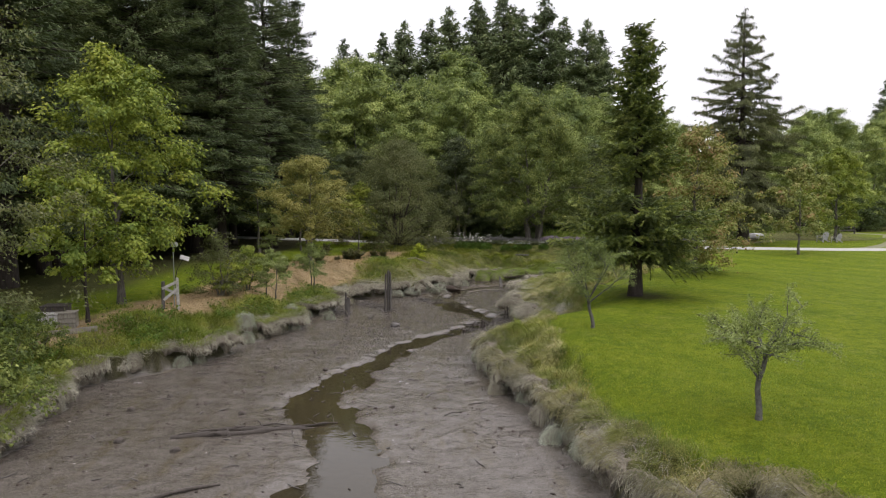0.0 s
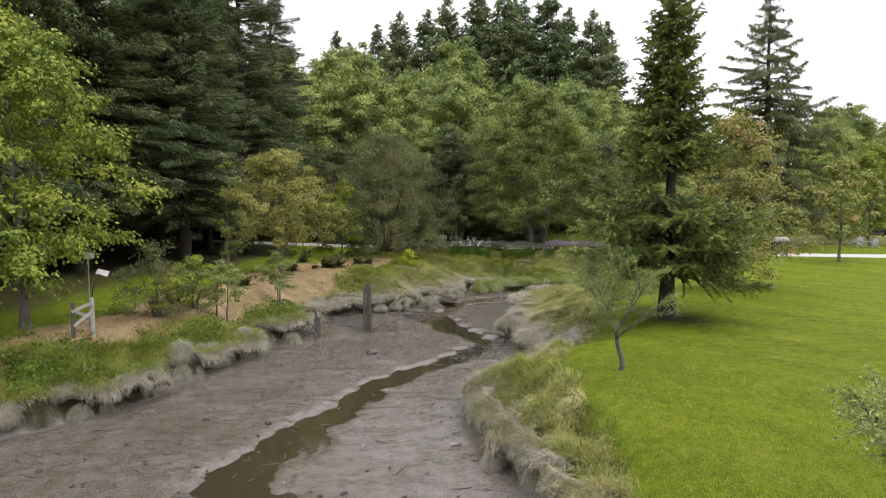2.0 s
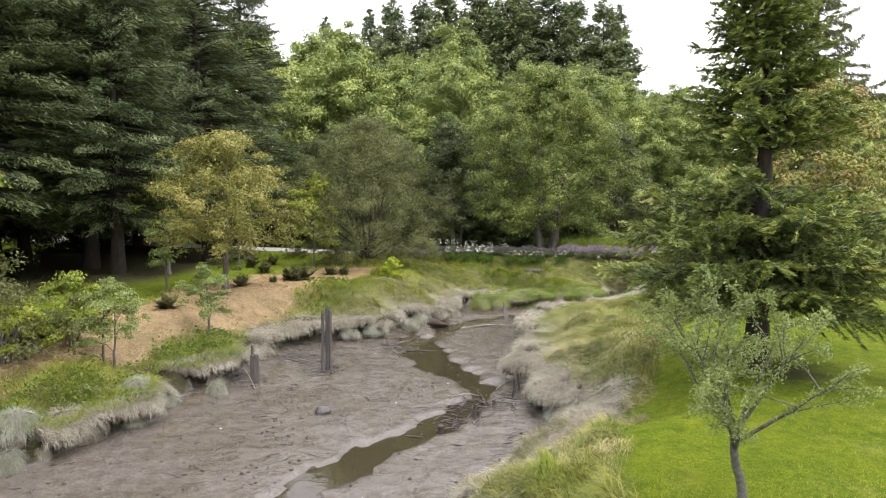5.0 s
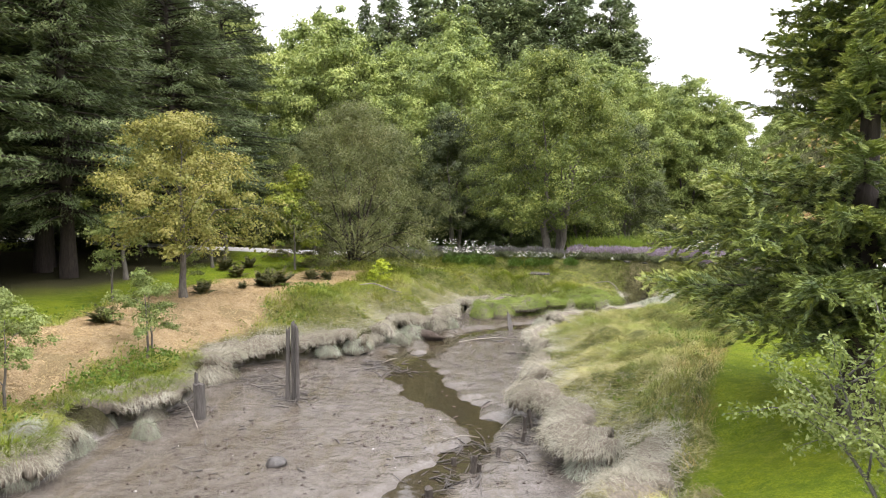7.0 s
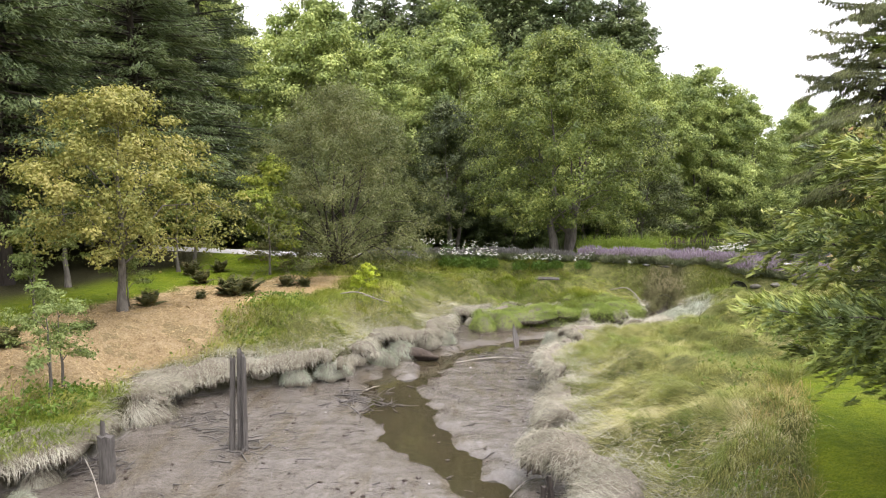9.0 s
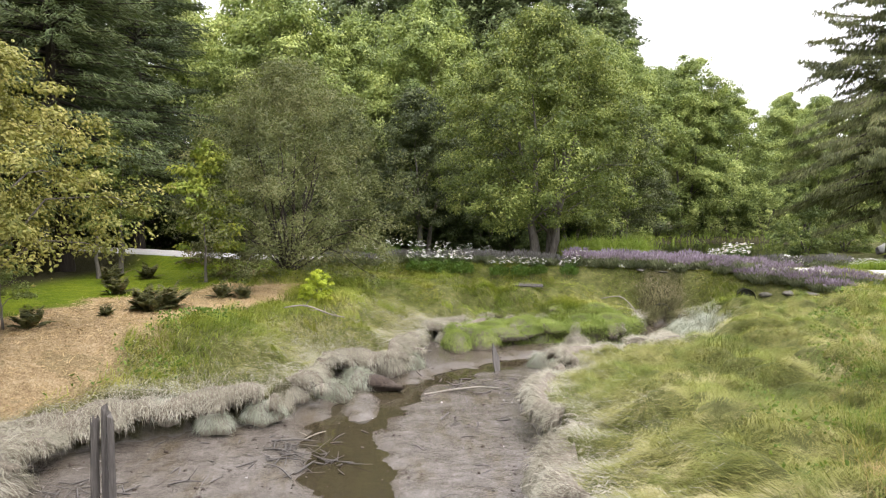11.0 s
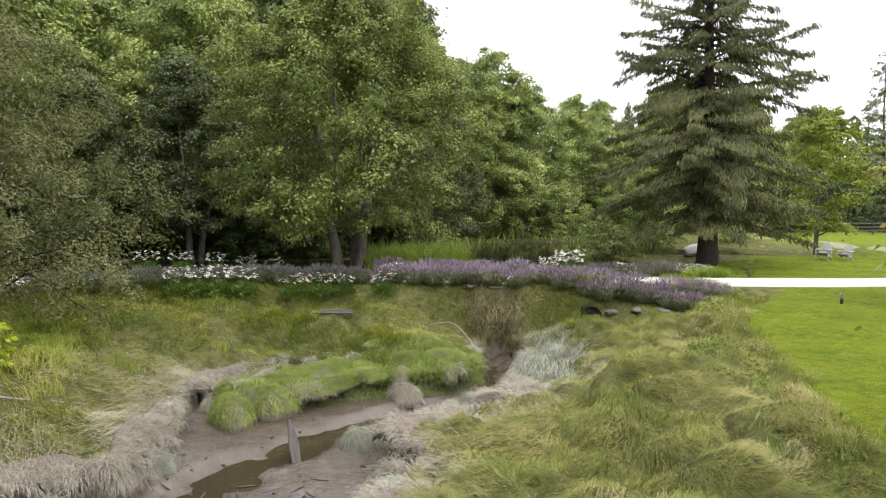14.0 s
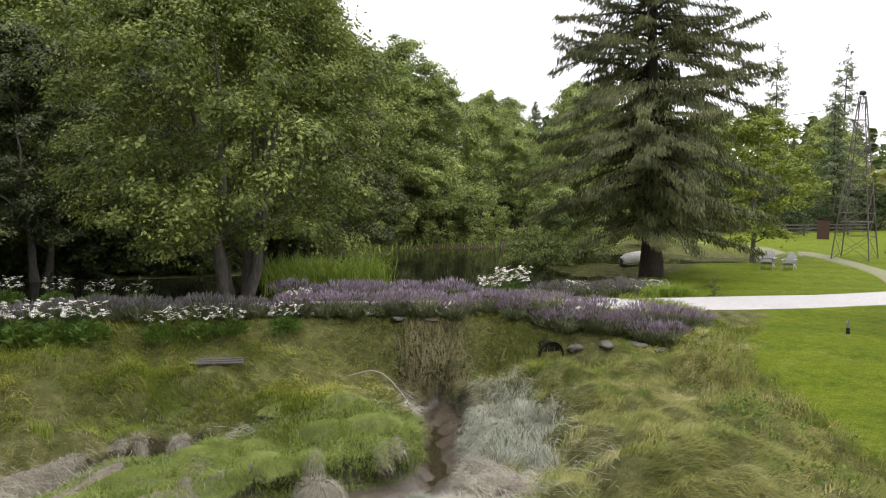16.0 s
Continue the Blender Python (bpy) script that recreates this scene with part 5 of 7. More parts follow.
for count, seed, mat, name, label in ((700, 51, M_MEADOW, "meadow_tufts", "combed tufts standing out of the flattened meadow grass"), (620, 57, M_LOCK, "green_locks", "dark green locks of long grass combed over the meadow")):
    x, y = scatter((2, 20, 16, 44), count, lambda x, y, d, m: ((d > 0.9) & ((y < 41) | (x > 9.8))) * rough_cover(m) * (0.75 if seed == 51 else smooth(fbm(x, y, 3.0, 87) + 0.05 * (x - 8), 0.35, 0.65)), seed)
    if seed == 57:
        ex, ey = scatter((1, 7, 7, 24), 420, lambda x, y, d, m: (d > 0.9) * rough_cover(m) * 0.8, 58)
        x, y = np.concatenate([x, ex]), np.concatenate([y, ey])
    tufts(name, (x, y), 150, 0.12 + 0.30 * rs.rand(len(x)), 0.36, 3.0 * np.pi * fbm(x, y, 2.4, 91) + rs.randn(len(x)) * 0.4, 0.75, -0.6, 0.006, mat, seed + 1, label)
x, y = scatter((-10, 9, 7, 48), 900, lambda x, y, d, m: ((d > 0.9) & (x < 3 + 4 * (y > 42))) * rough_cover(m) * 0.5, 53)
tufts("bank_tufts", (x, y), 70, 0.15 + 0.3 * rs.rand(len(x)), 0.34, rs.rand(len(x)) * 6.28, 1.15, 0.35, 0.011, M_GREEN, 54, "lush green tufts in the bank grass")
x, y = scatter((1, 9, 5, 22), 200, lambda x, y, d, m: (d > 0.5) * rough_cover(m) * 0.8, 55)
tufts("east_bank_tufts", (x, y), 110, 0.2 + 0.3 * rs.rand(len(x)), 0.40, np.pi + rs.randn(len(x)) * 0.7, 0.75, -0.35, 0.009, M_MEADOW, 56, "drooping tufts of rough grass beside the lawn")

# leafy weeds between the meadow and the lawn
r = np.random.RandomState(61)
x, y = scatter((4, 22, 17, 43), 26000, lambda x, y, d, m: smooth(np.abs(line_distance(x, y, edge)[0] - 0.8), 1.0, 0.2) * rough_cover(m) * (d > 0.8) * smooth(fbm(x, y, 1.4, 88), 0.5, 0.64), 62)
n = len(x)
out = unit(r.randn(n, 3) * [1, 1, 0.4] + [0, 0, 0.7])
axis = unit(np.cross(out, r.randn(n, 3)))
tagged(new("leafy_weeds", leaf_mesh("leafy_weeds", np.stack([x, y, height_at(x, y) + 0.04 + 0.24 * r.rand(n)], 1), axis, unit(np.cross(axis, out)), 0.05 + 0.05 * r.rand(n), 0.03 + 0.03 * r.rand(n), M_WEED)),
       "patches of low broad-leaved green weeds beside the lawn", "weeds", kind="stuff")

# lush grass and weeds along the straw bed's edge
def lush_band(x, y, d, m):
    near = smooth(y, 34, 30)
    return (d > 0.75 - 0.3 * near) * (x < 1.5) * (y < 45) * rough_cover(m) * smooth(signed(x, y, STRAW) + 0.55 * smooth(y, 29, 33) * smooth(y, 40, 38) + (fbm(x, y, 1.2, 206) - 0.5) * 1.2, 2.3, 1.5) * np.maximum(np.maximum(smooth(fbm(x, y, 1.0, 207), 0.36, 0.56) * 0.7, 0.5 * smooth(y, 40, 37)), near * smooth(fbm(x, y, 1.0, 207), 0.25, 0.45))


x, y = scatter((-11, 12, 2, 45), 330000, lush_band, 208)
tall = fbm(x, y, 0.9, 209)
blades("lush_grass", x, y, 0.14 + 0.16 * rs.rand(len(x)) + 0.20 * tall, 5 * np.pi * fbm(x, y, 1.2, 210) + rs.randn(len(x)) * 0.6, 0.95, -0.05, 0.012, M_GREEN, 211, "lush green grass along the straw bed", "grass")
x, y = scatter((-11, 12, -3, 40), 90000, lambda x, y, d, m: lush_band(x, y, d, m) * smooth(fbm(x, y, 0.8, 212), 0.45, 0.6), 213)
n = len(x)
out = unit(r.randn(n, 3) * [1, 1, 0.4] + [0, 0, 0.7])
axis = unit(np.cross(out, r.randn(n, 3)))
tagged(new("bank_weeds", leaf_mesh("bank_weeds", np.stack([x, y, height_at(x, y) + 0.06 + 0.26 * r.rand(n)], 1), axis, unit(np.cross(axis, out)), 0.06 + 0.06 * r.rand(n), 0.035 + 0.03 * r.rand(n), M_WEED)),
       "broad-leaved green weeds on the creek bank", "weeds", kind="stuff")

# short turf where the lawn comes closest
x, y = scatter((2.6, 4.5, 12, 24), 200000, lambda x, y, d, m: m["lawn"] * smooth(np.hypot((x - 4.5) / 7.0, (y - 13) / 9.5) + 0.5 * (fbm(x, y, 1.6, 73) - 0.5), 0.95, 0.35) * 0.9, 71)
blades("lawn_turf", x, y, 0.03 + 0.04 * rs.rand(len(x)), rs.rand(len(x)) * 6.28, 1.1, 0.5, 0.008, M_TURF, 72, "short mown green turf", "grass", bury=0.005)

# ---- shrubs, undergrowth and flower beds ----
grey_bush = broadleaf("grey_shrub", 2.4, 2.8, 0.2, 110, 50, 0.065, 0.05, M_WILLOW, M_BARK, 81, stems=4, limbs=70, spread=1.1, label="sprawling grey-green shrub in the straw bed", category="shrub")
stand(grey_bush, -8.4, 24.9, 0)
green_bush = broadleaf("green_shrub", 1.8, 1.7, 0.3, 80, 80, 0.08, 0.04, M_LIME, M_BARK, 82, stems=3, limbs=40, spread=1.1, label="light green bushy shrub in the straw bed", category="shrub")
stand(green_bush, -7.9, 26.6, 0)
again(green_bush, -8.2, 25.2, 130, 0.75)
bed_tree = broadleaf("young_fruit_tree", 2.15, 1.6, 0.7, 54, 60, 0.06, 0.035, M_APPLE, M_BARK, 83, lean=0.06, limbs=40, spread=1.2, label="slender young fruit tree in the straw bed", category="sapling", group="young fruit trees")
stand(bed_tree, -7.1, 26.4, 0)
for x, y, a, s in ((-6.6, 25.9, 70, 0.98), (-5.8, 29.7, 160, 1.0), (-6.1, 30.6, 220, 0.9), (-7.2, 35.5, 300, 0.85), (-8.9, 34.2, 20, 1.25)):
    again(bed_tree, x, y, a, s)
bed_maple = broadleaf("maple_sapling", 4.6, 3.0, 1.3, 80, 60, 0.15, 0.06, M_LIME, M_BARK_DARK, 84, limbs=40, label="thin green sapling beside wooden crates", category="sapling")
stand(bed_maple, -10.5, 19.4, 0)
thin_tree = broadleaf("lawn_tree", 5.5, 3.0, 1.8, 70, 50, 0.12, 0.09, M_ALDER, M_BARK, 85, limbs=40, label="thin tree with sparse leaves at the wood's edge", category="tree")
stand(thin_tree, -10.8, 39.0, 0)
again(thin_tree, -9.6, 44.7, 80, 0.85)
again(thin_tree, -9.6, 46.3, 200, 1.0)
yellow_bush = broadleaf("yellow_shrub", 1.05, 0.95, 0.15, 60, 70, 0.085, 0.02, M_DOGWOOD, M_BARK, 86, stems=3, limbs=20, spread=1.2, label="small bright yellow-green shrub on the bank", category="shrub")
stand(yellow_bush, -1.5, 40.3, 0)
bank_bush = broadleaf("bank_shrub", 1.9, 2.6, 0.05, 110, 50, 0.08, 0.03, M_ALDER, M_BARK, 87, stems=4, limbs=30, spread=1.0, label="dense dark green shrub on the creek bank", category="shrub", group="bank shrubs")
stand(bank_bush, -8.7, 12.0, 0)
again(bank_bush, -9.8, 14.4, 90, 1.0)
again(bank_bush, -10.4, 16.8, 200, 0.6)
juniper = broadleaf("low_shrub", 0.9, 2.0, 0.0, 80, 50, 0.06, 0.02, M_FERN, M_BARK, 88, stems=3, limbs=10, spread=1.0, label="low dark grey-green shrub under the willow", category="shrub")
stand(juniper, -4.5, 44.0, 0)
again(juniper, -3.0, 46.8, 60, 1.1)
again(juniper, -7.5, 48.6, 160, 0.9)

pond_bush = broadleaf("pond_shrub", 3.6, 4.4, 0.0, 170, 70, 0.12, 0.07, M_FOREST, M_BARK, 89, stems=4, limbs=40, label="grey-green bush at the pond's edge", category="shrub", group="pond shrubs")
stand(pond_bush, 22.8, 57.4, 0, 0.95)
for x, y, a, s in ((24.6, 57.0, 90, 0.8), (16.5, 69.5, 40, 1.0), (20, 73, 110, 1.2), (24.5, 74, 200, 1.1), (29, 74, 310, 1.2), (34, 70, 50, 1.1), (36.5, 63.5, 150, 0.9)):
    again(pond_bush, x, y, a, s)
# undergrowth in shade-coloured leaves, rows added to darken the gaps under the crowns
under = broadleaf("undergrowth_shrub", 4.2, 6.5, 0.0, 150, 60, 0.19, 0.08, M_SHADE, M_BARK_DARK, 90, stems=3, limbs=16, label="leafy undergrowth below the wood, its shade put into the leaf colour", category="shrub", group="undergrowth")
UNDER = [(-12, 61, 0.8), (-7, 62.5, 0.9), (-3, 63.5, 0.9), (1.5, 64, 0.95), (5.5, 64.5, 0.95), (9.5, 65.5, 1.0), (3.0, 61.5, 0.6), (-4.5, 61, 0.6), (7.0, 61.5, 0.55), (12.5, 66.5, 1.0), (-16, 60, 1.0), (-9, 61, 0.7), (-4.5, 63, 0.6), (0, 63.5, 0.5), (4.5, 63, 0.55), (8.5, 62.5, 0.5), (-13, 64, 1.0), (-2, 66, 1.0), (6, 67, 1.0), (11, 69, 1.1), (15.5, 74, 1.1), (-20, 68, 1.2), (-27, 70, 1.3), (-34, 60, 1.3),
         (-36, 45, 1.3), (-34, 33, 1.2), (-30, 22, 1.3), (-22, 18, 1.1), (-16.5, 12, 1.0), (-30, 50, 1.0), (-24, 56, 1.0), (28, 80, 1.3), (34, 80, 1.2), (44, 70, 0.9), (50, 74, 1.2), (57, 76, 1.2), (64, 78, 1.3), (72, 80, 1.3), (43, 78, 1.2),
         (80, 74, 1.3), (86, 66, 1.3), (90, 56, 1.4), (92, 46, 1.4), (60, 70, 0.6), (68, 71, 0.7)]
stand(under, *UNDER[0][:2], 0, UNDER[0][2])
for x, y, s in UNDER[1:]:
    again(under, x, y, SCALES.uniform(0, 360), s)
thin_conifer = conifer("thin_conifer", 24, 3.6, 3.0, 46, 5, 150, 0.42, 0.26, M_SPRUCE_HAZE, M_BARK_DARK, 58, rise=0.10, droop=0.3, shape=0.75, hang=0.9, wide=0.24, gaps=0.35, ragged=0.4,
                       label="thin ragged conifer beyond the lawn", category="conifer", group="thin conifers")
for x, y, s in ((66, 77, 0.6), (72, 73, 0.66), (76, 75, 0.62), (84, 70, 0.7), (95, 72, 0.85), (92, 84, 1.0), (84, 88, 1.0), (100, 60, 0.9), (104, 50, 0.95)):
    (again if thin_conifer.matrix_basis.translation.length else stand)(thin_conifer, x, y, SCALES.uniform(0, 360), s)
for x, y, s in ((82, 80, 0.9), (90, 75, 0.9), (98, 66, 0.95), (102, 54, 1.0), (104, 42, 1.0), (104, 30, 1.0), (80, 98, 1.0), (60, 100, 1.0), (48, 98, 1.0), (-38, 66, 1.0), (-40, 54, 1.0), (-42, 40, 1.0), (-40, 26, 1.0), (-34, 14, 1.0), (-24, 8, 0.8)):
    again(broad[SCALES.randrange(3)], x, y, SCALES.uniform(0, 360), s)


def far_woods():
    """Rising wooded land far behind, too far to tell the trees apart."""
    r = np.random.RandomState(5)
    n = 1500
    a = np.radians(r.uniform(-75, 85, n))
    d = 120 + 170 * r.rand(n) ** 0.8
    x, y = np.sin(a) * d, 20 + np.cos(a) * d
    keep = np.hypot(x, y) > 112
    x, y = x[keep], y[keep]
    base = height_at(x, y)
    P, A, S, L = [], [], [], []
    for k in range(len(x)):
        m, h = 46, r.uniform(11, 19)
        s = r.rand(m) ** 0.8
        ang = r.rand(m) * 6.28
        rad = (0.25 + 0.75 * r.rand(m)) * h * 0.24 * (1.05 - s)
        P.append(np.stack([x[k] + np.cos(ang) * rad, y[k] + np.sin(ang) * rad, base[k] + s * h], 1))
        A.append(unit(np.stack([np.cos(ang), np.sin(ang), -0.4 + 0.3 * r.randn(m)], 1)))
        S.append(unit(r.randn(m, 3)))
        L.append(r.uniform(1.6, 3.2, m))
    P, A, S, L = np.vstack(P), np.vstack(A), np.vstack(S), np.concatenate(L)
    return tagged(new("far_woods", leaf_mesh("far_woods", P, A, S, L, L * 0.6, M_SPRUCE)), "dark woods on rising land in the distance", "trees", kind="stuff")


far_woods()


def fern(seed):
    """A tussock of arching fronds."""
    r = np.random.RandomState(seed)
    thing = new("fern")
    for k in range(16):
        a = 2 * np.pi * k / 16 + 0.4 * r.rand()
        ln = 0.42 + 0.25 * r.rand()
        q = np.linspace(0.03, 1, 18)
        rise = radians(r.uniform(28, 85))
        ln *= r.uniform(0.75, 1.35)
        out = ln * math.cos(rise) * q
        c = np.stack([np.cos(a) * out, np.sin(a) * out, ln * (1.05 * math.sin(rise) * q - 0.28 * q ** 2.4)], 1)
        u, v = np.array([np.cos(a), np.sin(a), 0.2]), np.array([-np.sin(a), np.cos(a), 0])
        w = 0.11 * np.sin(np.pi * (0.15 + 0.8 * q)) + 0.02
        P = np.concatenate([c + v * w[:, None] * 0.5, c - v * w[:, None] * 0.5])
        A = np.concatenate([np.tile(unit(v + 0.5 * u), (18, 1)), np.tile(unit(-v + 0.5 * u), (18, 1))])
        S = unit(np.cross(A, np.array([0, 0, 1.0]) + 0.3 * r.randn(36, 3)))
        L = np.concatenate([w, w]) * 1.45
        part("frond", leaf_mesh("frond", P, A, S, L, L * 0.42 + 0.015, M_FERN), M_FERN, thing)
    return tagged(thing, "dark brownish-green fern tussock in the straw bed", "fern", "ferns in the straw bed")


fern_1 = stand(fern(1), -7.6, 31.2, 0, 1.0)
for x, y, a, s in ((-6.7, 35.6, 40, 1.0), (-5.6, 38.6, 80, 1.25), (-5.1, 38.9, 150, 1.3), (-5.3, 38.3, 20, 1.1), (-4.3, 40.8, 200, 0.95), (-3.7, 40.9, 260, 0.8), (-9.0, 26.4, 100, 1.0), (-8.7, 26.9, 300, 1.0),
                   (-7.3, 41.0, 30, 1.1), (-8.6, 43.4, 90, 1.2), (-7.9, 44.6, 10, 1.1), (-6.0, 37.4, 70, 0.6), (-7.0, 33.2, 250, 0.5)):
    again(fern_1, x, y, a, s)


def lavender(name, seed, leaf_mat, flower_mat, label, tall=0.62, spikes=300):
    """A mound of thin stems that end in flower spikes."""
    r = np.random.RandomState(seed)
    thing = new(name)
    n = 1300
    a, q = r.rand(n) * 6.28, np.sqrt(r.rand(n))
    u = np.stack([np.cos(a) * q, np.sin(a) * q, np.full(n, 1.15)], 1)
    u = unit(u + 0.12 * r.randn(n, 3))
    f = (0.25 + 0.7 * r.rand(n))[:, None]
    c = u * tall * 0.8 * f * np.array([1, 1, 0.85]) + np.stack([np.cos(a), np.sin(a), 0 * a], 1) * (0.16 * q)[:, None]
    ln = np.full(n, 0.17) * (0.7 + 0.6 * r.rand(n))
    part("foliage", leaf_mesh("foliage", c, unit(u + 0.3 * r.randn(n, 3)), unit(np.cross(u, r.randn(n, 3))), ln, ln * 0.17, leaf_mat), leaf_mat, thing)
    m = spikes
    a, q = r.rand(m) * 6.28, np.sqrt(r.rand(m))
    u = unit(np.stack([np.cos(a) * q * 0.9, np.sin(a) * q * 0.9, np.full(m, 1.1)], 1) + 0.1 * r.randn(m, 3))
    c = u * (tall * (0.86 + 0.26 * r.rand(m)))[:, None] + np.stack([np.cos(a), np.sin(a), 0 * a], 1) * (0.16 * q)[:, None]
    ln = 0.13 * (0.7 + 0.6 * r.rand(m))
    tagged(part("bloom", leaf_mesh("bloom", c, u, unit(np.cross(u, r.randn(m, 3))), ln, ln * 0.22, flower_mat), flower_mat, thing), kind="stuff")
    return tagged(thing, label, "lavender", "lavender bed")


def row_of(thing, line, step, seed, grow=1.0, jitter=0.12):
    """Copies of a plant along a line."""
    r = random.Random(seed)
    p = np.array(line, float)
    seg = np.linalg.norm(np.diff(p, axis=0), axis=1)
    s = np.concatenate([[0], np.cumsum(seg)])
    first = True
    for k in np.arange(0, s[-1], step):
        x, y = (np.interp(k, s, p[:, i]) + r.uniform(-jitter, jitter) for i in (0, 1))
        scale = grow * r.uniform(0.88, 1.14)
        if first:
            stand(thing, x, y, r.uniform(0, 360), scale)
            first = False
        else:
            again(thing, x, y, r.uniform(0, 360), scale)


row_of(lavender("lavender", 1, M_LAVENDER_LEAF, M_LAVENDER, "flowering purple lavender mound in the bed on the dam"), [(7.6, 47.1), (9.4, 46.5), (11.0, 45.6)], 0.62, 1, 0.9)
row_of(lavender("lavender", 2, M_LAVENDER_LEAF, M_LAVENDER, "flowering purple lavender mound in the bed on the dam"), [(11.3, 45.75), (12.2, 45.4), (13.0, 44.9), (14.2, 44.0), (15.3, 43.2), (16.0, 42.7)], 0.56, 2, 0.92)
row_of(lavender("lavender", 3, M_LAVENDER_LEAF, M_LAVENDER, "flowering purple lavender mound in the bed on the dam", 0.6), [(12.3, 45.0), (13.7, 44.0), (14.9, 43.0), (15.5, 42.5)], 0.60, 3, 0.82)
row_of(lavender("lavender", 4, M_LAVENDER_LEAF, M_LAVENDER_GREY, "grey-green lavender past flowering along the drive", 0.5, 260), [(-2.2, 48.9), (0.5, 49.0), (3.0, 48.7), (5.4, 48.0), (7.4, 47.2)], 0.6, 4, 1.0)
row_of(lavender("lavender", 5, M_LAVENDER_LEAF, M_LAVENDER, "purple lavender mound on the pond side of the drive"), [(8.2, 50.0), (11, 49.1), (13.2, 48.3)], 0.65, 5, 1.05)
row_of(lavender("lavender", 6, M_LAVENDER_LEAF, M_LAVENDER_GREY, "faded lavender mound on the pond side of the drive"), [(15.0, 47.4), (16.4, 46.9), (17.6, 46.5)], 0.65, 6, 0.95)


def daisies(seed, flowers=26):
    """A leafy clump with white daisy heads on stalks."""
    r = np.random.RandomState(seed)
    thing = new("daisy_clump")
    n = 420
    a, q = r.rand(n) * 6.28, np.sqrt(r.rand(n)) * 0.45
    c = np.stack([np.cos(a) * q, np.sin(a) * q, 0.06 + 0.5 * r.rand(n) * (1 - q)], 1)
    ax = unit(np.stack([np.cos(a), np.sin(a), 0.9 + 0 * a], 1) + 0.5 * r.randn(n, 3))
    ln = 0.13 + 0.07 * r.rand(n)
    part("foliage", leaf_mesh("foliage", c, ax, unit(np.cross(ax, r.randn(n, 3))), ln, ln * 0.3, M_DAISY_LEAF), M_DAISY_LEAF, thing)
    paths, heads, centres = [], [], []
    a, q = r.rand(flowers) * 6.28, np.sqrt(r.rand(flowers)) * 0.48
    tops = np.stack([np.cos(a) * q, np.sin(a) * q, 0.58 + 0.32 * r.rand(flowers)], 1)
    for p in tops:
        paths.append(([p * [0.5, 0.5, 0.3], p * [0.8, 0.8, 0.7], p], [0.005, 0.005, 0.004]))
    tagged(part("stalk", tube_mesh("stalk", paths, M_DAISY_LEAF, 3), M_DAISY_LEAF, thing), kind="stuff")
    k = 8
    pet = np.repeat(tops, k, axis=0)
    pa = np.tile(np.arange(k) * 2 * np.pi / k, flowers)
    tilt = np.repeat(r.randn(flowers, 3) * 0.35, k, axis=0)
    u = unit(np.stack([np.cos(pa), np.sin(pa), 0.12 + 0 * pa], 1) + np.cross(tilt, np.stack([np.cos(pa), np.sin(pa), 0 * pa], 1)))
    v = unit(np.cross(np.array([0, 0, 1.0]), u))
    tagged(part("bloom", leaf_mesh("bloom", pet + u * 0.038, u, v, np.full(len(pet), 0.055), np.full(len(pet), 0.028), M_PETAL), M_PETAL, thing), kind="stuff")
    tagged(part("bloom_centre", leaf_mesh("bloom_centre", tops + [0, 0, 0.008], np.tile([1.0, 0, 0], (flowers, 1)), np.tile([0, 1.0, 0], (flowers, 1)), np.full(flowers, 0.034), np.full(flowers, 0.034), M_DAISY_EYE), M_DAISY_EYE, thing), kind="stuff")
    return tagged(thing, "clump of white daisies in flower beside the drive", "daisies", "daisy clumps")


M_DAISY_EYE = plain("yellow_flower_centre", (0.5, 0.32, 0.02), (0.7, 0.5, 0.04), 40, 0.8, 0)
daisy = stand(daisies(3, 36), 1.3, 48.3, 0)
for x, y, s in ((1.9, 48.15, 1.05), (2.5, 48.0, 1.1), (3.1, 47.85, 1.0), (4.5, 47.5, 0.85), (5.3, 47.25, 0.85), (6.0, 47.1, 0.75), (7.1, 46.7, 0.8), (0.2, 51.9, 0.95), (1.3, 51.9, 0.9), (2.4, 51.7, 0.9), (3.4, 51.5, 0.85), (4.3, 51.4, 0.8), (-0.9, 52.2, 0.8)):
    again(daisy, x, y, SCALES.uniform(0, 360), s)
full_daisy = tagged(daisies(4, 80), "dense white daisy clump in full flower beside the drive", "daisies", "daisy clumps")
stand(full_daisy, 13.3, 47.7, 0, 0.8)
for x, y, s in ((14.1, 47.7, 1.15), (16.1, 47.3, 0.85), (18.2, 47.6, 0.8), (18.9, 47.5, 0.85), (19.5, 47.2, 0.7), (7.7, 47.6, 0.7)):
    again(full_daisy, x, y, SCALES.uniform(0, 360), s)
box_bush = broadleaf("clipped_shrub", 0.75, 0.6, 0.0, 40, 60, 0.05, 0.02, M_ALDER, M_BARK, 95, stems=2, limbs=6, spread=1.4, label="small dark upright evergreen shrub beside the drive", category="shrub")
stand(box_bush, 19.9, 45.4, 0, 0.9)

# tall grasses
x, y = scatter((8, 51, 15, 60), 10000, lambda x, y, d, m: in_patch(x, y, [(8.4, 53.0), (10.6, 52.4), (12.8, 53.8), (12.9, 56.0), (10.5, 56.6), (8.6, 55.4)]), 21)
blades("pond_reeds", x, y, 1.0 + 0.6 * rs.rand(len(x)), rs.rand(len(x)) * 6.28, 1.35, 0.7, 0.026, M_REED, 22, "tall light green reeds at the pond's near edge", "reeds", z=np.maximum(height_at(x, y), 1.7))
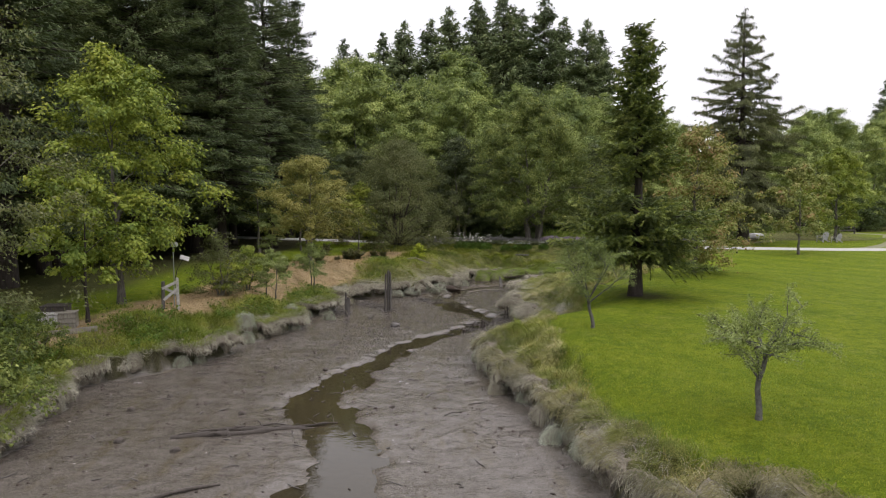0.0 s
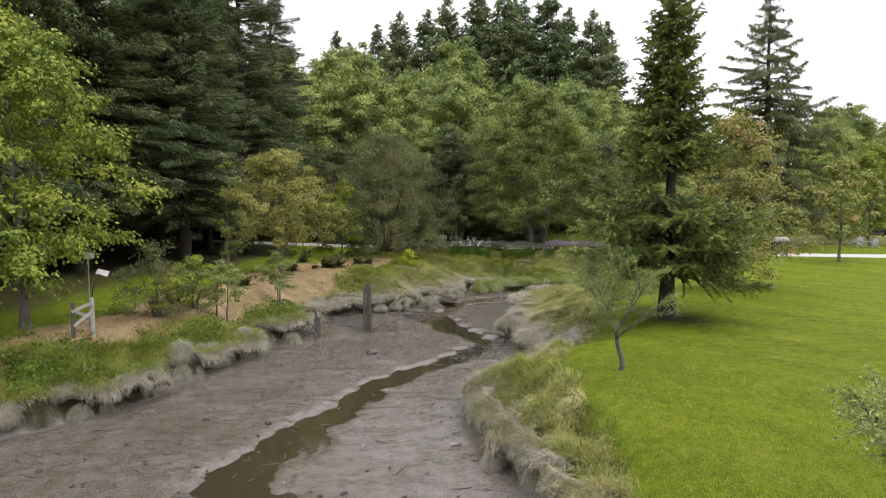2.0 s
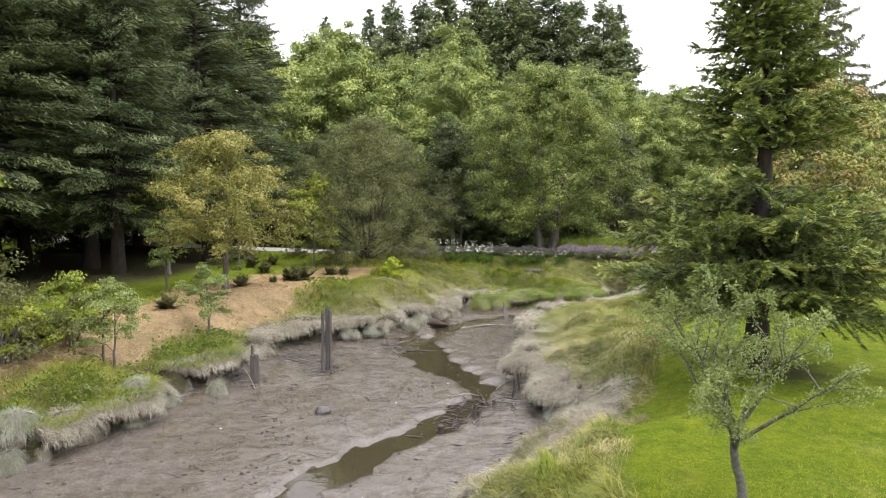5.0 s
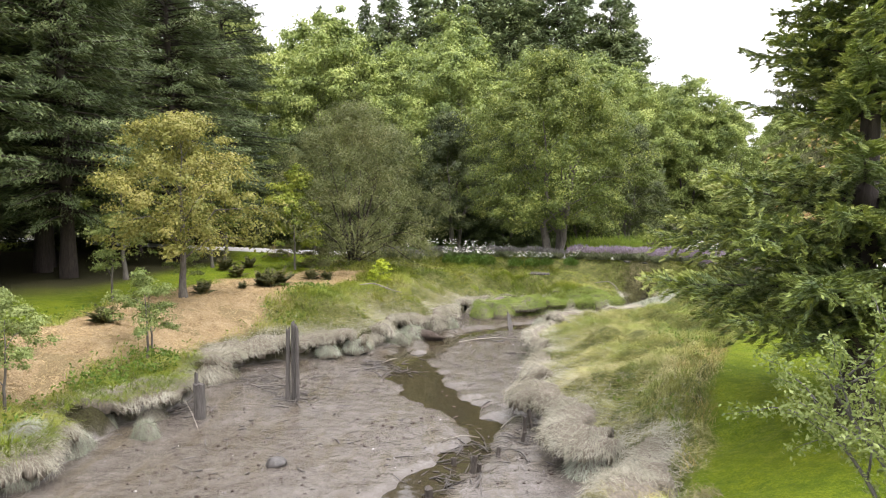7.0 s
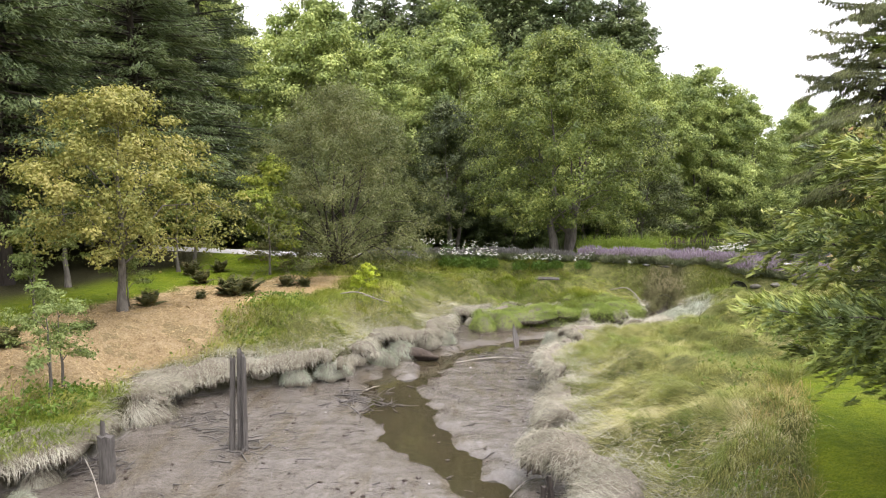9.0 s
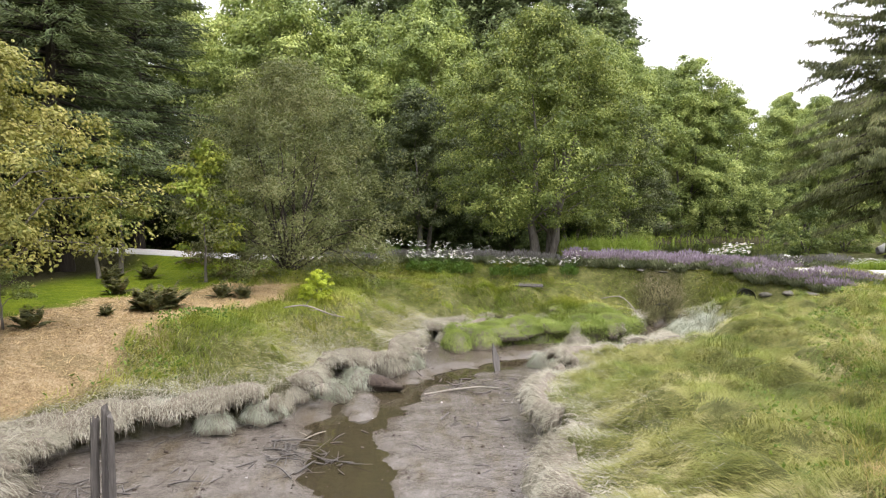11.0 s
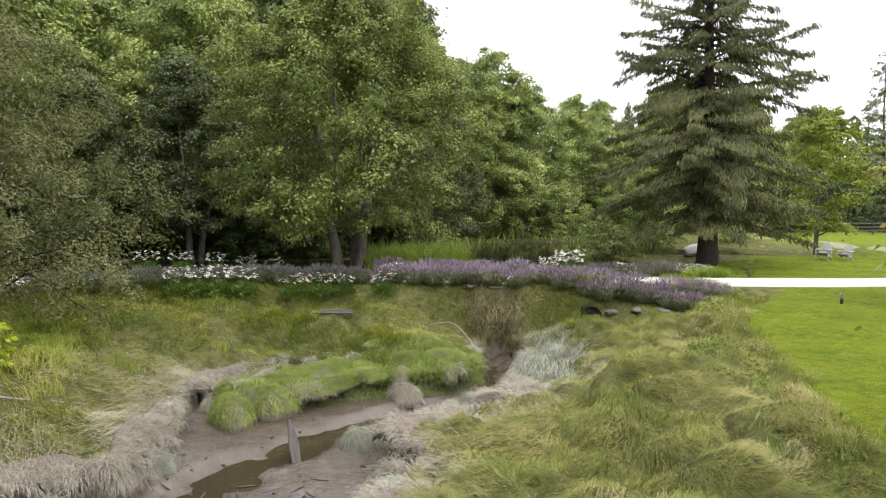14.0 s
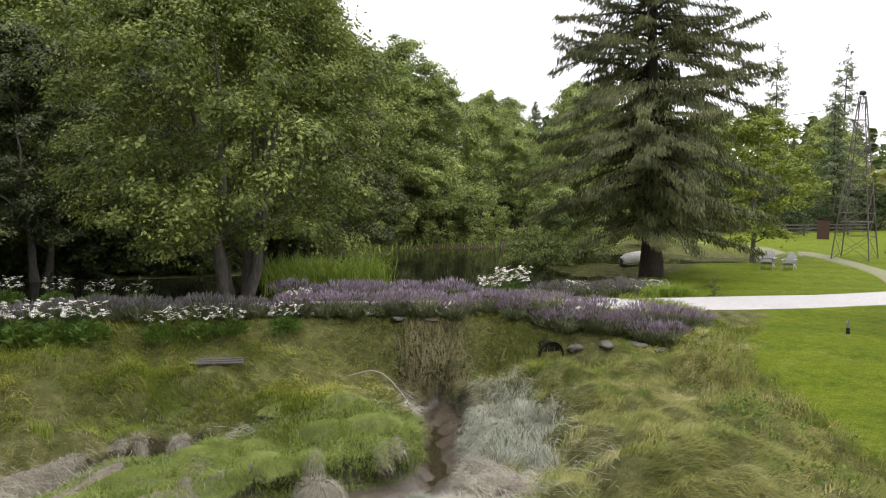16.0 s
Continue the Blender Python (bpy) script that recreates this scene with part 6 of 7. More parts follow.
x, y = scatter((12, 60, 40, 76), 5000, lambda x, y, d, m: smooth(np.abs(signed(x, y, POND) - 1.4), 1.5, 0.3) * (y > 66), 23)
blades("far_reeds", x, y, 0.5 + 0.5 * rs.rand(len(x)), rs.rand(len(x)) * 6.28, 1.3, 0.8, 0.05, M_REED, 24, "light green reeds along the far pond edge", "reeds", bury=0.1)
x, y = scatter((17, 45.2, 21, 48), 9000, lambda x, y, d, m: in_patch(x, y, [(17.6, 46.9), (18.8, 46.0), (19.6, 45.8), (19.8, 46.6), (18.4, 47.4)]), 25)
blades("ornamental_grass", x, y, 0.5 + 0.3 * rs.rand(len(x)), rs.rand(len(x)) * 6.28, 1.2, 0.3, 0.018, M_REED, 26, "fresh green clump of long-leaved grass beside the drive", "grass")

# ---- tussocks along the creek ----
def tussock(seed, mat, label, blades_n=1700, droop=1.0, long=1.0, loose=0.35, wide=0.0028):
    """A rounded cushion with long blades combed outwards and hanging over its rim."""
    r = np.random.RandomState(seed)
    thing = new("sedge_tussock")
    rings, sides = 9, 22
    a = np.arange(sides) * 2 * np.pi / sides
    v = [(0, 0, 0.36)]
    edge = 0.5 + 0.09 * np.sin(2 * a + seed) + 0.06 * np.sin(3 * a + 2 * seed) + 0.04 * np.sin(5 * a + seed)
    for k in range(1, rings + 1):
        t = k / rings
        rad = edge * np.sin(t * np.pi * 0.60) / np.sin(0.60 * np.pi) * (1.06 if t < 0.85 else 1.0)
        z = 0.36 * np.cos(t * np.pi * 0.78) + 0.05 * np.sin(3 * a + 5 * t + seed) * t
        v += [(rad[i] * np.cos(a[i]), rad[i] * np.sin(a[i]), z[i]) for i in range(sides)]
    tri = [(0, 1 + i, 1 + (i + 1) % sides) for i in range(sides)]
    for k in range(rings - 1):
        for i in range(sides):
            p, q = 1 + k * sides + i, 1 + k * sides + (i + 1) % sides
            tri += [(p, p + sides, q + sides), (p, q + sides, q)]
    v = [(a * 0.84, b * 0.84, c * 0.9) for a, b, c in v]
    part("cushion", raw_mesh("cushion", v, tri, [M_THATCH]), M_THATCH, thing)
    n = blades_n
    a = r.rand(n) * 6.28
    q = r.rand(n) ** 0.6
    e = np.interp(a, np.append(np.arange(sides) * 2 * np.pi / sides, 6.2832), np.append(edge, edge[0]))
    rad = e * np.sin(q * np.pi * 0.42)
    z = 0.36 * np.cos(q * np.pi * 0.5) + 0.01
    p0 = np.stack([np.cos(a) * rad, np.sin(a) * rad, z], 1)
    h = a + r.randn(n) * loose + 0.9 * np.sin(seed)
    u = np.stack([np.cos(h), np.sin(h), 0 * h], 1)
    up = np.array([0, 0, 1.0])
    ln = (long * (0.20 + 0.24 * r.rand(n)))[:, None]
    s0, s1 = (0.35 - 1.1 * q + 0.2 * r.randn(n))[:, None], (-0.35 - 1.05 * q * droop + 0.25 * r.randn(n))[:, None]
    p1 = p0 + 0.5 * ln * (u * np.cos(s0) + up * np.sin(s0))
    p2 = p1 + 0.5 * ln * (u * np.cos(s1) + up * np.sin(s1))
    w = np.stack([-np.sin(h), np.cos(h), 0.3 * r.randn(n)], 1) * wide
    vv = np.stack([p0 - w, p0 + w, p1 + w * 0.8, p1 - w * 0.8, p2], 1).reshape(-1, 3)
    k = np.arange(n)[:, None] * 5
    ff = np.concatenate([k + np.array([[0, 1, 2]]), k + np.array([[0, 2, 3]]), k + np.array([[3, 2, 4]])], 1).reshape(-1, 3)
    tagged(part("foliage", raw_mesh("foliage", vv, ff, [mat]), mat, thing), kind="stuff")
    return tagged(thing, label, "sedge tussock", "sedge tussocks on the bank")


TUSSOCKS = [tussock(k, M_SEDGE, "pale dry sedge tussock hanging over the mud bank") for k in range(4)] + \
           [tussock(9, M_SILVER, "silvery grey sedge tussock on the mud bank", 1700, loose=0.8), tussock(10, M_HUMMOCK, "green-topped grass tussock on the bank", 2800, 0.7, 0.5, 1.6, 0.0035)]


def set_tussock(kind, x, y, turn, sx, sy, sz, z=None):
    made = copy_thing(TUSSOCKS[kind], Matrix())
    z = ground_z(x, y) if z is None else z
    made.matrix_basis = Matrix.Translation((x, y, z)) @ Matrix.Rotation(turn, 4, "Z") @ Matrix.Diagonal((sx, sy, sz, 1))
    return made


rt = random.Random(12)
along = np.concatenate([[0], np.cumsum(np.linalg.norm(np.diff(CREEK, axis=0), axis=1))])
s = 0.0
while s < along[-1]:
    s += rt.uniform(0.8, 3.4)
    x, y = np.interp(s, along, CREEK[:, 0]), np.interp(s, along, CREEK[:, 1])
    x2, y2 = np.interp(s + 0.2, along, CREEK[:, 0]), np.interp(s + 0.2, along, CREEK[:, 1])
    out = np.array([-(y2 - y), x2 - x]) / max(1e-6, math.hypot(x2 - x, y2 - y))
    if y < 8.0 or (x > 6.8 and y > 40 and (y > 41.8 or rt.random() < 0.8)):
        continue
    k = rt.choice((0, 1, 2, 3, 0, 1, 4, 4 if x < 0 else 5))
    # find the lip: step outwards until the bank top is reached
    for step in range(14):
        px, py = x + out[0] * (step * 0.09 - 0.4), y + out[1] * (step * 0.09 - 0.4)
        if look_up(gd, np.array(px), np.array(py)) > 0.22:
            break
    sx = rt.uniform(0.40, 0.85) * (0.62 if y > 39.5 else 1)
    set_tussock(k, px, py, math.atan2(y2 - y, x2 - x) + rt.uniform(-0.3, 0.3), sx, rt.uniform(0.6, 1.0) * min(1.0, sx), rt.uniform(0.5, 0.8) * (0.8 if y > 39.5 else 1), 0.46 + rt.uniform(-0.14, 0.12))
    if rt.random() < 0.30:
        set_tussock(rt.choice((0, 1, 4)), px - out[0] * rt.uniform(0.3, 0.6), py - out[1] * rt.uniform(0.3, 0.6), rt.uniform(0, 6), rt.uniform(0.45, 0.8), rt.uniform(0.45, 0.7), rt.uniform(0.6, 0.95), 0.16)
for kind, x, y, sx in ((4, -4.7, 27.1, 0.45), (4, 4.6, 38.9, 0.7), (4, 5.2, 39.1, 0.6), (4, 6.0, 39.5, 0.8), (4, 6.7, 39.9, 0.6), (4, 7.3, 40.2, 0.6), (4, 3.6, 25.6, 1.25), (4, 4.0, 24.6, 1.0), (4, 3.4, 26.6, 0.9),
                        (4, -6.9, 22.9, 0.9), (4, -5.9, 25.4, 0.8), (4, -0.6, 36.4, 0.8), (4, -0.1, 37.4, 0.9), (0, 0.6, 38.3, 0.9), (4, 1.2, 38.9, 0.8)):
    set_tussock(kind, x, y, x * 3 + y, sx, sx * 0.85, 0.9, max(0.12, ground_z(x, y) - 0.12))
# smaller grey tussocks crowding the low banks near the start
s = 0.0
while s < along[-1]:
    s += rt.uniform(0.45, 1.3)
    x, y = np.interp(s, along, CREEK[:, 0]), np.interp(s, along, CREEK[:, 1])
    if not 9 < y < (22 if x > 0 else 28):
        continue
    for step in range(16):
        px = x + (0.08 * step - 0.5) * (1 if x > 0 else -1)
        if look_up(gd, np.array(px), np.array(y)) > 0.12:
            break
    g = rt.uniform(0.28, 0.6)
    set_tussock(rt.choice((0, 2, 3, 4, 4)), px, y, rt.uniform(0, 6), g, g * rt.uniform(0.75, 1.0), rt.uniform(0.5, 0.9), rt.uniform(0.18, 0.5))
# pale cushions crowding the west bank and green ones over the hummock
WEST = curve_through([(-2.4, 34.1), (-1.5, 34.6), (-1.1, 35.8), (-0.8, 37.3), (0.5, 38.2), (0.9, 39.6), (1.3, 41.2), (1.9, 42.9), (3.4, 43.8), (4.8, 44.0)], 8)
for k in range(0, len(WEST), 6):
    x, y = WEST[k][0] + rt.uniform(-0.35, 0.15), WEST[k][1] + rt.uniform(-0.2, 0.3)
    g = rt.uniform(0.45, 0.8) * (0.8 if y > 42 else 1)
    set_tussock(rt.choice((0, 1, 2, 3, 4)), x, y, rt.uniform(0, 6), g, g * rt.uniform(0.7, 0.95), rt.uniform(0.6, 0.85), rt.uniform(0.2, 0.42))
    if k % 4 == 1:
        set_tussock(rt.choice((0, 2, 3)), x - rt.uniform(0.5, 0.9), y + rt.uniform(0.1, 0.6), rt.uniform(0, 6), g, g * 0.8, 0.7, ground_z(x - 0.7, y + 0.3) - 0.12)
for x, y, g in ((2.4, 40.75, 0.9), (3.1, 41.05, 1.0), (3.8, 41.4, 1.0), (4.6, 41.6, 0.95), (5.4, 41.9, 1.0), (6.2, 42.0, 0.9), (2.6, 41.7, 1.0), (3.5, 42.1, 1.0), (4.5, 42.4, 1.0), (5.5, 42.7, 1.05), (6.6, 42.6, 1.0), (7.4, 42.4, 0.8),
                (7.2, 43.3, 0.8), (3.3, 42.8, 0.8), (6.1, 43.5, 0.8)):
    low = ground_z(x + 0.1, y + 0.22) < 0.4
    set_tussock(5, x + 0.1, y + 0.22, x * 5 + y, g * rt.uniform(0.8, 1.3), g * rt.uniform(0.75, 1.15), rt.uniform(0.9, 1.2) if low else rt.uniform(0.3, 0.55), ground_z(x + 0.1, y + 0.22) + (0.12 if low else -0.05))
for k, ob in enumerate(TUSSOCKS):
    x, y = ((-6.4, 23.6), (-4.9, 31.2), (2.3, 22.4), (3.1, 29.6), (9.6, 41.6), (4.9, 42.9))[k]
    ob.matrix_basis = Matrix.Translation((x, y, ground_z(x, y) - 0.1))

# ---- litter on the mud ----
rm = np.random.RandomState(31)


def mud_places(n, seed, edge=0.0):
    return scatter((-9, 9, 7, 42), n, lambda x, y, d, m: (d < -0.15) * (0.35 + 0.65 * smooth(fbm(x, y, 2.2, 99), 0.4, 0.62)) * np.where(edge > 0, smooth(d, -2.0, -0.2), 1.0), seed)


x, y = mud_places(1600, 41)
paths = []
for px, py in zip(x, y):
    a, ln = rm.rand() * 6.28, 0.06 + 0.34 * rm.rand() ** 2.2
    q = np.linspace(-0.5, 0.5, 4)
    b = rm.randn() * 0.25
    lx, ly = px + np.cos(a) * q * ln - np.sin(a) * b * q * q * ln, py + np.sin(a) * q * ln + np.cos(a) * b * q * q * ln
    paths.append((np.stack([lx, ly, np.maximum(height_at(lx, ly), 0.0) + 0.008 + 0.03 * rm.rand() * (q + 0.5)], 1), np.array([0.7, 1, 0.8, 0.35]) * (0.005 + 0.012 * rm.rand())))
tagged(new("mud_twigs", tube_mesh("mud_twigs", paths, M_WOOD_GREY, 4)), "twigs and sticks stranded on the mud", "twigs", kind="stuff")


def lumps_mesh(name, x, y, size, mat, seed, sink=0.35):
    """Small uneven stones and clods."""
    r = np.random.RandomState(seed)
    base = np.array([(1, 0, 0), (-1, 0, 0), (0, 1, 0), (0, -1, 0), (0, 0, 1), (0, 0, -1)], float)
    tri = np.array([(0, 2, 4), (2, 1, 4), (1, 3, 4), (3, 0, 4), (2, 0, 5), (1, 2, 5), (3, 1, 5), (0, 3, 5)])
    n = len(x)
    c = np.stack([x, y, np.maximum(height_at(x, y), -0.02) + size * (0.5 - sink)], 1)
    s = size[:, None, None] * (0.6 + 0.8 * r.rand(n, 1, 3)) * [1, 1, 0.6]
    a = r.rand(n) * 6.28
    v = base[None] * s * (0.75 + 0.5 * r.rand(n, 6, 1))
    v = np.stack([v[..., 0] * np.cos(a)[:, None] - v[..., 1] * np.sin(a)[:, None], v[..., 0] * np.sin(a)[:, None] + v[..., 1] * np.cos(a)[:, None], v[..., 2]], 2) + c[:, None]
    f = (tri[None] + np.arange(n)[:, None, None] * 6).reshape(-1, 3)
    return raw_mesh(name, v.reshape(-1, 3), f, [mat])


x, y = mud_places(16000, 43)
tagged(new("mud_clods", lumps_mesh("mud_clods", x, y, 0.008 + 0.036 * rm.rand(len(x)) ** 5, M_EARTH, 44)), "dark clods and leaf litter on the mud", "clods", kind="stuff")
x, y = mud_places(220, 45)
M_SHELL = plain("pale_shell", (0.28, 0.265, 0.23), (0.5, 0.48, 0.44), 30, 0.5, 0.2, 0.003)
tagged(new("pale_pebbles", lumps_mesh("pale_pebbles", x, y, 0.010 + 0.022 * rm.rand(len(x)) ** 2, M_SHELL, 46)), "pale pebbles and shells on the mud", "pebbles", kind="stuff")
x, y = scatter((-10.5, 17, -2, 43.5), 75000, lambda x, y, d, m: m["straw"], 47)
M_STRAW = leafy("straw", [(0.324, 0.221, 0.106), (0.457, 0.327, 0.167), (0.590, 0.441, 0.243), (0.685, 0.538, 0.319)], 0.7, 0.1, 1.5)
blades("straw_mulch", x, y, 0.08 + 0.14 * rm.rand(len(x)), rm.rand(len(x)) * 6.28, 0.15, -0.1, 0.012, M_STRAW, 48, "loose golden straw mulch on the bed", "straw", bury=-0.01)


def branch(name, pts, radii, mat, label, category="branch", twigs=0, seed=0, base=None):
    """A fallen branch with side twigs."""
    r = np.random.RandomState(seed)
    thing = new(name)
    pts = np.array(pts, float)
    pts[:, 2] += np.maximum(height_at(pts[:, 0], pts[:, 1]), 0)
    fine = curve_through(pts, 4)
    rad = np.interp(np.linspace(0, 1, len(fine)), np.linspace(0, 1, len(radii)), radii) * (1 + 0.15 * r.randn(len(fine)))
    part("stem", tube_mesh("stem", [(fine, rad)], mat, 7), mat, thing)
    for k in range(twigs):
        i = r.randint(2, len(fine) - 1)
        d = unit(r.randn(3) * [1, 1, 0.5] + [0, 0, 0.25])
        ln = 0.15 + 0.3 * r.rand()
        seg = [fine[i], fine[i] + d * ln * 0.5 + r.randn(3) * 0.02, fine[i] + d * ln]
        part("twig", tube_mesh("twig", [(seg, [rad[i] * 0.5, rad[i] * 0.35, 0.003])], mat, 5), mat, thing)
    return tagged(thing, label, category)


x, y = [], []
for cx, cy, w, n in ((-0.7, 33.0, 0.7, 60), (-2.4, 29.9, 0.5, 40), (1.7, 26.6, 0.7, 50), (1.2, 25.3, 0.4, 30), (2.5, 27.3, 0.5, 30), (2.6, 36.9, 0.8, 30), (-3.6, 31.2, 0.8, 40), (-4.6, 28.9, 0.5, 40)):
    x += list(cx + w * rm.randn(n) * 0.6)
    y += list(cy + w * rm.randn(n) * 0.6)
paths = []
for px, py in zip(x, y):
    a, ln = rm.rand() * 6.28, 0.12 + 0.4 * rm.rand() ** 1.5
    q = np.linspace(-0.5, 0.5, 4)
    lx, ly = px + np.cos(a) * q * ln, py + np.sin(a) * q * ln + 0.1 * ln * q * q
    paths.append((np.stack([lx, ly, np.maximum(height_at(lx, ly), 0.0) + 0.012 + 0.09 * rm.rand() * (q + 0.5)], 1), np.array([0.8, 1, 0.7, 0.3]) * (0.006 + 0.012 * rm.rand())))
tagged(new("twig_heaps", tube_mesh("twig_heaps", paths, M_WOOD_GREY, 4)), "heaps of dark twigs caught beside the water", "twigs", kind="stuff")
M_LOG = plain("wet_dark_wood", (0.03, 0.025, 0.02), (0.12, 0.10, 0.085), 10, 0.75, 0.9, 0.03, stretch=(4, 4, 1))
M_PALE_WOOD = plain("bleached_wood", (0.17, 0.15, 0.12), (0.36, 0.33, 0.28), 12, 0.8, 0.6, 0.01, stretch=(3, 3, 0.5))
branch("fallen_log", [(-5.6, 13.3, 0.0), (-4.9, 13.45, 0.02), (-4.2, 13.55, 0.01), (-3.4, 13.85, 0.01), (-2.8, 14.1, -0.02)], [0.05, 0.075, 0.06, 0.065, 0.03], M_LOG, "cracked dark log half sunk in the mud", "log", 6, 1)
branch("fallen_log", [(-5.2, 13.75, 0.0), (-4.4, 13.8, 0.02), (-3.3, 14.15, -0.01)], [0.03, 0.05, 0.03], M_LOG, "cracked dark log half sunk in the mud", "log", 5, 2)
for k in range(9):
    x, y, a = -5.3 + 0.33 * k, 13.5 + 0.09 * k + 0.16 * math.sin(2.7 * k), 0.25 + 0.25 * math.sin(1.9 * k)
    branch("rotten_slat", [(x - 0.3 * math.cos(a), y - 0.3 * math.sin(a), 0.01), (x, y, 0.035), (x + 0.35 * math.cos(a), y + 0.35 * math.sin(a), 0.01)], [0.014, 0.026, 0.012], M_LOG, "splinter of rotten wood beside the sunken log", "wood", 1, 40 + k)
branch("fallen_branch", [(-4.9, 10.4, 0.01), (-4.3, 10.75, 0.04), (-3.8, 11.0, 0.01)], [0.035, 0.04, 0.02], M_LOG, "dark branch lying on the mud", "branch", 1, 3)
branch("driftwood_branch", [(1.5, 36.6, 0.03), (2.2, 36.65, 0.06), (2.8, 36.85, 0.05), (3.3, 36.8, 0.03)], [0.022, 0.028, 0.022, 0.012], M_PALE_WOOD, "bleached driftwood branch lying in the shallow stream", "branch", 1, 4)
for k, (x, y, a, ln) in enumerate(((-0.9, 33.6, 0.3, 0.8), (-0.6, 34.0, 0.9, 0.6), (-1.0, 32.9, -0.5, 0.7), (-0.5, 32.5, 1.2, 0.6), (-0.9, 32.2, 2.4, 0.7), (-2.2, 31.7, 0.2, 0.5), (1.4, 27.3, 0.4, 0.7), (1.7, 26.9, 2.2, 0.5),
                                    (2.4, 26.2, 1.9, 0.6), (0.9, 24.9, 0.3, 0.45), (1.6, 25.2, 1.4, 0.5), (2.4, 28.2, 0.7, 0.55), (-0.3, 16.2, 1.0, 0.4), (0.2, 14.6, 0.2, 0.35), (-3.2, 30.2, 2.8, 0.5), (1.9, 34.8, 1.1, 0.4))):
    dx, dy = math.cos(a) * ln / 2, math.sin(a) * ln / 2
    branch("driftwood_stick", [(x - dx, y - dy, 0.02), (x + 0.03, y, 0.06), (x + dx, y + dy, 0.03)], [0.013, 0.016, 0.007], M_PALE_WOOD if k % 5 == 1 else M_WOOD_GREY, "weathered driftwood stick stranded on the mud", "stick", k % 3, 10 + k)
branch("dead_branch", [(-2.1, 38.7, 0.25), (-1.6, 39.0, 0.36), (-1.0, 39.1, 0.34), (-0.6, 39.2, 0.25)], [0.015, 0.026, 0.022, 0.012], M_PALE_WOOD, "bleached dead branch lying on the grassy bank", "branch", 6, 31)
branch("dead_branch", [(9.0, 43.6, 0.25), (8.5, 44.4, 0.34), (7.8, 44.7, 0.28)], [0.012, 0.02, 0.012], M_PALE_WOOD, "thin pale branch lying on the grass", "branch", 1, 32)


# ---- posts and stumps in the creek ----
def rough_post(name, w, d, h, seed, mat):
    """A weathered timber with a split, uneven top."""
    r = np.random.RandomState(seed)
    bm = bmesh.new()
    n, rings = 10, 9
    vs = []
    for k in range(rings):
        t = k / (rings - 1)
        for i in range(n):
            a = 2 * np.pi * i / n
            s = 1 + 0.10 * math.sin(3 * a + seed) + 0.05 * r.randn()
            z = -0.25 + (h + 0.25) * t + (0.10 * h * (r.rand() - 0.4) if k == rings - 1 else 0)
            c, e = math.cos(a), math.sin(a)
            q = max(abs(c), abs(e)) ** 0.6
            vs.append(bm.verts.new((w / 2 * s * c / q * (1 - 0.12 * t) + 0.02 * t * math.sin(seed), d / 2 * s * e / q * (1 - 0.12 * t), z)))
    for k in range(rings - 1):
        for i in range(n):
            bm.faces.new((vs[k * n + i], vs[k * n + (i + 1) % n], vs[(k + 1) * n + (i + 1) % n], vs[(k + 1) * n + i]))
    bm.faces.new(vs[-n:])
    return bm


mooring = new("mooring_post")
mooring.location = (-2.5, 29.75, 0.05)
for k, (dx, dy, w, d, h) in enumerate(((-0.12, 0.0, 0.095, 0.12, 1.70), (0.005, 0.04, 0.085, 0.11, 1.78), (0.12, -0.01, 0.085, 0.11, 1.75))):
    p = part("timber", rough_post("timber", w, d, h, 51 + k, M_WOOD_GREY), M_WOOD_GREY, mooring)
    p.location = (dx, dy, 0)
    p.rotation_euler = (radians(0.8 * (k - 1)), radians(0.7 - k * 0.8), radians(20 * k))
tagged(mooring, "three weathered grey timbers standing together in the mud", "post")
stump = new("old_pile")
stump.location = (-4.1, 28.3, 0.12)
part("timber", rough_post("timber", 0.24, 0.22, 0.72, 61, M_WOOD_GREY), M_WOOD_GREY, stump)
shard = part("splinter", rough_post("splinter", 0.08, 0.07, 0.95, 62, M_WOOD_GREY), M_WOOD_GREY, stump)
shard.location = (-0.07, 0.03, 0)
tagged(stump, "broken grey timber pile leaning at the bank", "post")
leaning = branch("leaning_stick", [(-3.95, 27.75, 0.0), (-4.15, 27.95, 0.25), (-4.35, 28.1, 0.45)], [0.010, 0.010, 0.006], M_PALE_WOOD, "thin bleached stick leaning on the bank", "stick", 0, 33)
for k, (x, y, h, w) in enumerate(((1.5, 25.6, 0.30, 0.11), (1.62, 25.72, 0.16, 0.09), (0.8, 24.8, 0.16, 0.15), (2.6, 27.35, 0.34, 0.08), (2.75, 27.5, 0.42, 0.09), (2.0, 26.3, 0.16, 0.08), (1.2, 26.1, 0.14, 0.10), (2.5, 26.9, 0.2, 0.07))):
    ob = new("post_stub")
    ob.location = (x, y, max(0, ground_z(x, y)))
    ob.rotation_euler = (radians(6 * math.sin(k * 2.1)), radians(8 * math.cos(k * 1.7)), k)
    part("timber", rough_post("timber", w, w * 0.9, h, 70 + k, M_LOG), M_LOG, ob)
    tagged(ob, "dark rotten post stub sticking out of the mud", "post stub", "post stubs in the creek")
plank = new("grey_plank")
plank.location, plank.rotation_euler = (3.45, 38.75, 0.02), (radians(-35), radians(8), radians(20))
bm = bmesh.new()
o = [(-0.09, 0), (0.07, 0), (0.10, 0.35), (0.05, 0.62), (-0.02, 0.82), (-0.07, 0.55), (-0.10, 0.3)]
face = bm.faces.new([bm.verts.new((a, 0, b)) for a, b in o])
ext = bmesh.ops.extrude_face_region(bm, geom=[face])["geom"]
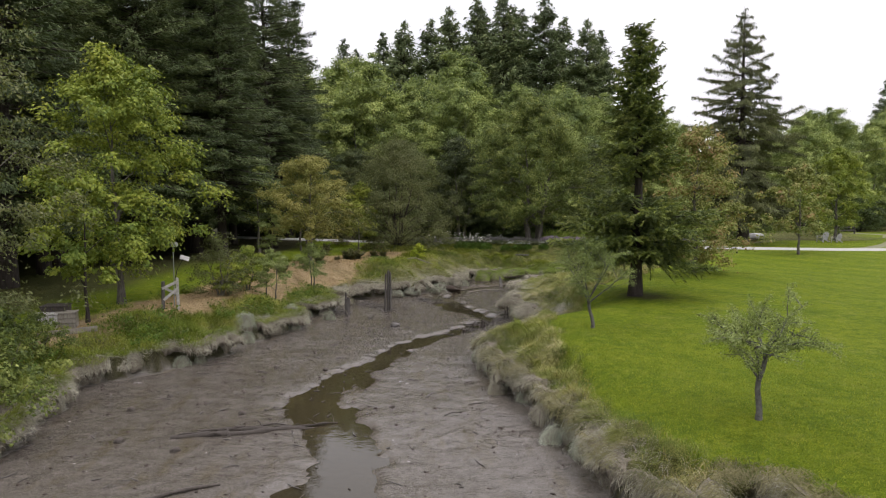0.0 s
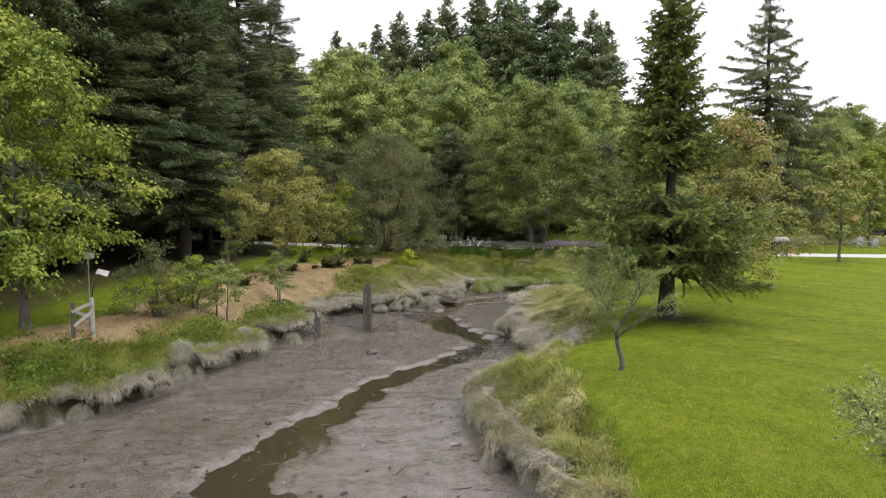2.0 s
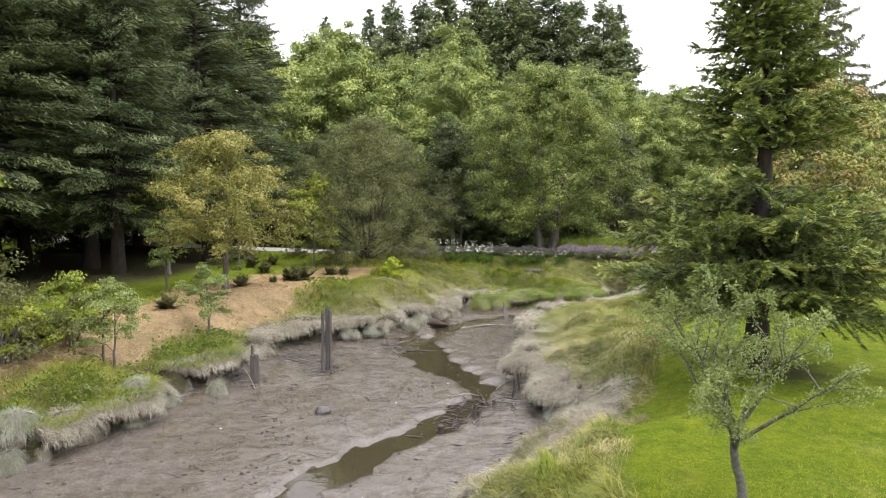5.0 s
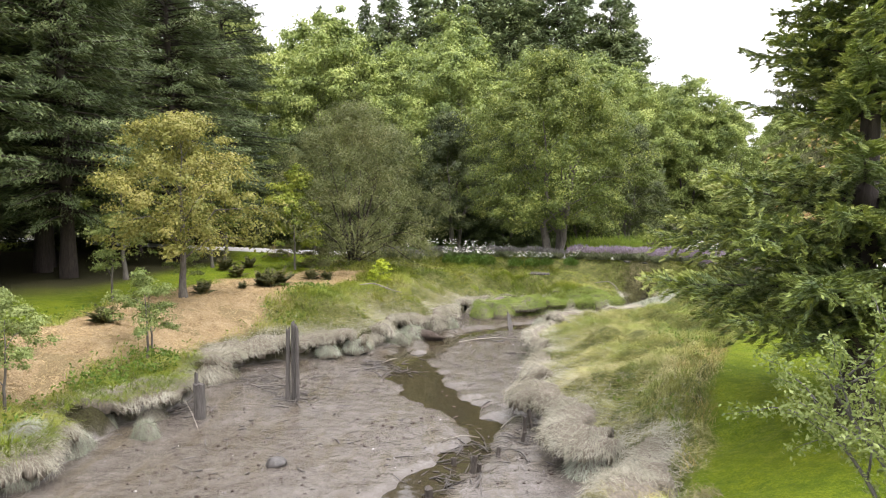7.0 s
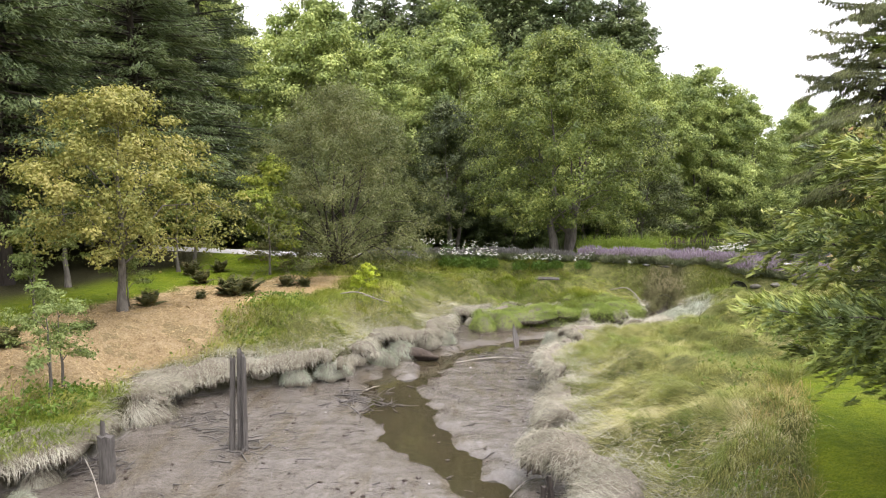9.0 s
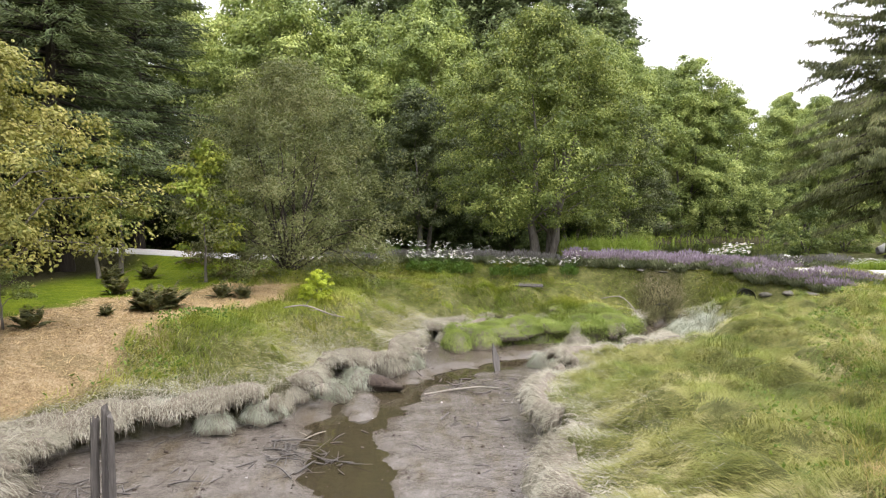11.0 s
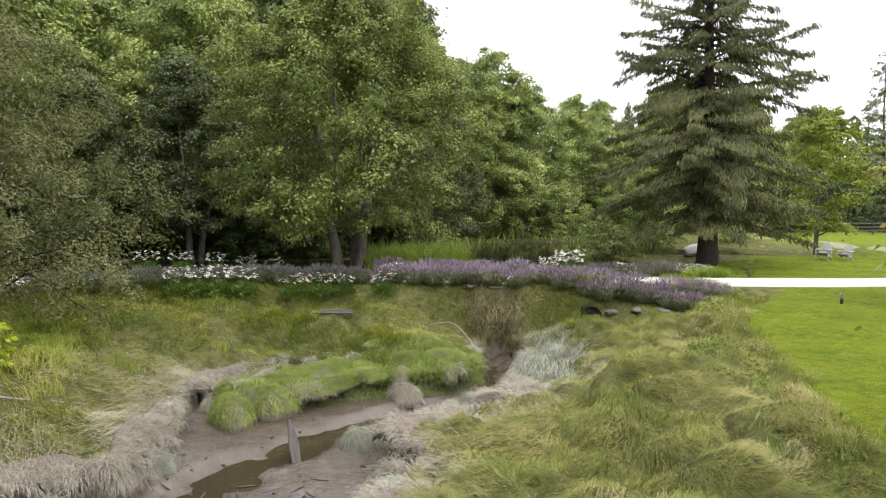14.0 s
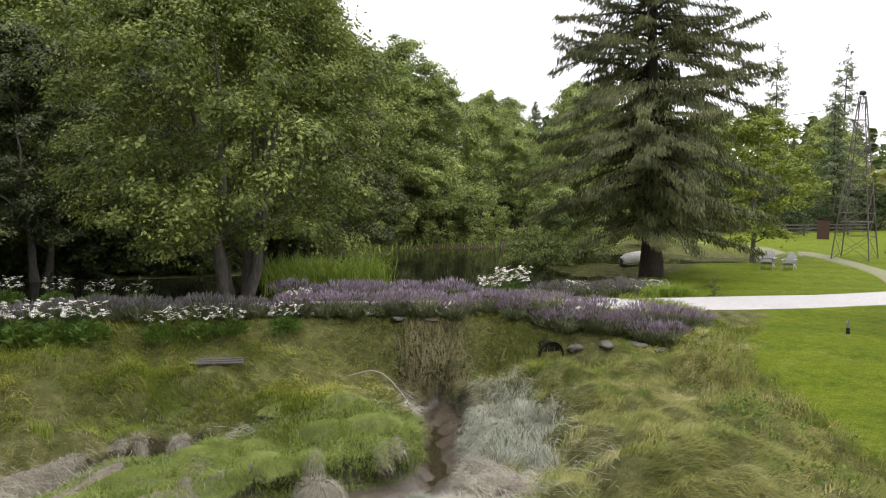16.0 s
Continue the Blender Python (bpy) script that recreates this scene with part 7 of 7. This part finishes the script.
bmesh.ops.translate(bm, vec=(0, 0.035, 0), verts=[g for g in ext if isinstance(g, bmesh.types.BMVert)])
part("board", bm, M_WOOD_GREY, plank)
tagged(plank, "pointed grey plank stuck upright in the mud", "plank")


def boulder(name, x, y, size, seed, mat, label, category="stone", group="", z=None, flat=0.6):
    bm = bmesh.new()
    bmesh.ops.create_icosphere(bm, subdivisions=3, radius=1)
    for v in bm.verts:
        n = noise.noise(v.co * 1.3 + Vector((seed, 0, 0))) * 0.35 + noise.noise(v.co * 3.1 + Vector((0, seed, 0))) * 0.12
        v.co = v.co * (1 + n)
        v.co = Vector((v.co.x * size[0], v.co.y * size[1], v.co.z * size[2]))
    ob = part(name, bm, mat, smooth_shade=True)
    ob.location, ob.rotation_euler = (x, y, (ground_z(x, y) if z is None else z) + size[2] * 0.25), (0, 0, seed)
    return tagged(ob, label, category, group)


boulder("slumped_mud", 0.1, 37.35, (0.95, 0.28, 0.20), 9, M_EARTH, "smooth dark slump of mud below the bank", "mud bank")
boulder("mud_rock", -1.9, 25.95, (0.20, 0.14, 0.12), 3, M_WET_STONE, "grey rock half buried in the mud", "rock")
for k, (x, y, s) in enumerate(((-7.2, 15.0, 0.11), (-4.6, 14.9, 0.09), (-5.2, 12.6, 0.10), (-6.8, 16.2, 0.08), (-3.4, 18.9, 0.09), (-1.2, 15.3, 0.07), (-6.5, 13.0, 0.12), (-4.9, 19.2, 0.08))):
    boulder("mud_lump", x, y, (s, s * 0.8, s * 0.6), 5 + k, M_LOG, "dark weed-covered lump on the mud", "rock", "dark lumps on the mud")

# ---- dam: culvert, stones, board ----
M_EDGING = plain("mossy_stone", (0.06, 0.058, 0.045), (0.20, 0.185, 0.155), 11, 0.9, 0.7, 0.02)
M_RUBBER = plain("black_plastic", (0.006, 0.006, 0.006), (0.02, 0.02, 0.02), 12, 0.55, 0.2, 0.005)


def pipe(x, y, z, radius, length, yaw):
    """A corrugated pipe; a black disc inside its mouth stands for the shade within."""
    ob = new("culvert_pipe")
    ob.location, ob.rotation_euler = (x, y, z), (0, 0, yaw)
    n, rings = 28, 30
    v = []
    for side in (1.0, 0.9):
        for k in range(rings):
            q = radius * side * (1 + 0.035 * math.sin(k * math.pi / 1.5))
            v += [(q * math.cos(2 * math.pi * i / n), length * k / (rings - 1), q * math.sin(2 * math.pi * i / n)) for i in range(n)]
    f = []
    for s in range(2):
        for k in range(rings - 1):
            for i in range(n):
                a = s * rings * n + k * n + i
                b = s * rings * n + k * n + (i + 1) % n
                f.append((a, b, b + n, a + n))
    f += [(i, (i + 1) % n, rings * n + (i + 1) % n, rings * n + i) for i in range(n)]
    part("pipe", raw_mesh("pipe", v, f, [M_RUBBER]), M_RUBBER, ob)
    # black disc in place of the darkness deeper in the pipe
    bm = bmesh.new()
    bmesh.ops.create_circle(bm, cap_ends=True, radius=radius * 0.98, segments=28, matrix=Matrix.Translation((0, 0.10, 0)) @ Matrix.Rotation(radians(90), 4, "X"))
    part("shade_disc", bm, M_RUBBER, ob)
    return tagged(ob, "black corrugated plastic culvert pipe in the dam", "culvert")


pipe(12.65, 43.98, 1.22, 0.31, 2.2, radians(-12))
tagged(pipe(10.12, 45.10, 0.56, 0.30, 1.8, radians(-20)), "dark overgrown culvert mouth at the head of the ditch", "culvert")
for k, (x, y, a, b) in enumerate(((9.6, 45.95, 0.36, 0.05), (10.2, 45.6, 0.34, 0.05), (13.2, 43.65, 0.30, 0.09),
                                   (13.7, 43.2, 0.34, 0.09), (14.2, 42.75, 0.28, 0.08), (14.6, 42.35, 0.22, 0.07))):
    boulder("edging_stone", x + 0.10, y + 0.22, (a, a * 0.5, b), 20 + k, M_EDGING, "flat grey edging stone below the lavender", "stone", "edging stones", z=ground_z(x + 0.10, y + 0.22) - 0.02)
slab = new("old_board")
slab.location, slab.rotation_euler = (5.45, 45.9, ground_z(5.45, 45.9) + 0.025), (radians(8), 0, radians(-18))
for k in range(3):
    part("plank", box(bmesh.new(), (0.02 * k, 0.11 * k - 0.11, 0.004 * k), (1.05 - 0.08 * k, 0.10, 0.035), (0, 0, k - 1), 0.008), M_WOOD_GREY, slab)
tagged(slab, "weathered grey boards lying in the grass", "boards")
slab2 = new("old_board")
slab2.location, slab2.rotation_euler = (2.4, 47.0, ground_z(2.4, 47.0) + 0.02), (radians(5), 0, radians(-10))
part("plank", box(bmesh.new(), (0, 0, 0), (0.6, 0.14, 0.035), (0, 0, 0), 0.008), M_WOOD_GREY, slab2)
tagged(slab2, "single weathered board lying in the grass", "board")

M_STEEL = plain("galvanised_steel", (0.28, 0.28, 0.28), (0.50, 0.50, 0.49), 16, 0.45, 0.1, 0.002, metal=0.9)
M_DARK_METAL = plain("dark_metal", (0.02, 0.02, 0.02), (0.06, 0.06, 0.06), 18, 0.5, 0.1, 0.002, metal=0.6)
spigot = new("garden_spigot")
spigot.scale = (0.75, 0.75, 0.85)
spigot.location = (17.9, 40.2, ground_z(17.9, 40.2))
bm = bmesh.new()
bmesh.ops.create_cone(bm, cap_ends=True, segments=14, radius1=0.055, radius2=0.05, depth=0.17, matrix=Matrix.Translation((0, 0, 0.075)))
part("base", bm, M_DARK_METAL, spigot, "black valve base")
part("riser", tube_mesh("riser", [([(0, 0, 0.1), (0, 0, 0.28), (0, 0, 0.36)], [0.03, 0.028, 0.032])], M_STEEL, 10), M_STEEL, spigot)
part("spout", tube_mesh("spout", [([(0, 0, 0.33), (-0.06, 0, 0.34), (-0.09, 0, 0.29)], [0.018, 0.018, 0.016])], M_STEEL, 8), M_STEEL, spigot)
part("handle", box(bmesh.new(), (0, 0, 0.385), (0.09, 0.02, 0.016), (0, 0, 30), 0.004), M_STEEL, spigot)
tagged(spigot, "grey metal garden spigot with a black base on the lawn", "spigot")


# ---- chairs, boat and tower beyond the drive ----
M_CHAIR = plain("silvered_teak", (0.30, 0.30, 0.29), (0.52, 0.52, 0.50), 14, 0.8, 0.4, 0.006, stretch=(1, 6, 6))


def garden_chair():
    """A low slatted garden chair with broad arms; it faces +x."""
    c = new("garden_chair")
    for k in range(6):
        part("seat_slat", box(bmesh.new(), (0.30 - 0.095 * k, 0, 0.36 - 0.026 * k), (0.085, 0.52, 0.022), (0, -15, 0), 0.004), M_CHAIR, c)
    for k in range(5):
        h = (0.62, 0.72, 0.76, 0.72, 0.62)[k]
        part("back_slat", box(bmesh.new(), (-0.27 - 0.20 * h, 0.21 - 0.105 * k, 0.22 + 0.46 * h), (0.022, 0.092, h), (0, -24, 0), 0.004), M_CHAIR, c)
    for s in (-1, 1):
        part("arm", box(bmesh.new(), (0.02, 0.32 * s, 0.55), (0.74, 0.13, 0.024), (0, 0, 0), 0.006), M_CHAIR, c)
        part("front_leg", box(bmesh.new(), (0.30, 0.29 * s, 0.27), (0.09, 0.028, 0.54), (0, 0, 0), 0.004), M_CHAIR, c)
        part("rear_leg", box(bmesh.new(), (-0.12, 0.255 * s, 0.20), (0.98, 0.028, 0.10), (0, -20, 0), 0.004), M_CHAIR, c)
        part("arm_brace", box(bmesh.new(), (-0.27, 0.29 * s, 0.34), (0.05, 0.026, 0.42), (0, -12, 0), 0.004), M_CHAIR, c)
    part("back_rail", box(bmesh.new(), (-0.375, 0, 0.52), (0.03, 0.62, 0.06), (0, -24, 0), 0.004), M_CHAIR, c)
    return tagged(c, "silver-grey slatted wooden garden chair facing the pond", "chair", "garden chairs on the lawn")


chair = garden_chair()
chair.matrix_basis = pose(28.55, 49.75, ground_z(28.55, 49.75), 0, 0, 205) @ Matrix.Scale(0.86, 4)
copy_thing(chair, pose(29.3, 49.25, ground_z(29.3, 49.25), 0, 0, 200) @ Matrix.Scale(0.86, 4))
M_HULL = plain("faded_white_paint", (0.42, 0.41, 0.39), (0.66, 0.65, 0.62), 6, 0.6, 0.2, 0.01)
boat = new("rowing_boat")
boat.location, boat.rotation_euler, boat.scale = (25.3, 54.2, ground_z(25.3, 54.2) + 0.12), (radians(14), radians(3), radians(195)), (0.75, 0.8, 1.0)
n, m = 20, 11
v = []
for i in range(n):
    t = i / (n - 1)
    w = 0.60 * math.sin(math.pi * (0.16 + 0.82 * t)) ** 0.65
    for j in range(m):
        a = math.pi * j / (m - 1)
        v.append((2.7 * (t - 0.5), w * math.cos(a), 0.46 * math.sin(a) ** 0.75 * (0.35 + 0.65 * math.sin(math.pi * (0.14 + 0.80 * t)) ** 0.5)))
f = [(i * m + j, (i + 1) * m + j, (i + 1) * m + j + 1, i * m + j + 1) for i in range(n - 1) for j in range(m - 1)]
hull = part("hull", raw_mesh("hull", v, f, [M_HULL]), M_HULL, boat)
hull.modifiers.new("thickness", "SOLIDIFY").thickness = 0.03
part("keel", box(bmesh.new(), (-0.05, 0, 0.45), (1.7, 0.04, 0.05), (0, 0, 0), 0.008), M_HULL, boat)
part("gunwale", tube_mesh("gunwale", [([v[i * m] for i in range(n)], [0.025] * n), ([v[i * m + m - 1] for i in range(n)], [0.025] * n)], M_WOOD_GREY, 6), M_WOOD_GREY, boat)
tagged(boat, "pale upturned rowing boat on the pond bank", "boat")

M_RUST_METAL = plain("rusty_steel", (0.09, 0.075, 0.065), (0.24, 0.21, 0.19), 20, 0.75, 0.3, 0.004, metal=0.3)
tower = new("lattice_tower")
TX, TY, TH = 35.2, 49.9, 7.6
tower.location, tower.rotation_euler = (TX, TY, ground_z(TX, TY)), (0, 0, radians(15))
corner = [(1, 1), (-1, 1), (-1, -1), (1, -1)]


def tower_at(k, z):
    h = 0.78 - 0.66 * z / TH
    return np.array([corner[k % 4][0] * h, corner[k % 4][1] * h, z])


for k in range(4):
    part("leg", tube_mesh("leg", [([tower_at(k, z) for z in (-0.1, TH * 0.5, TH)], [0.03, 0.028, 0.024])], M_RUST_METAL, 6), M_RUST_METAL, tower)
for i in range(7):
    z0, z1 = TH * i / 7, TH * (i + 1) / 7
    for k in range(4):
        part("strut", tube_mesh("strut", [([tower_at(k, z1), tower_at(k + 1, z1)], [0.014, 0.014])], M_RUST_METAL, 4), M_RUST_METAL, tower)
        part("brace", tube_mesh("brace", [([tower_at(k, z0), tower_at(k + 1, z1)], [0.010, 0.010])], M_RUST_METAL, 4), M_RUST_METAL, tower)
        part("brace", tube_mesh("brace", [([tower_at(k + 1, z0), tower_at(k, z1)], [0.010, 0.010])], M_RUST_METAL, 4), M_RUST_METAL, tower)
part("platform", box(bmesh.new(), (0, 0, 1.75), (1.15, 1.15, 0.06), (0, 0, 0), 0.01), M_RUST_METAL, tower, "rusty deck")
bm = bmesh.new()
bmesh.ops.create_uvsphere(bm, u_segments=14, v_segments=8, radius=0.15, matrix=Matrix.Translation((0, 0, TH + 0.16)) @ Matrix.Diagonal((1, 1, 0.8, 1)))
part("head", bm, M_DARK_METAL, tower, "dark gear head")
part("vane_arm", tube_mesh("vane_arm", [([(0, 0, TH + 0.15), (0.5, 0.1, TH + 0.1), (0.9, 0.2, TH - 0.05)], [0.02, 0.015, 0.01])], M_DARK_METAL, 6), M_DARK_METAL, tower)
tagged(tower, "tall narrow rusty steel lattice tower on the lawn", "tower")
cable = tube_mesh("power_cable", [([(TX - 0.1, TY, TH + 2.25), (TX - 1.3, TY + 1.2, TH + 1.65), (TX - 2.6, TY + 2.4, TH + 1.45), (TX - 4.2, TY + 4, TH + 1.5)], [0.016] * 4)], M_PALE_WOOD, 5)
tagged(new("slack_cable", cable), "slack pale cable hanging from the tower's head into the tree", "cable")


# ---- far fence, shed and the west bed's fittings ----
def rail_fence(line, label):
    f = new("rail_fence")
    pts = np.array(line, float)
    for k, (x, y) in enumerate(pts):
        z = ground_z(x, y)
        part("post", box(bmesh.new(), (x, y, z + 0.5), (0.13, 0.13, 1.2), (0, 0, 20 * k), 0.015), M_WOOD_GREY, f)
        if k:
            px, py = pts[k - 1]
            a = math.degrees(math.atan2(y - py, x - px))
            for h in (0.35, 0.65, 0.95):
                part("rail", box(bmesh.new(), ((x + px) / 2, (y + py) / 2, (z + ground_z(px, py)) / 2 + h), (math.hypot(x - px, y - py), 0.06, 0.11), (0, 0, a), 0.015), M_WOOD_GREY, f)
    return tagged(f, label, "fence")


rail_fence([(52, 67.4), (54.8, 67.2), (57.6, 66.9), (60.4, 66.7), (63.2, 66.4), (66, 66.2)], "grey split-rail fence at the far edge of the lawn")
rail_fence([(36.5, 63.6), (38.4, 64.2), (40.3, 64.8)], "grey split-rail fence behind the pond")
M_RED_WOOD = plain("red_brown_boards", (0.05, 0.026, 0.018), (0.13, 0.07, 0.05), 9, 0.85, 0.4, 0.01, stretch=(6, 6, 0.6))
shed = new("small_shed")
shed.location, shed.rotation_euler, shed.scale = (54.6, 63.4, ground_z(54.6, 63.4)), (0, 0, radians(35)), (0.62, 0.62, 0.85)
for k in range(7):
    part("board", box(bmesh.new(), (-0.6 + 0.2 * k, -0.6, 0.9), (0.185, 0.03, 1.8), (0, 0, 0), 0.006), M_RED_WOOD, shed)
    part("board", box(bmesh.new(), (-0.69, -0.6 + 0.2 * k, 0.9), (0.03, 0.185, 1.8), (0, 0, 0), 0.006), M_RED_WOOD, shed)
part("body", box(bmesh.new(), (0, 0, 0.88), (1.3, 1.1, 1.74), (0, 0, 0), 0.01), M_RED_WOOD, shed)
part("roof", box(bmesh.new(), (0, 0, 1.92), (1.75, 1.6, 0.08), (8, 0, 0), 0.01), M_BARK_DARK, shed, "dark sloping roof")
tagged(shed, "small red-brown board shed with a dark roof", "shed")

M_WHITE_WOOD = plain("flaking_white_paint", (0.25, 0.24, 0.22), (0.58, 0.56, 0.53), 10, 0.7, 0.4, 0.006)
gate = new("picket_gate")
gate.location, gate.rotation_euler = (-9.15, 22.05, ground_z(-9.15, 22.05)), (0, 0, radians(28))
part("post", box(bmesh.new(), (-0.22, 0, 0.45), (0.10, 0.10, 1.0), (0, 1, 0), 0.01), M_WOOD_GREY, gate)
part("post", box(bmesh.new(), (0.24, 0.05, 0.50), (0.09, 0.09, 1.1), (0, -1, 0), 0.01), M_WHITE_WOOD, gate)
part("rail", box(bmesh.new(), (0.0, -0.04, 0.82), (0.56, 0.03, 0.09), (0, -24, 0), 0.006), M_WHITE_WOOD, gate)
part("rail", box(bmesh.new(), (0.0, -0.04, 0.50), (0.56, 0.03, 0.09), (0, -40, 0), 0.006), M_WHITE_WOOD, gate)
part("rail", box(bmesh.new(), (0.0, 0.01, 0.62), (0.60, 0.03, 0.08), (0, 30, 0), 0.006), M_WHITE_WOOD, gate)
tagged(gate, "short piece of flaking white picket gate between posts", "gate")
station = new("weather_station")
station.location = (-9.2, 22.5, ground_z(-9.2, 22.5))
part("mast", tube_mesh("mast", [([(0, 0, -0.1), (0.01, 0, 1.0), (0, 0, 2.05)], [0.022, 0.02, 0.018])], M_STEEL, 8), M_STEEL, station)
part("sensor_head", box(bmesh.new(), (0.03, 0, 2.12), (0.26, 0.20, 0.17), (0, 0, 25), 0.03), M_STEEL, station, "grey sensor housing")
part("panel_arm", tube_mesh("panel_arm", [([(0.05, 0, 0.9), (0.12, 0, 1.25), (0.32, -0.02, 1.6)], [0.016, 0.014, 0.014])], M_DARK_METAL, 6), M_DARK_METAL, station)
panel = part("solar_panel", box(bmesh.new(), (0.40, -0.03, 1.66), (0.30, 0.22, 0.025), (35, 18, 20), 0.004), M_WHITE_WOOD, station, "pale tilted solar panel")
tagged(station, "steel mast with a sensor box and small solar panel", "weather station")
for k, (x, y, s, h, mat, label) in enumerate(((-11.2, 19.0, 0.62, 0.55, M_LOG, "dark wooden crate beside the bed"), (-10.75, 18.75, 0.5, 0.42, M_PALE_WOOD, "pale wooden crate beside the bed"), (-11.15, 18.45, 0.5, 0.40, M_WHITE_WOOD, "whitish wooden crate beside the bed"))):
    crate = new("wooden_crate")
    crate.location, crate.rotation_euler = (x, y, ground_z(x, y)), (0, 0, radians(12 + 9 * k))
    for i in range(3):
        z = h * (i + 0.5) / 3
        for sx, sy, lx, ly in ((0, 1, s, 0.025), (0, -1, s, 0.025), (1, 0, 0.025, s - 0.06), (-1, 0, 0.025, s - 0.06)):
            part("slat", box(bmesh.new(), (sx * s / 2, sy * s / 2, z), (lx, ly, h / 3 - 0.015), (0, 0, 0), 0.004), mat, crate)
    part("lid", box(bmesh.new(), (0, 0, h + 0.02), (s + 0.06, s + 0.06, 0.03), (0, 0, 0), 0.005), mat, crate)
    tagged(crate, label, "crate", "crates beside the bed")
edge_board = new("edging_board")
edge_board.location, edge_board.rotation_euler = (-10.5, 18.35, ground_z(-10.5, 18.35) + 0.06), (0, 0, radians(42))
part("plank", box(bmesh.new(), (0, 0, 0), (1.5, 0.06, 0.16), (0, 0, 0), 0.008), M_PALE_WOOD, edge_board)
tagged(edge_board, "pale wooden edging board in the straw", "board")
